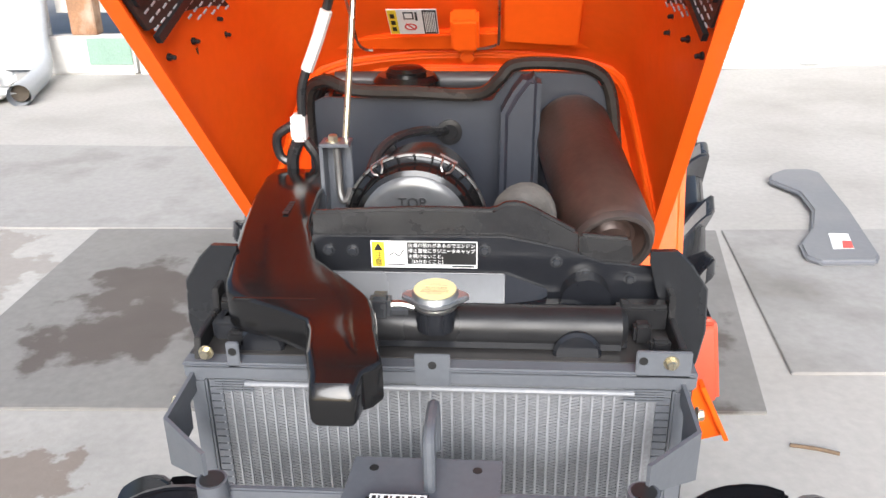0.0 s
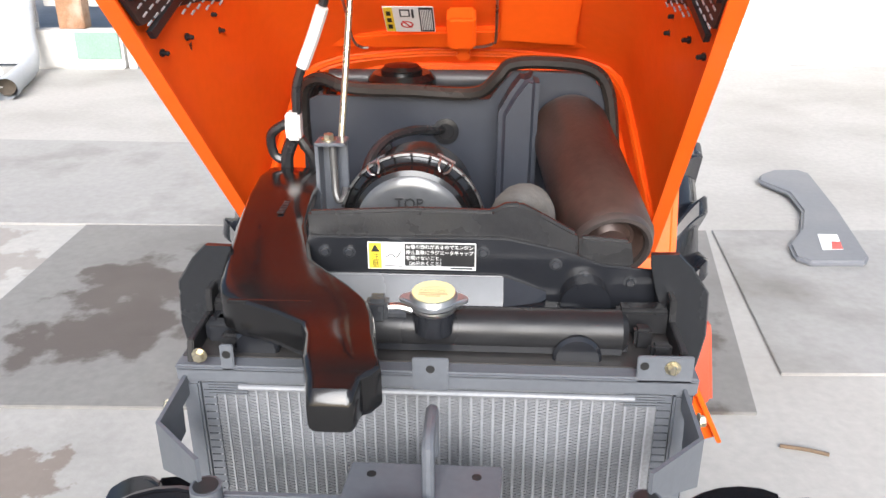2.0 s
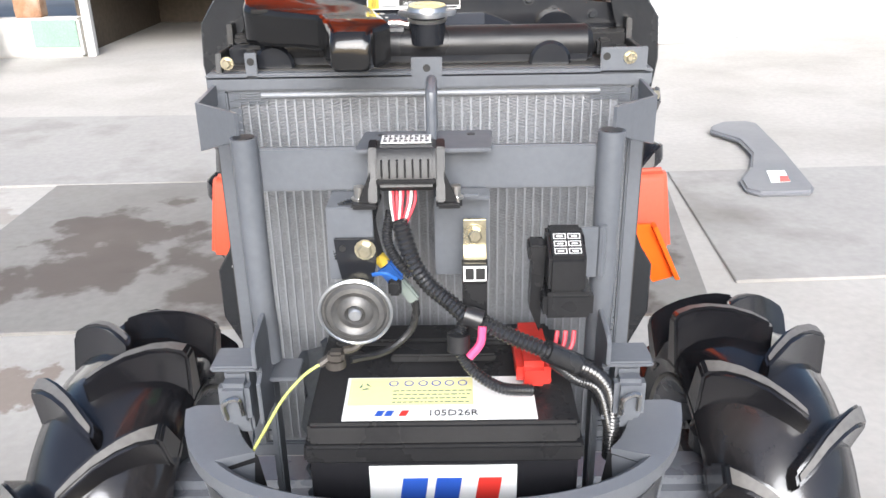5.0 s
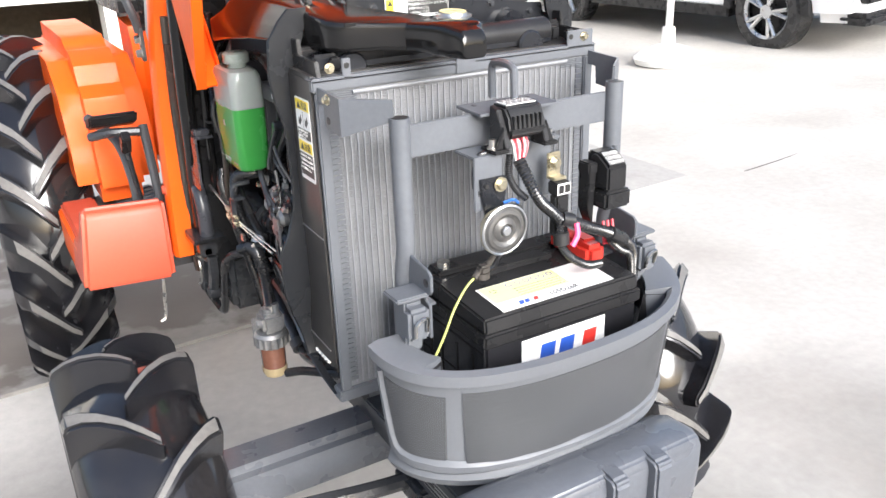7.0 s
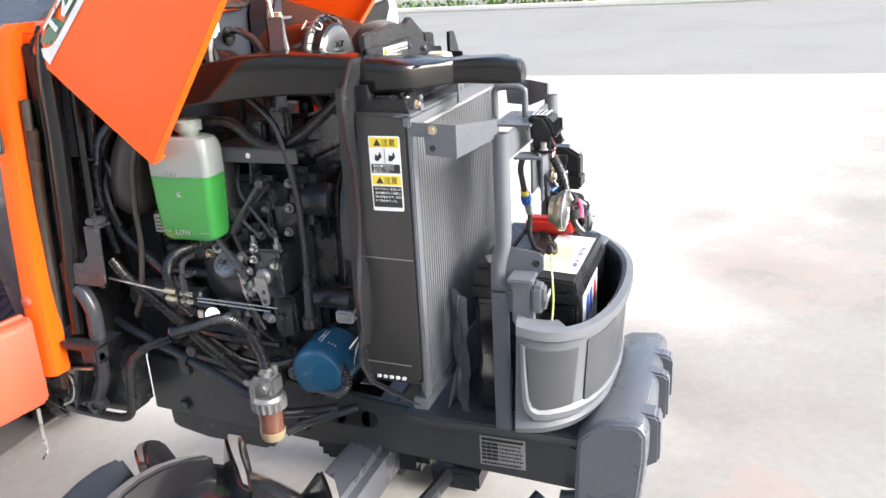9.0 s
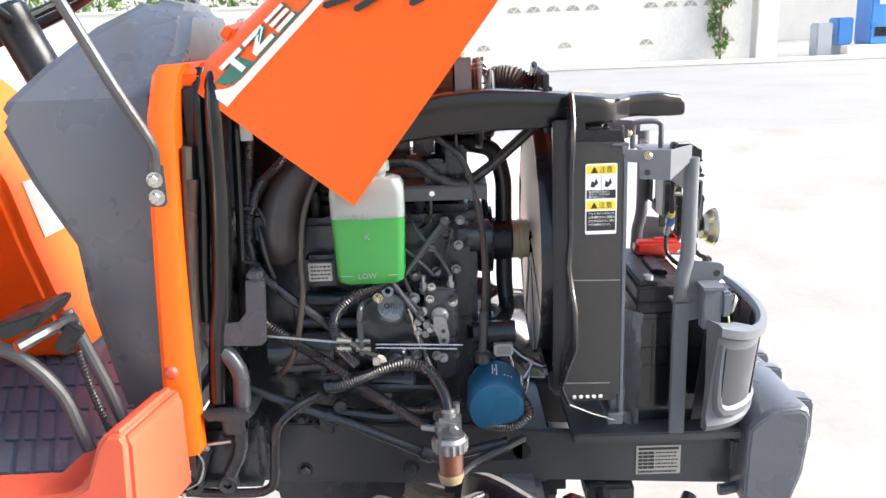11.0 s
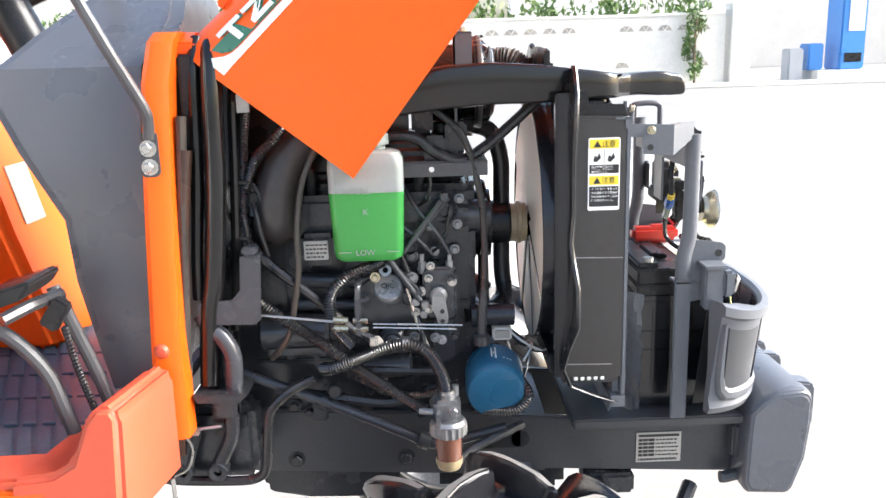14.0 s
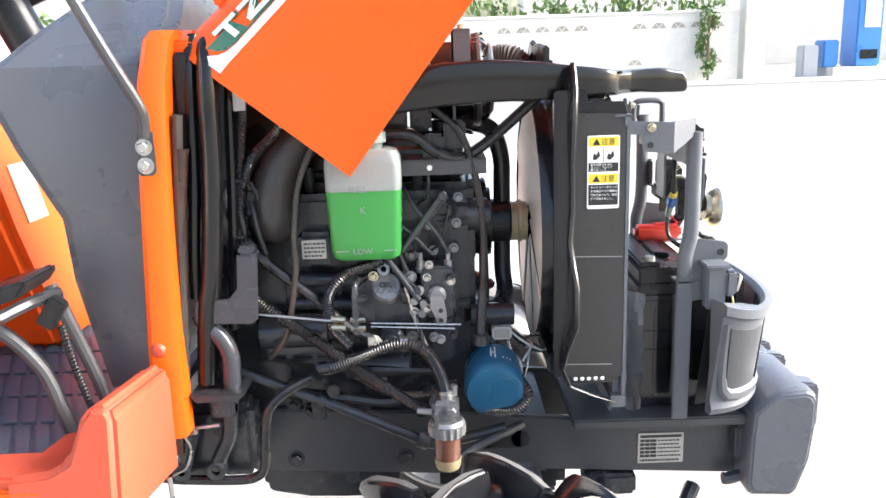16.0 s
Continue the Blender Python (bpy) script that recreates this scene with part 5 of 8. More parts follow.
grille = part("lower_grille", b, GREY_PLASTIC, tractor, "silver-grey bowed plastic lower grille")
b = B()
rings = []
for u in US:
    p = rim_at(u)
    q = Vector((p.x - CX, p.y + 0.12, 0)).normalized()
    deep = 0.0115 + (0.032 if abs(u) > 0.63 else 0.0)
    i0, i1 = Vector((p.x, p.y, 0)) - q * deep, Vector((CX + (p.x - CX) * 0.93, p.y + 0.010, 0)) - q * (deep + 0.008)
    rings.append([(i0.x, i0.y, p.z - 0.007), (i0.x + q.x * 0.002, i0.y + q.y * 0.002, p.z - 0.007), (i1.x + q.x * 0.002, i1.y + q.y * 0.002, 0.62), (i1.x, i1.y, 0.62)])
loft(b, rings)
part("inner_liner", b, BLACK, grille, "black inside of the grille")


def grille_pt(u, f, off):
    """Point on the grille's shell: u along it, f from 0 under the rim to 1 at the foot, off out of it."""
    p = rim_at(u)
    q = Vector((p.x - CX, p.y + 0.12, 0)).normalized()
    low = Vector((CX + (p.x - CX) * 0.93, p.y + 0.010, 0.628))
    z = (p.z - 0.028) * (1 - f) + 0.655 * f
    s = (p.z - 0.02 - z) / (p.z - 0.02 - 0.628)
    base = Vector((p.x, p.y, 0)).lerp(Vector((low.x, low.y, 0)), max(0, min(1, s)))
    return Vector((base.x + q.x * off, base.y + q.y * off, z))


def grille_mesh(u0, u1, name, f0=0.0, f1=1.0, per=110):
    """Perforated insert: a dark sheet with raised rows of small bars."""
    b, d = B(), B()
    rows = []
    n = max(4, int(abs(u1 - u0) * 60))
    um = (u0 + u1) / 2
    side = f0 > 0

    def pt(u, f, off):
        f = f0 + (f1 - f0) * f
        if side:
            u = um + (u - um) * (1 - 0.16 * f)
        return grille_pt(u, f, off)
    for k in range(n + 1):
        u = u0 + (u1 - u0) * k / n
        rows.append([pt(u, 0, 0.0012), pt(u, 0, -0.002), pt(u, 1, -0.002), pt(u, 1, 0.0012)])
    loft(d, rows)
    ins = part(name, d, GREY_DARK, grille, "dark perforated insert")
    cols = max(6, int(abs(u1 - u0) * per))
    for j in range(15):
        f = (j + 0.5) / 15
        for k in range(cols):
            uu = u0 + (u1 - u0) * (k + (0.25 if j % 2 else 0.75)) / cols
            du = (u1 - u0) / cols * 0.33
            vs = [pt(uu - du, f - 0.018, 0.0026), pt(uu, f - 0.034, 0.0026), pt(uu + du, f - 0.018, 0.0026), pt(uu + du, f + 0.018, 0.0026), pt(uu, f + 0.034, 0.0026), pt(uu - du, f + 0.018, 0.0026)]
            inner = [pt(uu, f, 0.0026) + (v - pt(uu, f, 0.0026)) * 0.78 for v in vs]
            a = [b.verts.new(v) for v in vs]
            c = [b.verts.new(v) for v in inner]
            for i in range(6):
                b.faces.new((a[i], a[(i + 1) % 6], c[(i + 1) % 6], c[i]))
    part("mesh_grid", b, GREY_PLASTIC, grille)["kind"] = "stuff"
    return ins


grille_mesh(-0.885, -0.535, "mesh_insert", 0.06, 0.92, 40)
grille_mesh(0.535, 0.885, "mesh_insert", 0.06, 0.92, 40)
grille_mesh(-0.46, 0.46, "mesh_insert")
# raised lips round the perforated fields, broad along the foot
def grille_lip(path, name):
    b = B()
    rows = []
    for k, (u, f, w) in enumerate(path):
        a, c = path[max(0, k - 1)], path[min(len(path) - 1, k + 1)]
        tu, tf = c[0] - a[0], (c[1] - a[1]) * 0.45
        ln = math.hypot(tu, tf)
        nu, nf = tf / ln, -tu / ln / 0.45
        rows.append([grille_pt(u - nu * w * 0.5, f - nf * w * 0.5, 0.0), grille_pt(u - nu * w * 0.2, f - nf * w * 0.2, 0.006), grille_pt(u + nu * w * 0.2, f + nf * w * 0.2, 0.006), grille_pt(u + nu * w * 0.5, f + nf * w * 0.5, 0.0)])
    loft(b, rows)
    part(name, b, GREY_PLASTIC, grille)


for s in (-1, 1):
    grille_lip([(s * u, f, w) for u, f, w in ((0.915, 0.02, 0.035), (0.912, 0.25, 0.04), (0.905, 0.50, 0.05), (0.895, 0.75, 0.06), (0.875, 0.90, 0.075), (0.83, 0.99, 0.095), (0.74, 1.02, 0.10), (0.60, 1.03, 0.10), (0.50, 1.03, 0.09), (0.38, 1.03, 0.08), (0.20, 1.03, 0.07), (0.0, 1.03, 0.07))], "mesh_lip")

# bright sheet between radiator and battery
b = B()
prism(b, [(-0.012, 0.591), (-0.046, 0.735), (-0.043, 0.736), (-0.008, 0.591)], "x", -0.125, 0.13, 0.0005)
part("air_baffle", b, GREY_PLASTIC, tractor, "pale grey sheet baffle behind the battery")

# crinkled film hanging between radiator and battery
b = B()
rnd = random.Random(17)
grid = [[b.verts.new((-0.150 + 0.03 * j / 5 + rnd.uniform(-0.006, 0.006), -0.060 + 0.034 * j / 5 + rnd.uniform(-0.004, 0.004), 0.60 + 0.22 * i / 11 + rnd.uniform(-0.005, 0.005))) for j in range(6)] for i in range(12)]
for i in range(11):
    for j in range(5):
        b.faces.new((grid[i][j], grid[i][j + 1], grid[i + 1][j + 1], grid[i + 1][j]))
bmesh.ops.solidify(b, geom=b.faces[:], thickness=0.0006)
part("crinkled_film", b, FILM, tractor, "crinkled clear plastic film")

# ---- battery ----
bat = thing("battery", (0.014, -0.147, 0.60), "black starter battery with yellow and white label, seated in its tray", "battery")
b = B()
box(b, -0.112, 0.142, -0.232, -0.062, 0.592, 0.805, 0.004)
part("case", b, BATTERY, bat)
b = B()
for y in (-0.20, -0.16, -0.12, -0.09):
    box(b, -0.1135, -0.112, y - 0.002, y + 0.002, 0.63, 0.78)
for z in (0.79, 0.735, 0.70):
    box(b, -0.1135, -0.112, -0.228, -0.066, z, z + 0.002)
parts("case_rib", b, BLACK_GLOSS, bat)
b = B()
box(b, -0.116, 0.146, -0.237, -0.058, 0.803, 0.822, 0.003)
prism(b, [(-0.234, 0.822), (-0.230, 0.842), (-0.132, 0.848), (-0.112, 0.851), (-0.060, 0.848), (-0.060, 0.822)], "x", -0.112, 0.142, 0.003)
part("lid", b, BLACK, bat)
b = B()
prism(b, [(-0.040, -0.132), (-0.026, -0.105), (0.056, -0.105), (0.070, -0.132)], "z", 0.849, 0.858, 0.002)
box(b, -0.10, 0.13, -0.100, -0.064, 0.848, 0.858, 0.003)
parts("handle_ridge", b, BLACK, bat)
m = sheet_frame((-0.080, -0.2265, 0.8435), (1, 0, 0), (0, 0.0705, 0.0043))
b = B()
plate(b, m, 0, 0.183, 0, 0.068, 0, 0.0006, 0.0002)
bl = part("top_label", b, LABEL_WHITE, bat)
b = B()
plate(b, m, 0.003, 0.124, 0.022, 0.066, 0.0007, 0.0010)
part("label_field", b, LABEL_PALE, bl, "pale yellow field")
words("label_type", "105D26R", 0.0125, m @ Matrix.Translation((0.080, 0.006, 0.0008)), LABEL_BLACK, bl)
b = B()
for k, c in enumerate((0.046, 0.061, 0.075, 0.088, 0.101, 0.114)):
    lathe(b, m @ Vector((c, 0.057, 0.0008)), m.to_3x3() @ Vector((0, 0, 1)), [(0.0035, 0), (0.0048, 0.0003), (0.0035, 0.0004)], 14)
part("label_signs", b, LABEL_BLUE, bl)
b = B()
for k in range(3):
    a = k * 2.09
    prism(b, [(0.018 + 0.006 * math.cos(a), 0.052 + 0.006 * math.sin(a)), (0.018 + 0.006 * math.cos(a + 1.4), 0.052 + 0.006 * math.sin(a + 1.4)), (0.018 + 0.003 * math.cos(a + 1.2), 0.052 + 0.003 * math.sin(a + 1.2))], "z", 0.0011, 0.0014, 0, m)
rnd = random.Random(3)
for r in range(4):
    xx = 0.046
    while xx < 0.118:
        w = rnd.uniform(0.002, 0.006)
        plate(b, m, xx, xx + w, 0.026 + r * 0.006, 0.0272 + r * 0.006, 0.0011, 0.0013)
        xx += w + 0.0015
parts("label_print", b, LABEL_GREEN, bl)
b = B()
prism(b, [(0.030, 0.006), (0.037, 0.006), (0.040, 0.014), (0.033, 0.014)], "z", 0.0007, 0.001, 0, m)
prism(b, [(0.039, 0.006), (0.046, 0.006), (0.049, 0.014), (0.042, 0.014)], "z", 0.0007, 0.001, 0, m)
parts("logo_shape", b, LABEL_BLUE, bl)
b = B()
prism(b, [(0.053, 0.006), (0.060, 0.006), (0.063, 0.014), (0.056, 0.014)], "z", 0.0007, 0.001, 0, m)
parts("logo_shape", b, LABEL_RED, bl)
m = sheet_frame((-0.056, -0.2325, 0.665), (1, 0, 0), (0, 0, 1))
b = B()
plate(b, m, 0, 0.140, 0.02, 0.132, 0, 0.0006)
fl = part("front_label", b, LABEL_WHITE, bat)
b = B()
for x0 in (0.026, 0.058):
    prism(b, [(x0, 0.075), (x0 + 0.024, 0.075), (x0 + 0.030, 0.118), (x0 + 0.006, 0.118)], "z", 0.0007, 0.001, 0, m)
parts("logo_shape", b, LABEL_BLUE, fl)
b = B()
prism(b, [(0.098, 0.075), (0.120, 0.075), (0.126, 0.118), (0.104, 0.118)], "z", 0.0007, 0.001, 0, m)
parts("logo_shape", b, LABEL_RED, fl)
b = B()
cyl(b, (-0.085, -0.085, 0.846), (-0.085, -0.085, 0.866), 0.009, 14)
tc = part("terminal", b, ZINC, bat)

# ---- bonnet, raised ----
HM = Matrix(((1, 0, 0, 0), (0, -0.608, -0.793, 0.657), (0, 0.794, -0.610, 1.237), (0, 0, 0, 1)))
HX = CX


def hood_v(u, v):
    """The bonnet grows shallower towards its nose."""
    top = 0.22 * u
    return top + v * (1 - top / 0.305)


HALF = [(0.0, -0.040), (0.07, -0.038), (0.14, -0.030), (0.19, -0.020), (0.225, -0.004), (0.243, 0.020), (0.252, 0.06), (0.258, 0.12), (0.265, 0.20), (0.271, 0.27), (0.273, 0.305)]


def hood_line(inset):
    """Outline of the bonnet's section from one lower edge over the roof to the other."""
    pts = []
    for x, v in HALF:
        f = 1 - inset / 0.30
        pts.append((x * f if v > -0.02 else x * f, v + (inset if v < 0.02 else inset * max(0, (0.09 - v) / 0.07) if v < 0.09 else 0)))
    left = [(HX - x, v) for x, v in reversed(pts)]
    return left + [(HX + x, v) for x, v in pts[1:]]


outer, inner = hood_line(0.0), hood_line(0.0035)
b = B()
rings = []
for k in range(13):
    u = 0.82 * k / 12
    fx = 1 + 0.16 * u
    sh = -0.05 * u
    rings.append([HM @ Vector((HX + sh + (x - HX) * fx, u, hood_v(u, v))) for x, v in outer] + [HM @ Vector((HX + sh + (x - HX) * fx, u, hood_v(u, v))) for x, v in reversed(inner)])
loft(b, rings)
hood = part("bonnet", b, ORANGE, tractor, "orange sheet steel bonnet standing open")
b = B()
prism(b, [(HX - 0.041 + (x - HX) * 1.131, hood_v(0.82, v)) for x, v in outer], "y", 0.818, 0.83, 0.002, HM)
part("nose_panel", b, ORANGE, hood)
# folded rim round the rear opening
b = B()
big, small = hood_line(0.0), hood_line(0.050)
prism(b, [(x, v) for x, v in big] + [(x, min(v, 0.30)) for x, v in reversed(small)], "y", 0.0, 0.004, 0, HM)
part("rear_flange", b, ORANGE, hood)
b = B()
s1, s2 = hood_line(0.047), hood_line(0.052)
rings = []
for k in range(2):
    u = (0.002, 0.016)[k]
    rings.append([HM @ Vector((x, u, v)) for x, v in s1] + [HM @ Vector((x, u, v)) for x, v in reversed(s2)])
loft(b, rings)
part("rear_rib", b, ORANGE, hood)
b = B()
for s in (-1, 1):
    q = [(u, hood_v(u, 0.303)) for u in [0.0 + 0.08 * k for k in range(11)]]
    rings = [[HM @ Vector((HX - 0.05 * u + s * xq * (1 + 0.16 * u), u, v + dv)) for xq, dv in ((0.274, 0.0), (0.257, -0.002), (0.257, 0.002), (0.274, 0.002))] for u, v in q]
    loft(b, rings)
parts("edge_fold", b, ORANGE, hood)
b = B()
rings = []
for u, ins in ((0.006, 0.014), (0.050, 0.014), (0.060, 0.004)):
    a1, a2 = hood_line(ins), hood_line(ins - 0.0005)
    rings.append([HM @ Vector((x, u, hood_v(u, v))) for x, v in a1] + [HM @ Vector((x, u, hood_v(u, v))) for x, v in reversed(a2)])
loft(b, rings)
part("edge_band", b, ORANGE, hood)
b = B()
tube(b, [HM @ Vector((x, 0.056, hood_v(0.056, v))) for x, v in hood_line(0.010)], 0.0035, 8, 2)
part("edge_bead", b, ORANGE, hood)
# roof stiffener and catch box inside
b = B()
prism(b, [(-0.20, 0.085), (0.20, 0.085), (0.20, 0.105), (0.10, 0.125), (-0.10, 0.115), (-0.20, 0.105)], "z", -0.012, 0.004, 0.003, HM)
prism(b, [(0.06, 0.13), (0.17, 0.12), (0.17, 0.32), (0.06, 0.32)], "z", 0.026, 0.032, 0.003, HM)
parts("roof_stiffener", b, ORANGE, hood)
b = B()
box(b, -0.012, 0.028, 0.125, 0.185, 0.018, 0.045, 0.004, HM)
box(b, -0.005, 0.022, 0.10, 0.13, 0.005, 0.028, 0.004, HM)
cyl(b, HM @ Vector((0.009, 0.095, -0.005)), HM @ Vector((0.009, 0.095, 0.028)), 0.010, 14)
parts("catch_box", b, ORANGE, hood)
b = B()
tube(b, [HM @ Vector(p) for p in ((-0.145, 0.30, 0.075), (-0.145, 0.20, 0.055), (-0.146, 0.14, 0.04), (-0.138, 0.122, 0.036), (-0.128, 0.118, 0.034))], 0.002, 6)
tube(b, [HM @ Vector(p) for p in ((0.056, 0.30, 0.075), (0.056, 0.16, 0.05), (0.052, 0.135, 0.04), (0.038, 0.122, 0.034), (0.022, 0.116, 0.03))], 0.002, 6)
parts("release_wire", b, ZINC, hood)
m = HM @ Matrix.Translation((-0.096, 0.158, 0.040)) @ Matrix.Rotation(radians(14), 4, "X")
b = B()
m = m @ Matrix.Diagonal((1, 1.5, 1, 1))
plate(b, m, 0, 0.068, 0, 0.042, 0, 0.0008)
hl = part("hood_label", b, LABEL_WHITE, hood, "fuel warning label in yellow, white and black")
b = B()
plate(b, m, 0.001, 0.013, 0.001, 0.041, 0.0009, 0.0013)
part("yellow_field", b, LABEL_YELLOW, hl)
b = B()
plate(b, m, 0.048, 0.067, 0.001, 0.041, 0.0009, 0.0013)
plate(b, m, 0.022, 0.036, 0.026, 0.038, 0.0009, 0.0013)
plate(b, m, 0.038, 0.041, 0.024, 0.038, 0.0009, 0.0013)
for k in range(3):
    plate(b, m, 0.004, 0.010, 0.006 + k * 0.011, 0.013 + k * 0.011, 0.0014, 0.0016)
part("black_field", b, LABEL_BLACK, hl)
b = B()
plate(b, m, 0.024, 0.034, 0.028, 0.036, 0.0014, 0.0016)
for k in range(7):
    plate(b, m, 0.050 + k * 0.0023, 0.0512 + k * 0.0023, 0.004, 0.038, 0.0014, 0.0016)
part("white_print", b, LABEL_WHITE, hl)
b = B()
lathe(b, m @ Vector((0.030, 0.013, 0.0009)), m.to_3x3() @ Vector((0, 0, 1)), [(0.0065, 0), (0.0088, 0.0004), (0.0065, 0.0006)], 20)
plate(b, m @ Matrix.Translation((0.030, 0.013, 0)) @ Matrix.Rotation(radians(-45), 4, "Z"), -0.008, 0.008, -0.0009, 0.0009, 0.0009, 0.0013)
part("ban_ring", b, LABEL_RED, hl)
CLIPS = ((0.308, 0.160), (0.282, 0.160), (0.338, 0.224), (0.370, 0.277))
VENT = [(0.42, 0.288), (0.40, 0.256), (0.373, 0.213), (0.335, 0.166), (0.288, 0.12), (0.275, 0.09), (0.60, 0.09), (0.60, 0.292), (0.47, 0.292)]


def inner_side(s, u, v, lift):
    """A place on the bonnet's inner side wall, lift above it."""
    return HM @ Vector((HX - 0.05 * u + s * ((0.250 + 0.045 * v) * (1 + 0.16 * u) - lift), u, v))


def side_sheet(bm, s, pts, low, high):
    lo, hi = [bm.verts.new(inner_side(s, u, v, low)) for u, v in pts], [bm.verts.new(inner_side(s, u, v, high)) for u, v in pts]
    bm.faces.new(lo), bm.faces.new(hi[::-1])
    for i in range(len(pts)):
        j = (i + 1) % len(pts)
        bm.faces.new((lo[j], lo[i], hi[i], hi[j]))


# black clips on the inner sides, and mesh vents
for s in (-1, 1):
    for u, v in CLIPS:
        b = B()
        p = inner_side(s, u, v, 0)
        d = HM.to_3x3() @ Vector((-s, 0.1, 0.2))
        cyl(b, p, p + d.normalized() * 0.009, 0.0026, 8, bev=0.001)
        cyl(b, p, p + d.normalized() * 0.0022, 0.0042, 10)
        part("clip", b, BLACK, hood)
    b = B()
    side_sheet(b, s, VENT, 0.0, 0.005)
    vent = part("vent", b, MESH_DARK, hood, "dark louvred mesh vent")
    b = B()
    for k in range(5):
        u = 0.36 + k * 0.05
        side_sheet(b, s, [(u, 0.10 if k else 0.14), (u + 0.010, 0.10 if k else 0.14), (u + 0.050, 0.286), (u + 0.040, 0.286)], 0.004, 0.010)
    parts("louvre", b, BLACK, vent)
    b = B()
    for k in range(26):
        for j in range(12):
            u, v = 0.30 + k * 0.0115 + (j % 2) * 0.005, 0.10 + j * 0.0155
            if u > 0.285 + (v - 0.12) * 0.82:
                side_sheet(b, s, [(u, v), (u + 0.0018, v), (u + 0.0042, v + 0.009), (u + 0.0024, v + 0.009)], 0.0045, 0.0062)
    part("mesh_wire", b, PVC, vent)["kind"] = "stuff"
# white and green side stripe with the model lettering
xx = HX - 0.262
def side_strip(name, pts, material, lift):
    t = B()
    out = []
    for u, v in pts:
        x = 0.0
        for (xa, va), (xb, vb) in zip(HALF[4:], HALF[5:]):
            if va <= v <= vb:
                x = xa + (xb - xa) * (v - va) / (vb - va)
        out.append(HM @ Vector((HX - 0.05 * u - x * (1 + 0.16 * u) - lift, u, hood_v(u, v))))
    c = [t.verts.new(p) for p in out]
    t.faces.new(c)
    d = bmesh.ops.extrude_face_region(t, geom=t.faces[:])
    bmesh.ops.translate(t, vec=(-0.0006, 0, 0), verts=[e for e in d["geom"] if isinstance(e, bmesh.types.BMVert)])
    return part(name, t, material, hood)


side_strip("stripe", [(0.012, 0.022), (0.012, 0.062), (0.03, 0.061), (0.30, 0.062), (0.30, 0.048), (0.060, 0.049), (0.045, 0.047), (0.034, 0.042), (0.024, 0.033)], LABEL_WHITE, 0.0012)
side_strip("stripe_green", [(0.030, 0.022), (0.036, 0.036), (0.046, 0.045), (0.060, 0.047), (0.30, 0.0465), (0.30, 0.0445), (0.092, 0.0445), (0.085, 0.022)], LABEL_GREEN, 0.0012)
LETTERS = ([(0.052, 0.010), (0.096, 0.010), (0.096, 0.018), (0.079, 0.018), (0.079, 0.042), (0.069, 0.042), (0.069, 0.018), (0.052, 0.018)],
           [(0.102, 0.010), (0.142, 0.010), (0.142, 0.018), (0.117, 0.034), (0.142, 0.034), (0.142, 0.042), (0.102, 0.042), (0.102, 0.034), (0.127, 0.018), (0.102, 0.018)],
           [(0.150, 0.010), (0.186, 0.010), (0.186, 0.017), (0.150, 0.017)],
           [(0.150, 0.0225), (0.186, 0.0225), (0.186, 0.0295), (0.150, 0.0295)],
           [(0.150, 0.035), (0.186, 0.035), (0.186, 0.042), (0.150, 0.042)])
for pts in LETTERS:
    side_strip("letter_shade", [(u + 0.004, v + 0.002) for u, v in pts], LABEL_GREEN, 0.0022)
    side_strip("letter", pts, LABEL_WHITE, 0.0034)

# louvre slots in the bonnet's side
for (u0, v0), (u1, v1) in (((0.223, 0.109), (0.254, 0.132)), ((0.245, 0.148), (0.283, 0.166)), ((0.297, 0.208), (0.322, 0.222))):
    um, vm = (u0 + u1) / 2, (v0 + v1) / 2
    ln = math.hypot(u1 - u0, v1 - v0)
    dx, dy = (u1 - u0) / ln, (v1 - v0) / ln
    xs = HX - 0.05 * um - (0.262 + 0.02 * vm) * (1 + 0.16 * um)
    b = B()
    w = 0.0045
    prism(b, [(u0 - w * dy, v0 + w * dx), (u0 - w * dx, v0 - w * dy), (u0 + w * dy, v0 - w * dx), (u1 + w * dy, v1 - w * dx), (u1 + w * dx, v1 + w * dy), (u1 - w * dy, v1 + w * dx)], "x", xs - 0.003, xs + 0.004, 0, HM)
    part("vent_slot", b, LABEL_BLACK, hood)

# stay rod and wiring up to the bonnet
b = B()
cyl(b, (-0.117, 0.258, 1.262), HM @ Vector((-0.098, 0.42, 0.12)), 0.0036, 10)
part("stay_rod", b, GOLD, tractor, "slim yellowish steel stay rod")
b = B()
box(b, -0.142, -0.110, 0.252, 0.256, 1.05, 1.262, 0.001)
box(b, -0.142, -0.138, 0.226, 0.256, 1.16, 1.262, 0.001)
box(b, -0.142, -0.108, 0.226, 0.256, 1.259, 1.263, 0.001)
sb = part("stay_bracket", b, WEIGHT, tractor)
b = B()
bolt(b, (-0.128, 0.240, 1.263), (0, 0, 1), 0.006, 0.006)
part("bolt", b, GOLD, sb)
b = B()
tube(b, [(-0.124, 0.238, 1.256), (-0.123, 0.236, 1.225), (-0.122, 0.232, 1.205), (-0.118, 0.228, 1.196), (-0.112, 0.230, 1.200), (-0.111, 0.236, 1.208)], 0.0042, 10)
part("rod_hook", b, HORN_STEEL, sb)
b = B()
tube(b, [HM @ Vector((-0.09, 0.5, 0.16)), (-0.135, 0.32, 1.42), (-0.158, 0.33, 1.36), (-0.180, 0.33, 1.308), (-0.184, 0.33, 1.27)], 0.0056, 8)
wl = part("wiring_loom", b, RUBBER, tractor, "black taped wiring loom")
b = B()
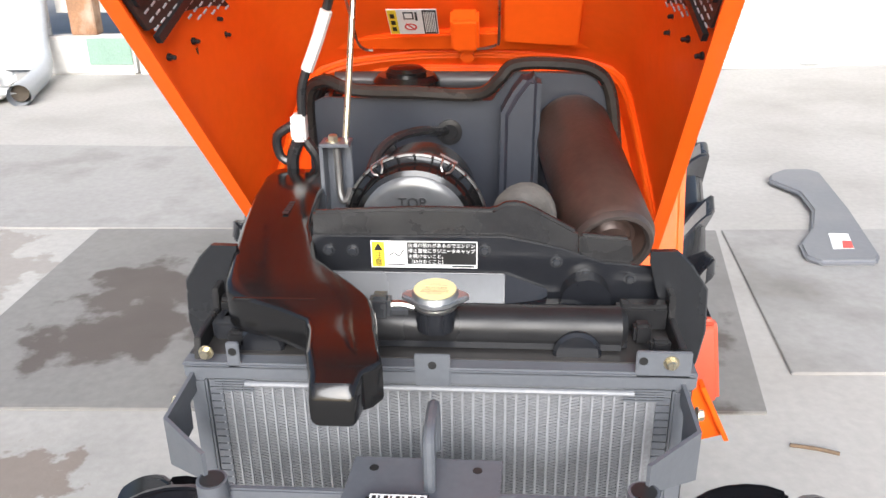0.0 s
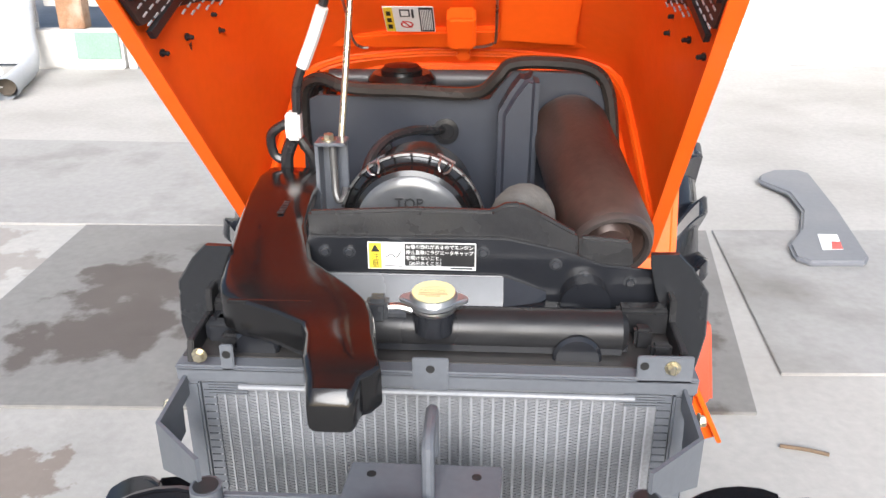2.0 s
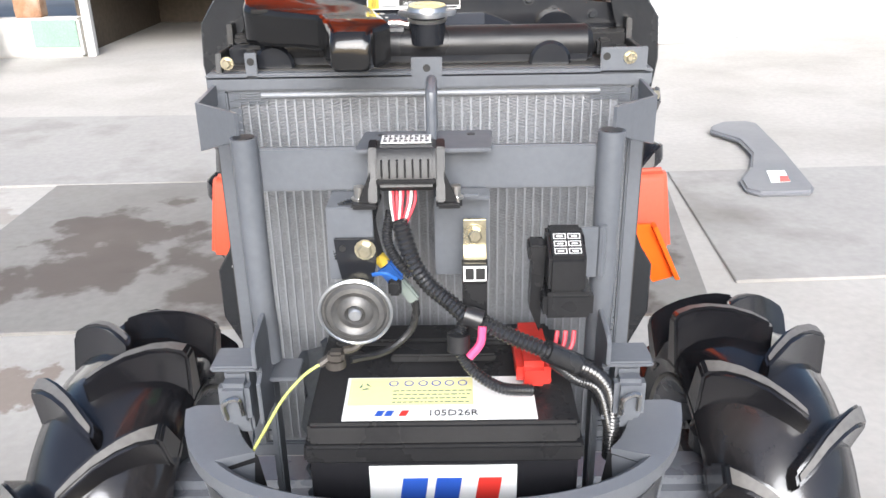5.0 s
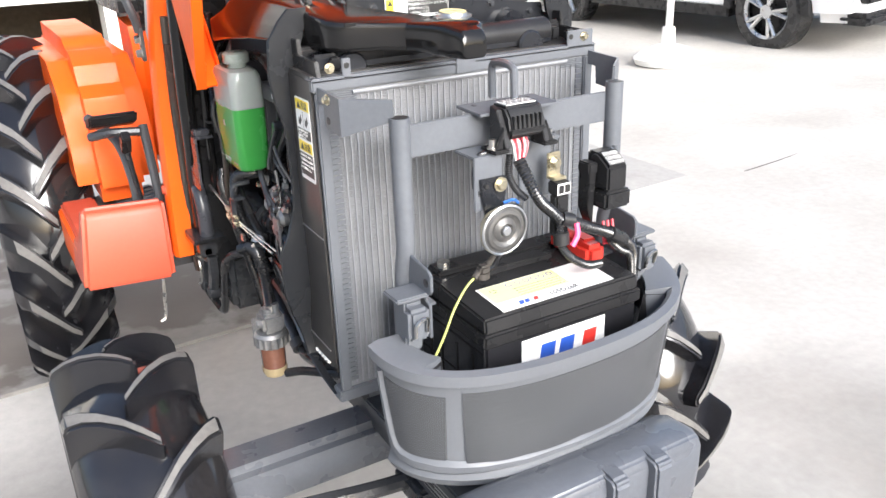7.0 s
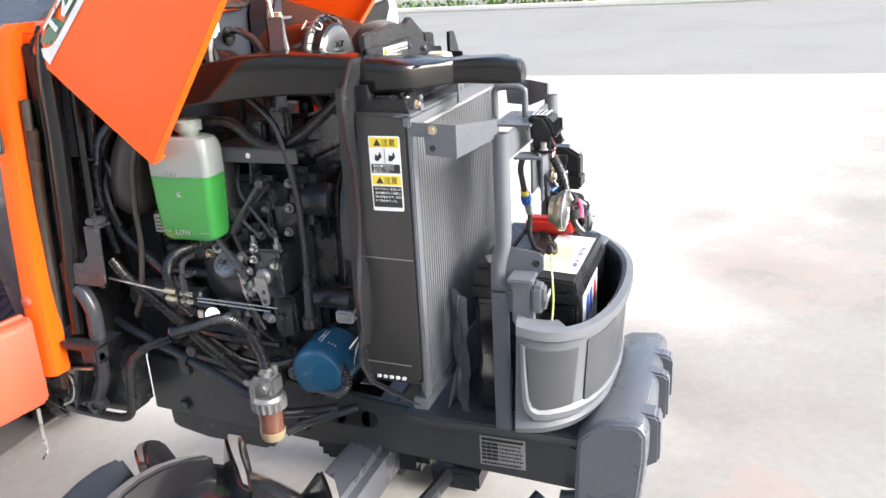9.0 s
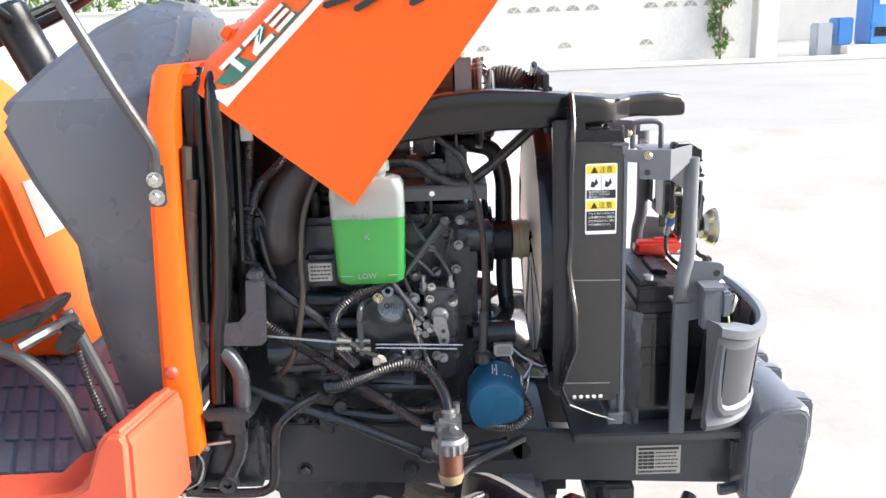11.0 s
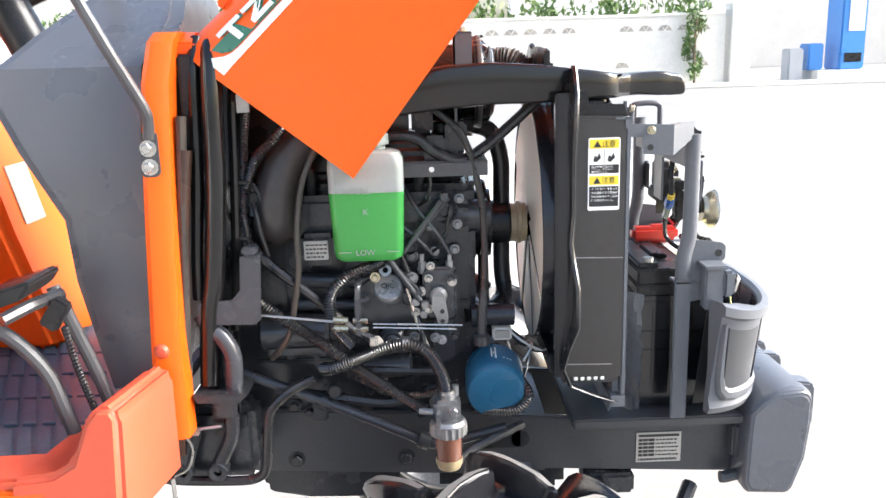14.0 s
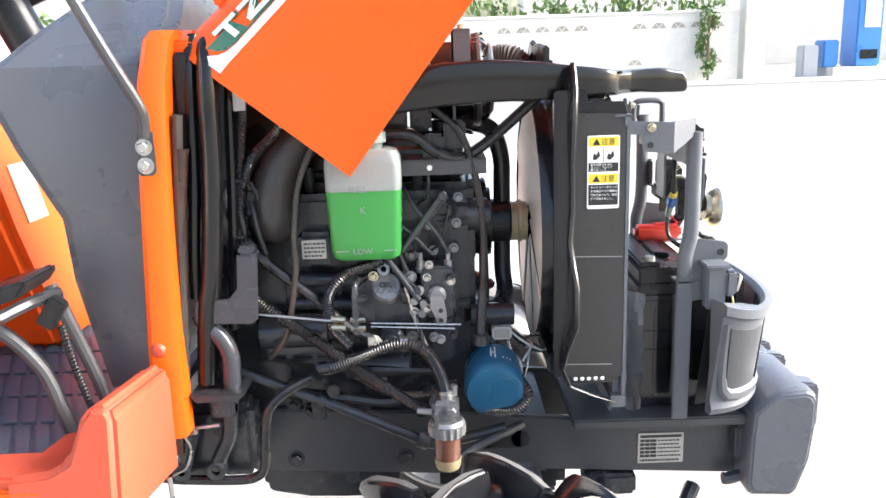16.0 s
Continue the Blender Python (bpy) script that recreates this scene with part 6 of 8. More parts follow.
tube(b, [(-0.1435, 0.325, 1.395), (-0.158, 0.33, 1.36), (-0.1735, 0.33, 1.325)], 0.0076, 8)
part("white_tag", b, WHITE, wl, "white wrapped tag")
b = B()
box(b, -0.197, -0.179, 0.320, 0.340, 1.238, 1.272, 0.003)
box(b, -0.196, -0.180, 0.316, 0.320, 1.246, 1.262, 0.001)
part("connector", b, WHITE, wl, "white plug")
b = B()
tube(b, [(-0.192, 0.33, 1.236), (-0.200, 0.33, 1.214), (-0.200, 0.33, 1.18)], 0.008, 8)
tube(b, [(-0.184, 0.34, 1.236), (-0.170, 0.34, 1.21), (-0.168, 0.34, 1.17)], 0.007, 8)
tube(b, [(-0.200, 0.34, 1.255), (-0.220, 0.34, 1.24), (-0.218, 0.34, 1.215), (-0.202, 0.34, 1.205)], 0.006, 8)
parts("loom_branch", b, RUBBER, wl)

# ---- air intake duct ----
def duct_ring(y, xl, xr, zt, zb, r=0.0065):
    w, h = xr - xl, zt - zb
    return [((xl + xr) / 2 + p[0], y, (zt + zb) / 2 + p[1]) for p in rrect(w, h, r, 3)]


rows = [(0.44, -0.225, -0.185, 1.165, 1.125), (0.37, -0.223, -0.178, 1.185, 1.135), (0.325, -0.222, -0.165, 1.203, 1.140), (0.27, -0.219, -0.142, 1.212, 1.146), (0.20, -0.212, -0.137, 1.214, 1.150), (0.12, -0.204, -0.130, 1.208, 1.150), (0.06, -0.197, -0.112, 1.200, 1.150),
        (0.035, -0.193, -0.088, 1.197, 1.152), (0.018, -0.190, -0.070, 1.194, 1.152), (0.004, -0.184, -0.058, 1.192, 1.153), (-0.006, -0.170, -0.050, 1.190, 1.153), (-0.022, -0.132, -0.045, 1.188, 1.153), (-0.040, -0.104, -0.041, 1.188, 1.152), (-0.060, -0.097, -0.038, 1.189, 1.152), (-0.090, -0.092, -0.032, 1.190, 1.150), (-0.106, -0.087, -0.028, 1.189, 1.150), (-0.113, -0.085, -0.033, 1.187, 1.149), (-0.118, -0.083, -0.041, 1.186, 1.149), (-0.133, -0.080, -0.043, 1.184, 1.149), (-0.139, -0.079, -0.044, 1.178, 1.150), (-0.141, -0.078, -0.045, 1.170, 1.152)]
b = B()
loft(b, [duct_ring(*r) for r in rows])
duct = part("intake_duct", b, BLACK_GLOSS, tractor, "glossy black moulded air intake duct")
b = B()
for k in range(9):
    box(b, -0.166 - 0.001, -0.160 - 0.001, 0.145 + k * 0.0075, 0.150 + k * 0.0075, 1.2115, 1.2125)
part("moulded_mark", b, BLACK, duct)
b = B()
box(b, -0.175, -0.100, -0.010, -0.006, 1.186, 1.190, 0.001, Matrix.Identity(4))
part("duct_ridge", b, BLACK_GLOSS, duct)

# ---- air cleaner ----
AC = (-0.033, 0.190, 1.179)
b = B()
lathe(b, AC, (0, 1, 0), [(0.060, -0.001), (0.0655, 0.002), (0.068, 0.008), (0.069, 0.014), (0.0705, 0.016), (0.0755, 0.018), (0.078, 0.020), (0.078, 0.025), (0.073, 0.028), (0.066, 0.032), (0.064, 0.12), (0.055, 0.13), (0, 0.13)], 64)
ac = part("air_cleaner", b, BLACK_GLOSS, tractor, "round black air cleaner canister")
b = B()
lathe(b, (AC[0], AC[1] + 0.024, AC[2]), (0, 1, 0), [(0.0745, -0.003), (0.0782, -0.003), (0.0782, 0.006), (0.0745, 0.006)], 48)
part("clamp_band", b, BLACK, ac)
b = B()
lathe(b, AC, (0, 1, 0), [(0.0, -0.0045), (0.012, -0.0045), (0.0145, -0.001), (0.017, 0.0005), (0.020, -0.003), (0.024, -0.0055), (0.046, -0.0065), (0.056, -0.005), (0.0605, -0.0015), (0.060, 0.001)], 64)
part("lid_face", b, LID, ac, "satin lid face, its sky reflection put into a grey")
b = B()
lathe(b, (AC[0], AC[1] + 0.020, AC[2]), (0, 1, 0), [(0.0772, -0.003), (0.0795, -0.002), (0.080, 0.001), (0.0795, 0.004), (0.0772, 0.005)], 64)
part("wire_ring", b, HORN_STEEL, ac, "dull wire ring round the lid")
for k in range(24):
    b = B()
    a = 2 * math.pi * k / 24
    c = Vector((AC[0] + 0.0788 * math.cos(a), AC[1] + 0.014, AC[2] + 0.0788 * math.sin(a)))
    box(b, c.x - 0.0012, c.x + 0.0012, c.y - 0.003, c.y + 0.002, c.z - 0.0012, c.z + 0.0012)
    part("rim_tooth", b, BLACK, ac)
for a in (122, 62):
    r = radians(a)
    c = Vector((AC[0] + 0.077 * math.cos(r), AC[1] + 0.016, AC[2] + 0.077 * math.sin(r)))
    tng = Vector((-math.sin(r), 0, math.cos(r)))
    rad = Vector((math.cos(r), 0, math.sin(r)))
    b = B()
    for sgn in (-1, 1):
        tube(b, [c + tng * 0.007 * sgn + Vector((0, 0.020, 0)), c + tng * 0.007 * sgn + rad * 0.002, c + tng * 0.006 * sgn + Vector((0, -0.008, 0)) - rad * 0.003, c + tng * 0.002 * sgn + Vector((0, -0.010, 0)) - rad * 0.007], 0.0012, 6)
    tube(b, [c - tng * 0.011 + Vector((0, 0.02, 0)), c + tng * 0.011 + Vector((0, 0.02, 0))], 0.002, 6)
    parts("spring_clip", b, ZINC, ac)
words("moulded_word", "TOP", 0.016, sheet_frame((-0.050, 0.1838, 1.205), (1, 0, 0), (0, 0.0, 1)), BLACK, ac, 0.0012)

# ---- muffler ----
MU0, MU1 = Vector((0.184, 0.195, 1.160)), Vector((0.150, 0.425, 1.238))
b = B()
L = (MU1 - MU0).length
lathe(b, MU0, MU1 - MU0, [(0.0, 0.006), (0.018, 0.006), (0.021, 0.009), (0.024, 0.012), (0.028, 0.012), (0.031, 0.007), (0.034, 0.003), (0.040, 0.0), (0.046, 0.002), (0.050, 0.010), (0.050, L - 0.02), (0.045, L - 0.005), (0.03, L), (0, L)], 40)
muf = part("muffler", b, RUST, tractor, "sooty brown cylindrical exhaust muffler")
b = B()
lathe(b, MU0 - (MU1 - MU0).normalized() * 0.006, MU1 - MU0, [(0.036, 0.010), (0.037, 0.003), (0.040, 0.0), (0.044, 0.001), (0.0465, 0.006), (0.0465, 0.012), (0.036, 0.012)], 40)
part("end_ring", b, MUFFLER_END, muf, "dull rolled steel end ring")
b = B()
tube(b, [MU0 + (MU1 - MU0) * 0.3 - Vector((0, 0, 0.04)), (0.165, 0.27, 1.08), (0.13, 0.28, 1.02), (0.09, 0.30, 1.0)], 0.022, 12)
part("exhaust_stub", b, SOOT, muf)
b = B()
tube(b, [(0.075, 0.115, 1.19), (0.080, 0.15, 1.212), (0.095, 0.20, 1.19), (0.10, 0.24, 1.08)], 0.028, 18, ribs=0.0045)
part("radiator_hose", b, RUBBER_DUSTY, tractor, "ribbed rubber radiator hose")

# ---- screen behind the engine ----
b = B()
fw = [(-0.205, 0.95), (-0.197, 1.262), (-0.175, 1.272), (0.048, 1.268), (0.064, 1.290), (0.078, 1.306), (0.178, 1.302), (0.200, 1.27), (0.212, 1.15), (0.212, 0.95)]
prism(b, fw, "y", 0.420, 0.426, 0.001)
screen = part("heat_screen", b, SCREEN, tractor, "dark grey sheet screen behind the engine")
b = B()
prism(b, [(0.058, 1.00), (0.060, 1.262), (0.074, 1.288), (0.092, 1.312), (0.110, 1.308), (0.106, 1.00)], "y", 0.366, 0.422, 0.012, seg=3)
part("screen_step", b, SCREEN, screen)
b = B()
tube(b, [(-0.196, 0.418, 1.20), (-0.194, 0.418, 1.275), (-0.17, 0.41, 1.296), (-0.13, 0.405, 1.285), (-0.05, 0.405, 1.282), (0.03, 0.405, 1.280), (0.058, 0.405, 1.300), (0.075, 0.408, 1.316), (0.12, 0.412, 1.318), (0.175, 0.414, 1.310), (0.20, 0.416, 1.28), (0.213, 0.418, 1.20)], 0.0085, 8)
part("edge_rubber", b, EDGING, screen, "creased black edging along the top")
b = B()
lathe(b, (-0.008, 0.419, 1.226), (0, -1, 0), [(0, 0), (0.017, 0), (0.017, 0.004), (0.011, 0.005), (0.010, 0.001), (0, 0.001)], 20)
part("grommet", b, BLACK, screen)
b = B()
tube(b, [(-0.008, 0.43, 1.226), (-0.022, 0.405, 1.231), (-0.048, 0.375, 1.238), (-0.074, 0.345, 1.236), (-0.09, 0.315, 1.225), (-0.10, 0.29, 1.20)], 0.0062, 8)
tube(b, [(-0.088, 0.41, 1.205), (-0.085, 0.39, 1.2), (-0.08, 0.36, 1.185)], 0.010, 8)
tube(b, [(-0.05, 0.41, 1.20), (-0.046, 0.39, 1.195), (-0.044, 0.37, 1.18)], 0.008, 8)
parts("breather_hose", b, RUBBER, screen)
b = B()
cyl(b, (-0.19, 0.58, 1.262), (0.19, 0.58, 1.262), 0.013, 12)
part("cross_tube", b, GREY_DARK, tractor)
b = B()
cyl(b, (-0.08, 0.56, 1.22), (-0.08, 0.56, 1.275), 0.050, 24, bev=0.008)
cyl(b, (-0.08, 0.56, 1.27), (-0.08, 0.56, 1.285), 0.03, 20, bev=0.005)
part("fuel_cap", b, BLACK_GLOSS, tractor, "black fuel filler cap")
b = B()
box(b, -0.08, 0.21, 0.48, 0.64, 0.98, 1.235, 0.02)
part("fuel_tank", b, BLACK, tractor, "black fuel tank under the console")

b = B()
box(b, -0.214, -0.208, 0.605, 0.648, 1.045, 1.235, 0.001)
pl = part("side_plate", b, GREY_DARK, tractor, "dark grey sheet plate with a hole")
b = B()
cyl(b, (-0.2146, 0.625, 1.09), (-0.214, 0.625, 1.09), 0.004, 12)
part("plate_hole", b, LABEL_BLACK, pl)

# ---- console, posts and footwell ----
b = B()
prism(b, [(0.735, 0.70), (0.825, 0.69), (0.842, 0.77), (0.866, 0.894), (0.872, 0.993), (0.978, 1.196), (0.930, 1.275), (0.880, 1.335), (0.80, 1.385), (0.72, 1.365), (0.70, 1.30), (0.71, 1.22)], "x", -0.245, 0.235, 0.02, seg=3)
bmesh.ops.bisect_plane(b, geom=b.verts[:] + b.edges[:] + b.faces[:], plane_co=(0, 0, 1.10), plane_no=(0, 0, 1))
bmesh.ops.bisect_plane(b, geom=b.verts[:] + b.edges[:] + b.faces[:], plane_co=(0, 0, 1.225), plane_no=(0, 0, 1))
for v in b.verts:
    if v.co.z > 1.10 and v.co.x < 0:
        v.co.x += (v.co.z - 1.10) * 0.22 + max(0, v.co.z - 1.225) * 1.5
console = part("console", b, PANEL_PLASTIC, tractor, "dark grey moulded steering console")
for s in (-1, 1):
    rows = []
    for z, x, y0, y1 in ((1.272, 0.240, 0.668, 0.702), (1.258, 0.258, 0.672, 0.708), (1.20, 0.272, 0.680, 0.718), (1.08, 0.286, 0.686, 0.725), (0.95, 0.294, 0.691, 0.731), (0.82, 0.298, 0.695, 0.738), (0.65, 0.303, 0.695, 0.745)):
        cx = CX + s * x
        cx2 = CX + s * (x - 0.038)
        rows.append([(cx2, y0 - 0.004, z), (cx - s * 0.006, y0 - 0.002, z), (cx, y0 + 0.008, z), (cx, y1 - 0.008, z), (cx - s * 0.006, y1, z), (cx2, y1, z)])
    b = B()
    loft(b, rows)
    post = part("side_post", b, ORANGE, tractor, "orange pressed post beside the console")
    b = B()
    pp = CX + s * 0.297
    prism(b, [(0.693, 1.130), (0.715, 1.130), (0.721, 1.072), (0.716, 1.066), (0.698, 1.066), (0.693, 1.072)], "x", pp - 0.003, pp + 0.003, 0.001)
    part("rail_foot", b, GREY_DARK, post)
    for z in (1.108, 1.081):
        b = B()
        bolt(b, (pp + s * 0.003, 0.707, z), (s, 0, 0), 0.0085, 0.009)
        part("bolt", b, ZINC, post)
    b = B()
    tube(b, [(CX + s * 0.300, 0.705, 1.122), (CX + s * 0.303, 0.702, 1.142), (CX + s * 0.310, 0.704, 1.168), (CX + s * 0.325, 0.735, 1.24), (CX + s * 0.33, 0.765, 1.306), (CX + s * 0.33, 0.83, 1.44)], 0.0085, 10)
    part("grab_rail", b, GREY_DARK, tractor, "dark grey bent grab rail")
b = B()
lathe(b, (-0.2935, 0.722, 0.796), (-1, 0, 0), [(0.0, 0.008), (0.008, 0.0065), (0.013, 0.0), (0, 0.0)], 18)
part("plug", b, ORANGE_DULL, tractor, "round orange plastic plug")
b = B()
prism(b, [(-0.225, 1.236), (-0.19, 1.252), (0.20, 1.252), (0.235, 1.236), (0.24, 1.256), (0.205, 1.272), (-0.195, 1.272), (-0.23, 1.256)], "y", 0.645, 0.70, 0.004)
part("post_bridge", b, ORANGE, tractor)
# weather strips beside the post
b = B()
tube(b, [(-0.205, 0.618, 1.262), (-0.232, 0.622, 1.22), (-0.242, 0.628, 1.05), (-0.242, 0.644, 0.90), (-0.242, 0.656, 0.84), (-0.240, 0.668, 0.72)], 0.0165, 14)
tube(b, [(-0.205, 0.646, 1.262), (-0.225, 0.650, 1.22), (-0.232, 0.658, 1.05), (-0.232, 0.670, 0.93), (-0.232, 0.674, 0.86)], 0.010, 12)
tube(b, [(-0.190, 0.596, 1.24), (-0.208, 0.600, 1.18), (-0.212, 0.606, 1.05), (-0.212, 0.616, 0.90), (-0.210, 0.626, 0.80)], 0.008, 10)
parts("weather_strip", b, BLACK_GLOSS, tractor, "long glossy black weather strip")
b = B()
tube(b, [(-0.250, 0.668, 1.10), (-0.252, 0.684, 0.98), (-0.252, 0.694, 0.86), (-0.252, 0.708, 0.75), (-0.250, 0.722, 0.66), (-0.246, 0.728, 0.60)], 0.0115, 12)
part("brown_hose", b, HOSE_BROWN, tractor, "shiny brown-black rubber hose")
b = B()
tube(b, [(-0.252, 0.668, 1.15), (-0.256, 0.682, 0.98), (-0.256, 0.690, 0.86), (-0.256, 0.700, 0.72)], 0.008, 10)
part("brown_hose", b, SOOT, tractor, "worn brown rubber hose")
b = B()
box(b, -0.235, 0.235, 0.648, 0.672, 0.62, 1.24, 0.004)
part("bulkhead", b, BLACK, tractor, "black bulkhead")

# orange step guards and floor
def step_guard(s):
    """Moulded toe guard: a raised front shield that drops to a low skirt along the floor's edge."""
    b = B()
    xi, xo = CX + s * 0.306, CX + s * 0.466
    t = bmesh.new()
    prism(t, [(0.705, 0.602), (0.703, 0.764), (0.712, 0.779), (0.737, 0.779), (0.752, 0.760), (0.772, 0.705), (0.800, 0.690), (0.86, 0.684), (0.86, 0.60)], "x", min(xi, xo), max(xi, xo), 0.009, seg=3)
    for v in t.verts:
        out = abs(v.co.x - xi) / 0.16
        v.co.y += 0.028 * out
        v.co.x += s * out * max(0.0, 0.775 - v.co.z) * 0.14
    grow(b, t)
    g = part("step_guard", b, ORANGE_DULL, tractor, "pale orange moulded step guard")
    b = B()
    x0, x1 = CX + s * 0.395, CX + s * 0.474
    prism(b, [(0.86, 0.60), (0.86, 0.684), (1.16, 0.680), (1.16, 0.59)], "x", min(x0, x1), max(x0, x1), 0.006)
    part("skirt", b, ORANGE_DULL, g)
    b = B()
    x0, x1 = CX + s * 0.470, CX + s * 0.482
    prism(b, [(0.835, 0.575), (0.835, 0.668), (1.16, 0.664), (1.16, 0.565)], "x", min(x0, x1), max(x0, x1), 0.004)
    part("skirt_strip", b, ORANGE, g, "deep orange lower strip")


for s in (-1, 1):
    step_guard(s)
b = B()
tube(b, [(-0.33, 0.715, 0.60), (-0.335, 0.712, 0.55), (-0.34, 0.708, 0.515), (-0.352, 0.706, 0.508)], 0.0035, 6, 3)
part("spring_wire", b, ZINC, tractor, "thin bent wire hanging under the step guard")
b = B()
prism(b, [(0.446, 0.550), (0.488, 0.563), (0.432, 0.680), (0.376, 0.680)], "y", 0.682, 0.690, 0.001)
prism(b, [(0.4885, 0.563), (0.497, 0.565), (0.441, 0.682), (0.4325, 0.680)], "y", 0.662, 0.692, 0.001)
parts("step_bracket", b, ORANGE, tractor)
b = B()
box(b, -0.46, 0.47, 0.77, 1.30, 0.600, 0.640, 0.004)
flo = part("floor_plate", b, GREY_DARK, tractor)
b = B()
box(b, -0.345, 0.30, 0.775, 1.28, 0.640, 0.648, 0.003)
mt = part("floor_mat", b, MAT_RUBBER, tractor, "dark ribbed rubber floor mat")
t = bmesh.new()
prism(t, [(-0.052, -0.036), (0.052, 0.012), (0.052, 0.036), (-0.052, -0.012)], "z", 0, 0.005, 0.0015)
finish(t)
rib_me = bpy.data.meshes.new("mat_rib")
t.to_mesh(rib_me)
t.free()
rib_me.materials.append(MAT_RUBBER)
for r in range(15):
    for c in range(5):
        ob = new("mat_rib", rib_me)
        ob.parent = mt
        ob.location = Vector((-0.285 + c * 0.112, 0.80 + r * 0.0315 + (c % 2) * 0.012, 0.648)) - ROOT[mt.name]
b = B()
prism(b, [(1.36, 0.66), (1.33, 0.90), (1.32, 1.02), (1.35, 1.10), (1.55, 1.12), (1.55, 0.66)], "x", -0.20, 0.13, 0.04, seg=3)
prism(b, [(1.10, 0.66), (1.12, 0.84), (1.18, 0.97), (1.32, 1.05), (1.9, 1.05), (2.0, 0.7)], "x", -0.42, -0.22, 0.05, seg=4)
prism(b, [(1.075, 0.64), (1.118, 0.79), (1.15, 0.90), (1.18, 1.03), (1.21, 1.10), (1.26, 1.18), (1.36, 1.27), (1.54, 1.31), (1.9, 1.31), (2.0, 0.7)], "x", 0.14, 0.485, 0.02, seg=3)
parts("rear_body", b, ORANGE, tractor, "orange rear mudguards and seat base")
b = B()
box(b, -0.22, 0.22, 1.30, 1.75, 1.05, 1.18, 0.05)
box(b, -0.21, 0.21, 1.70, 1.82, 1.15, 1.5, 0.05)
part("seat", b, BLACK, tractor, "black padded driver's seat")
b = B()
prism(b, [(1.1478, 0.905), (1.1768, 1.028), (1.1795, 1.0275), (1.1502, 0.9045)], "x", 0.21, 0.30)
part("mudguard_label", b, LABEL_GREY, tractor, "pale printed label on the mudguard")
b = B()
ctr, ax = Vector((-0.012, 1.03, 1.365)), Vector((0, 0.40, 0.917))
a1, b1, d1 = basis(ax)
tube(b, [ctr + (a1 * math.cos(k * math.pi / 12) + b1 * math.sin(k * math.pi / 12)) * 0.185 for k in range(25)], 0.014, 10, 2)
sw = part("steering_wheel", b, BLACK, tractor, "black steering wheel")
for k in range(3):
    b = B()
    q = ctr + (a1 * math.cos(k * 2.094 + 0.5) + b1 * math.sin(k * 2.094 + 0.5)) * 0.18
    cyl(b, ctr - ax * 0.02, q, 0.009, 8)
    part("spoke", b, BLACK, sw)
b = B()
cyl(b, ctr - ax * 0.20, ctr + ax * 0.012, 0.035, 18, bev=0.008)
part("column", b, BLACK, sw)
# pedals
b = B()
tube(b, [(-0.38, 1.05, 0.90), (-0.34, 0.95, 0.86), (-0.33, 0.888, 0.791), (-0.33, 0.864, 0.718), (-0.33, 0.845, 0.645)], 0.011, 10)
pd = part("pedal_arm", b, GREY_DARK, tractor, "dark grey bent pedal arm")
b = B()
tube(b, [(-0.29, 0.875, 0.905), (-0.29, 0.855, 0.85), (-0.29, 0.825, 0.76), (-0.29, 0.80, 0.66)], 0.010, 10)
part("pedal_arm", b, GREY_DARK, tractor)
b = B()
prism(b, [(0.935, 0.920), (0.925, 0.898), (0.87, 0.915), (0.852, 0.938), (0.86, 0.942)], "x", -0.40, -0.30, 0.004)
part("pedal_pad", b, BLACK, tractor, "black rubber pedal pad")
b = B()
box(b, -0.345, -0.325, 0.842, 0.868, 0.852, 0.90, 0.003, Matrix.Translation((0, 0.855, 0.875)) @ Matrix.Rotation(radians(35), 4, "X") @ Matrix.Translation((0, -0.855, -0.875)))
sw = part("pedal_switch", b, BLACK, tractor)
b = B()
tube(b, [(-0.335, 0.845, 0.855), (-0.332, 0.838, 0.80), (-0.325, 0.825, 0.73), (-0.318, 0.81, 0.66)], 0.006, 8, ribs=0.006)
part("switch_cable", b, BLACK, sw)
b = B()
tube(b, [(-0.30, 0.86, 0.895), (-0.36, 0.875, 0.897), (-0.40, 0.90, 0.888)], 0.010, 8)
part("pedal_shaft", b, CAST, tractor)

# ---- engine ----
b = B()
prism(b, [(0.235, 0.52), (0.225, 0.70), (0.225, 1.01), (0.60, 1.02), (0.62, 0.90), (0.66, 0.86), (0.66, 0.60), (0.62, 0.52)], "x", -0.105, 0.115, 0.012)
eng = part("engine_block", b, CAST, tractor, "dark grey painted diesel engine block")
b = B()
for k in range(7):
    y = 0.262 + k * 0.05
    box(b, -0.116, -0.100, y - 0.005, y + 0.005, 0.66, 0.94, 0.003)
for z in (0.70, 0.80, 0.95):
    box(b, -0.114, -0.100, 0.235, 0.62, z - 0.006, z + 0.006, 0.003)
parts("block_rib", b, CAST, eng)
b = B()
prism(b, [(-0.07, 1.01), (-0.085, 1.03), (-0.08, 1.075), (-0.06, 1.095), (0.06, 1.095), (0.08, 1.07), (0.085, 1.01)], "y", 0.24, 0.56, 0.008)
for y in (0.28, 0.40, 0.52):
    cyl(b, (0.0, y, 1.09), (0.0, y, 1.11), 0.014, 12, bev=0.003)
part("rocker_cover", b, CAST, eng)
b = B()
prism(b, [(0.380, 0.428), (0.368, 0.500), (0.629, 0.508), (0.628, 0.445), (0.612, 0.434), (0.545, 0.421), (0.490, 0.419), (0.395, 0.417)], "x", -0.098, 0.11, 0.010)
part("sump", b, CAST, eng)
b = B()
box(b, -0.106, 0.116, 0.372, 0.640, 0.500, 0.512, 0.003)
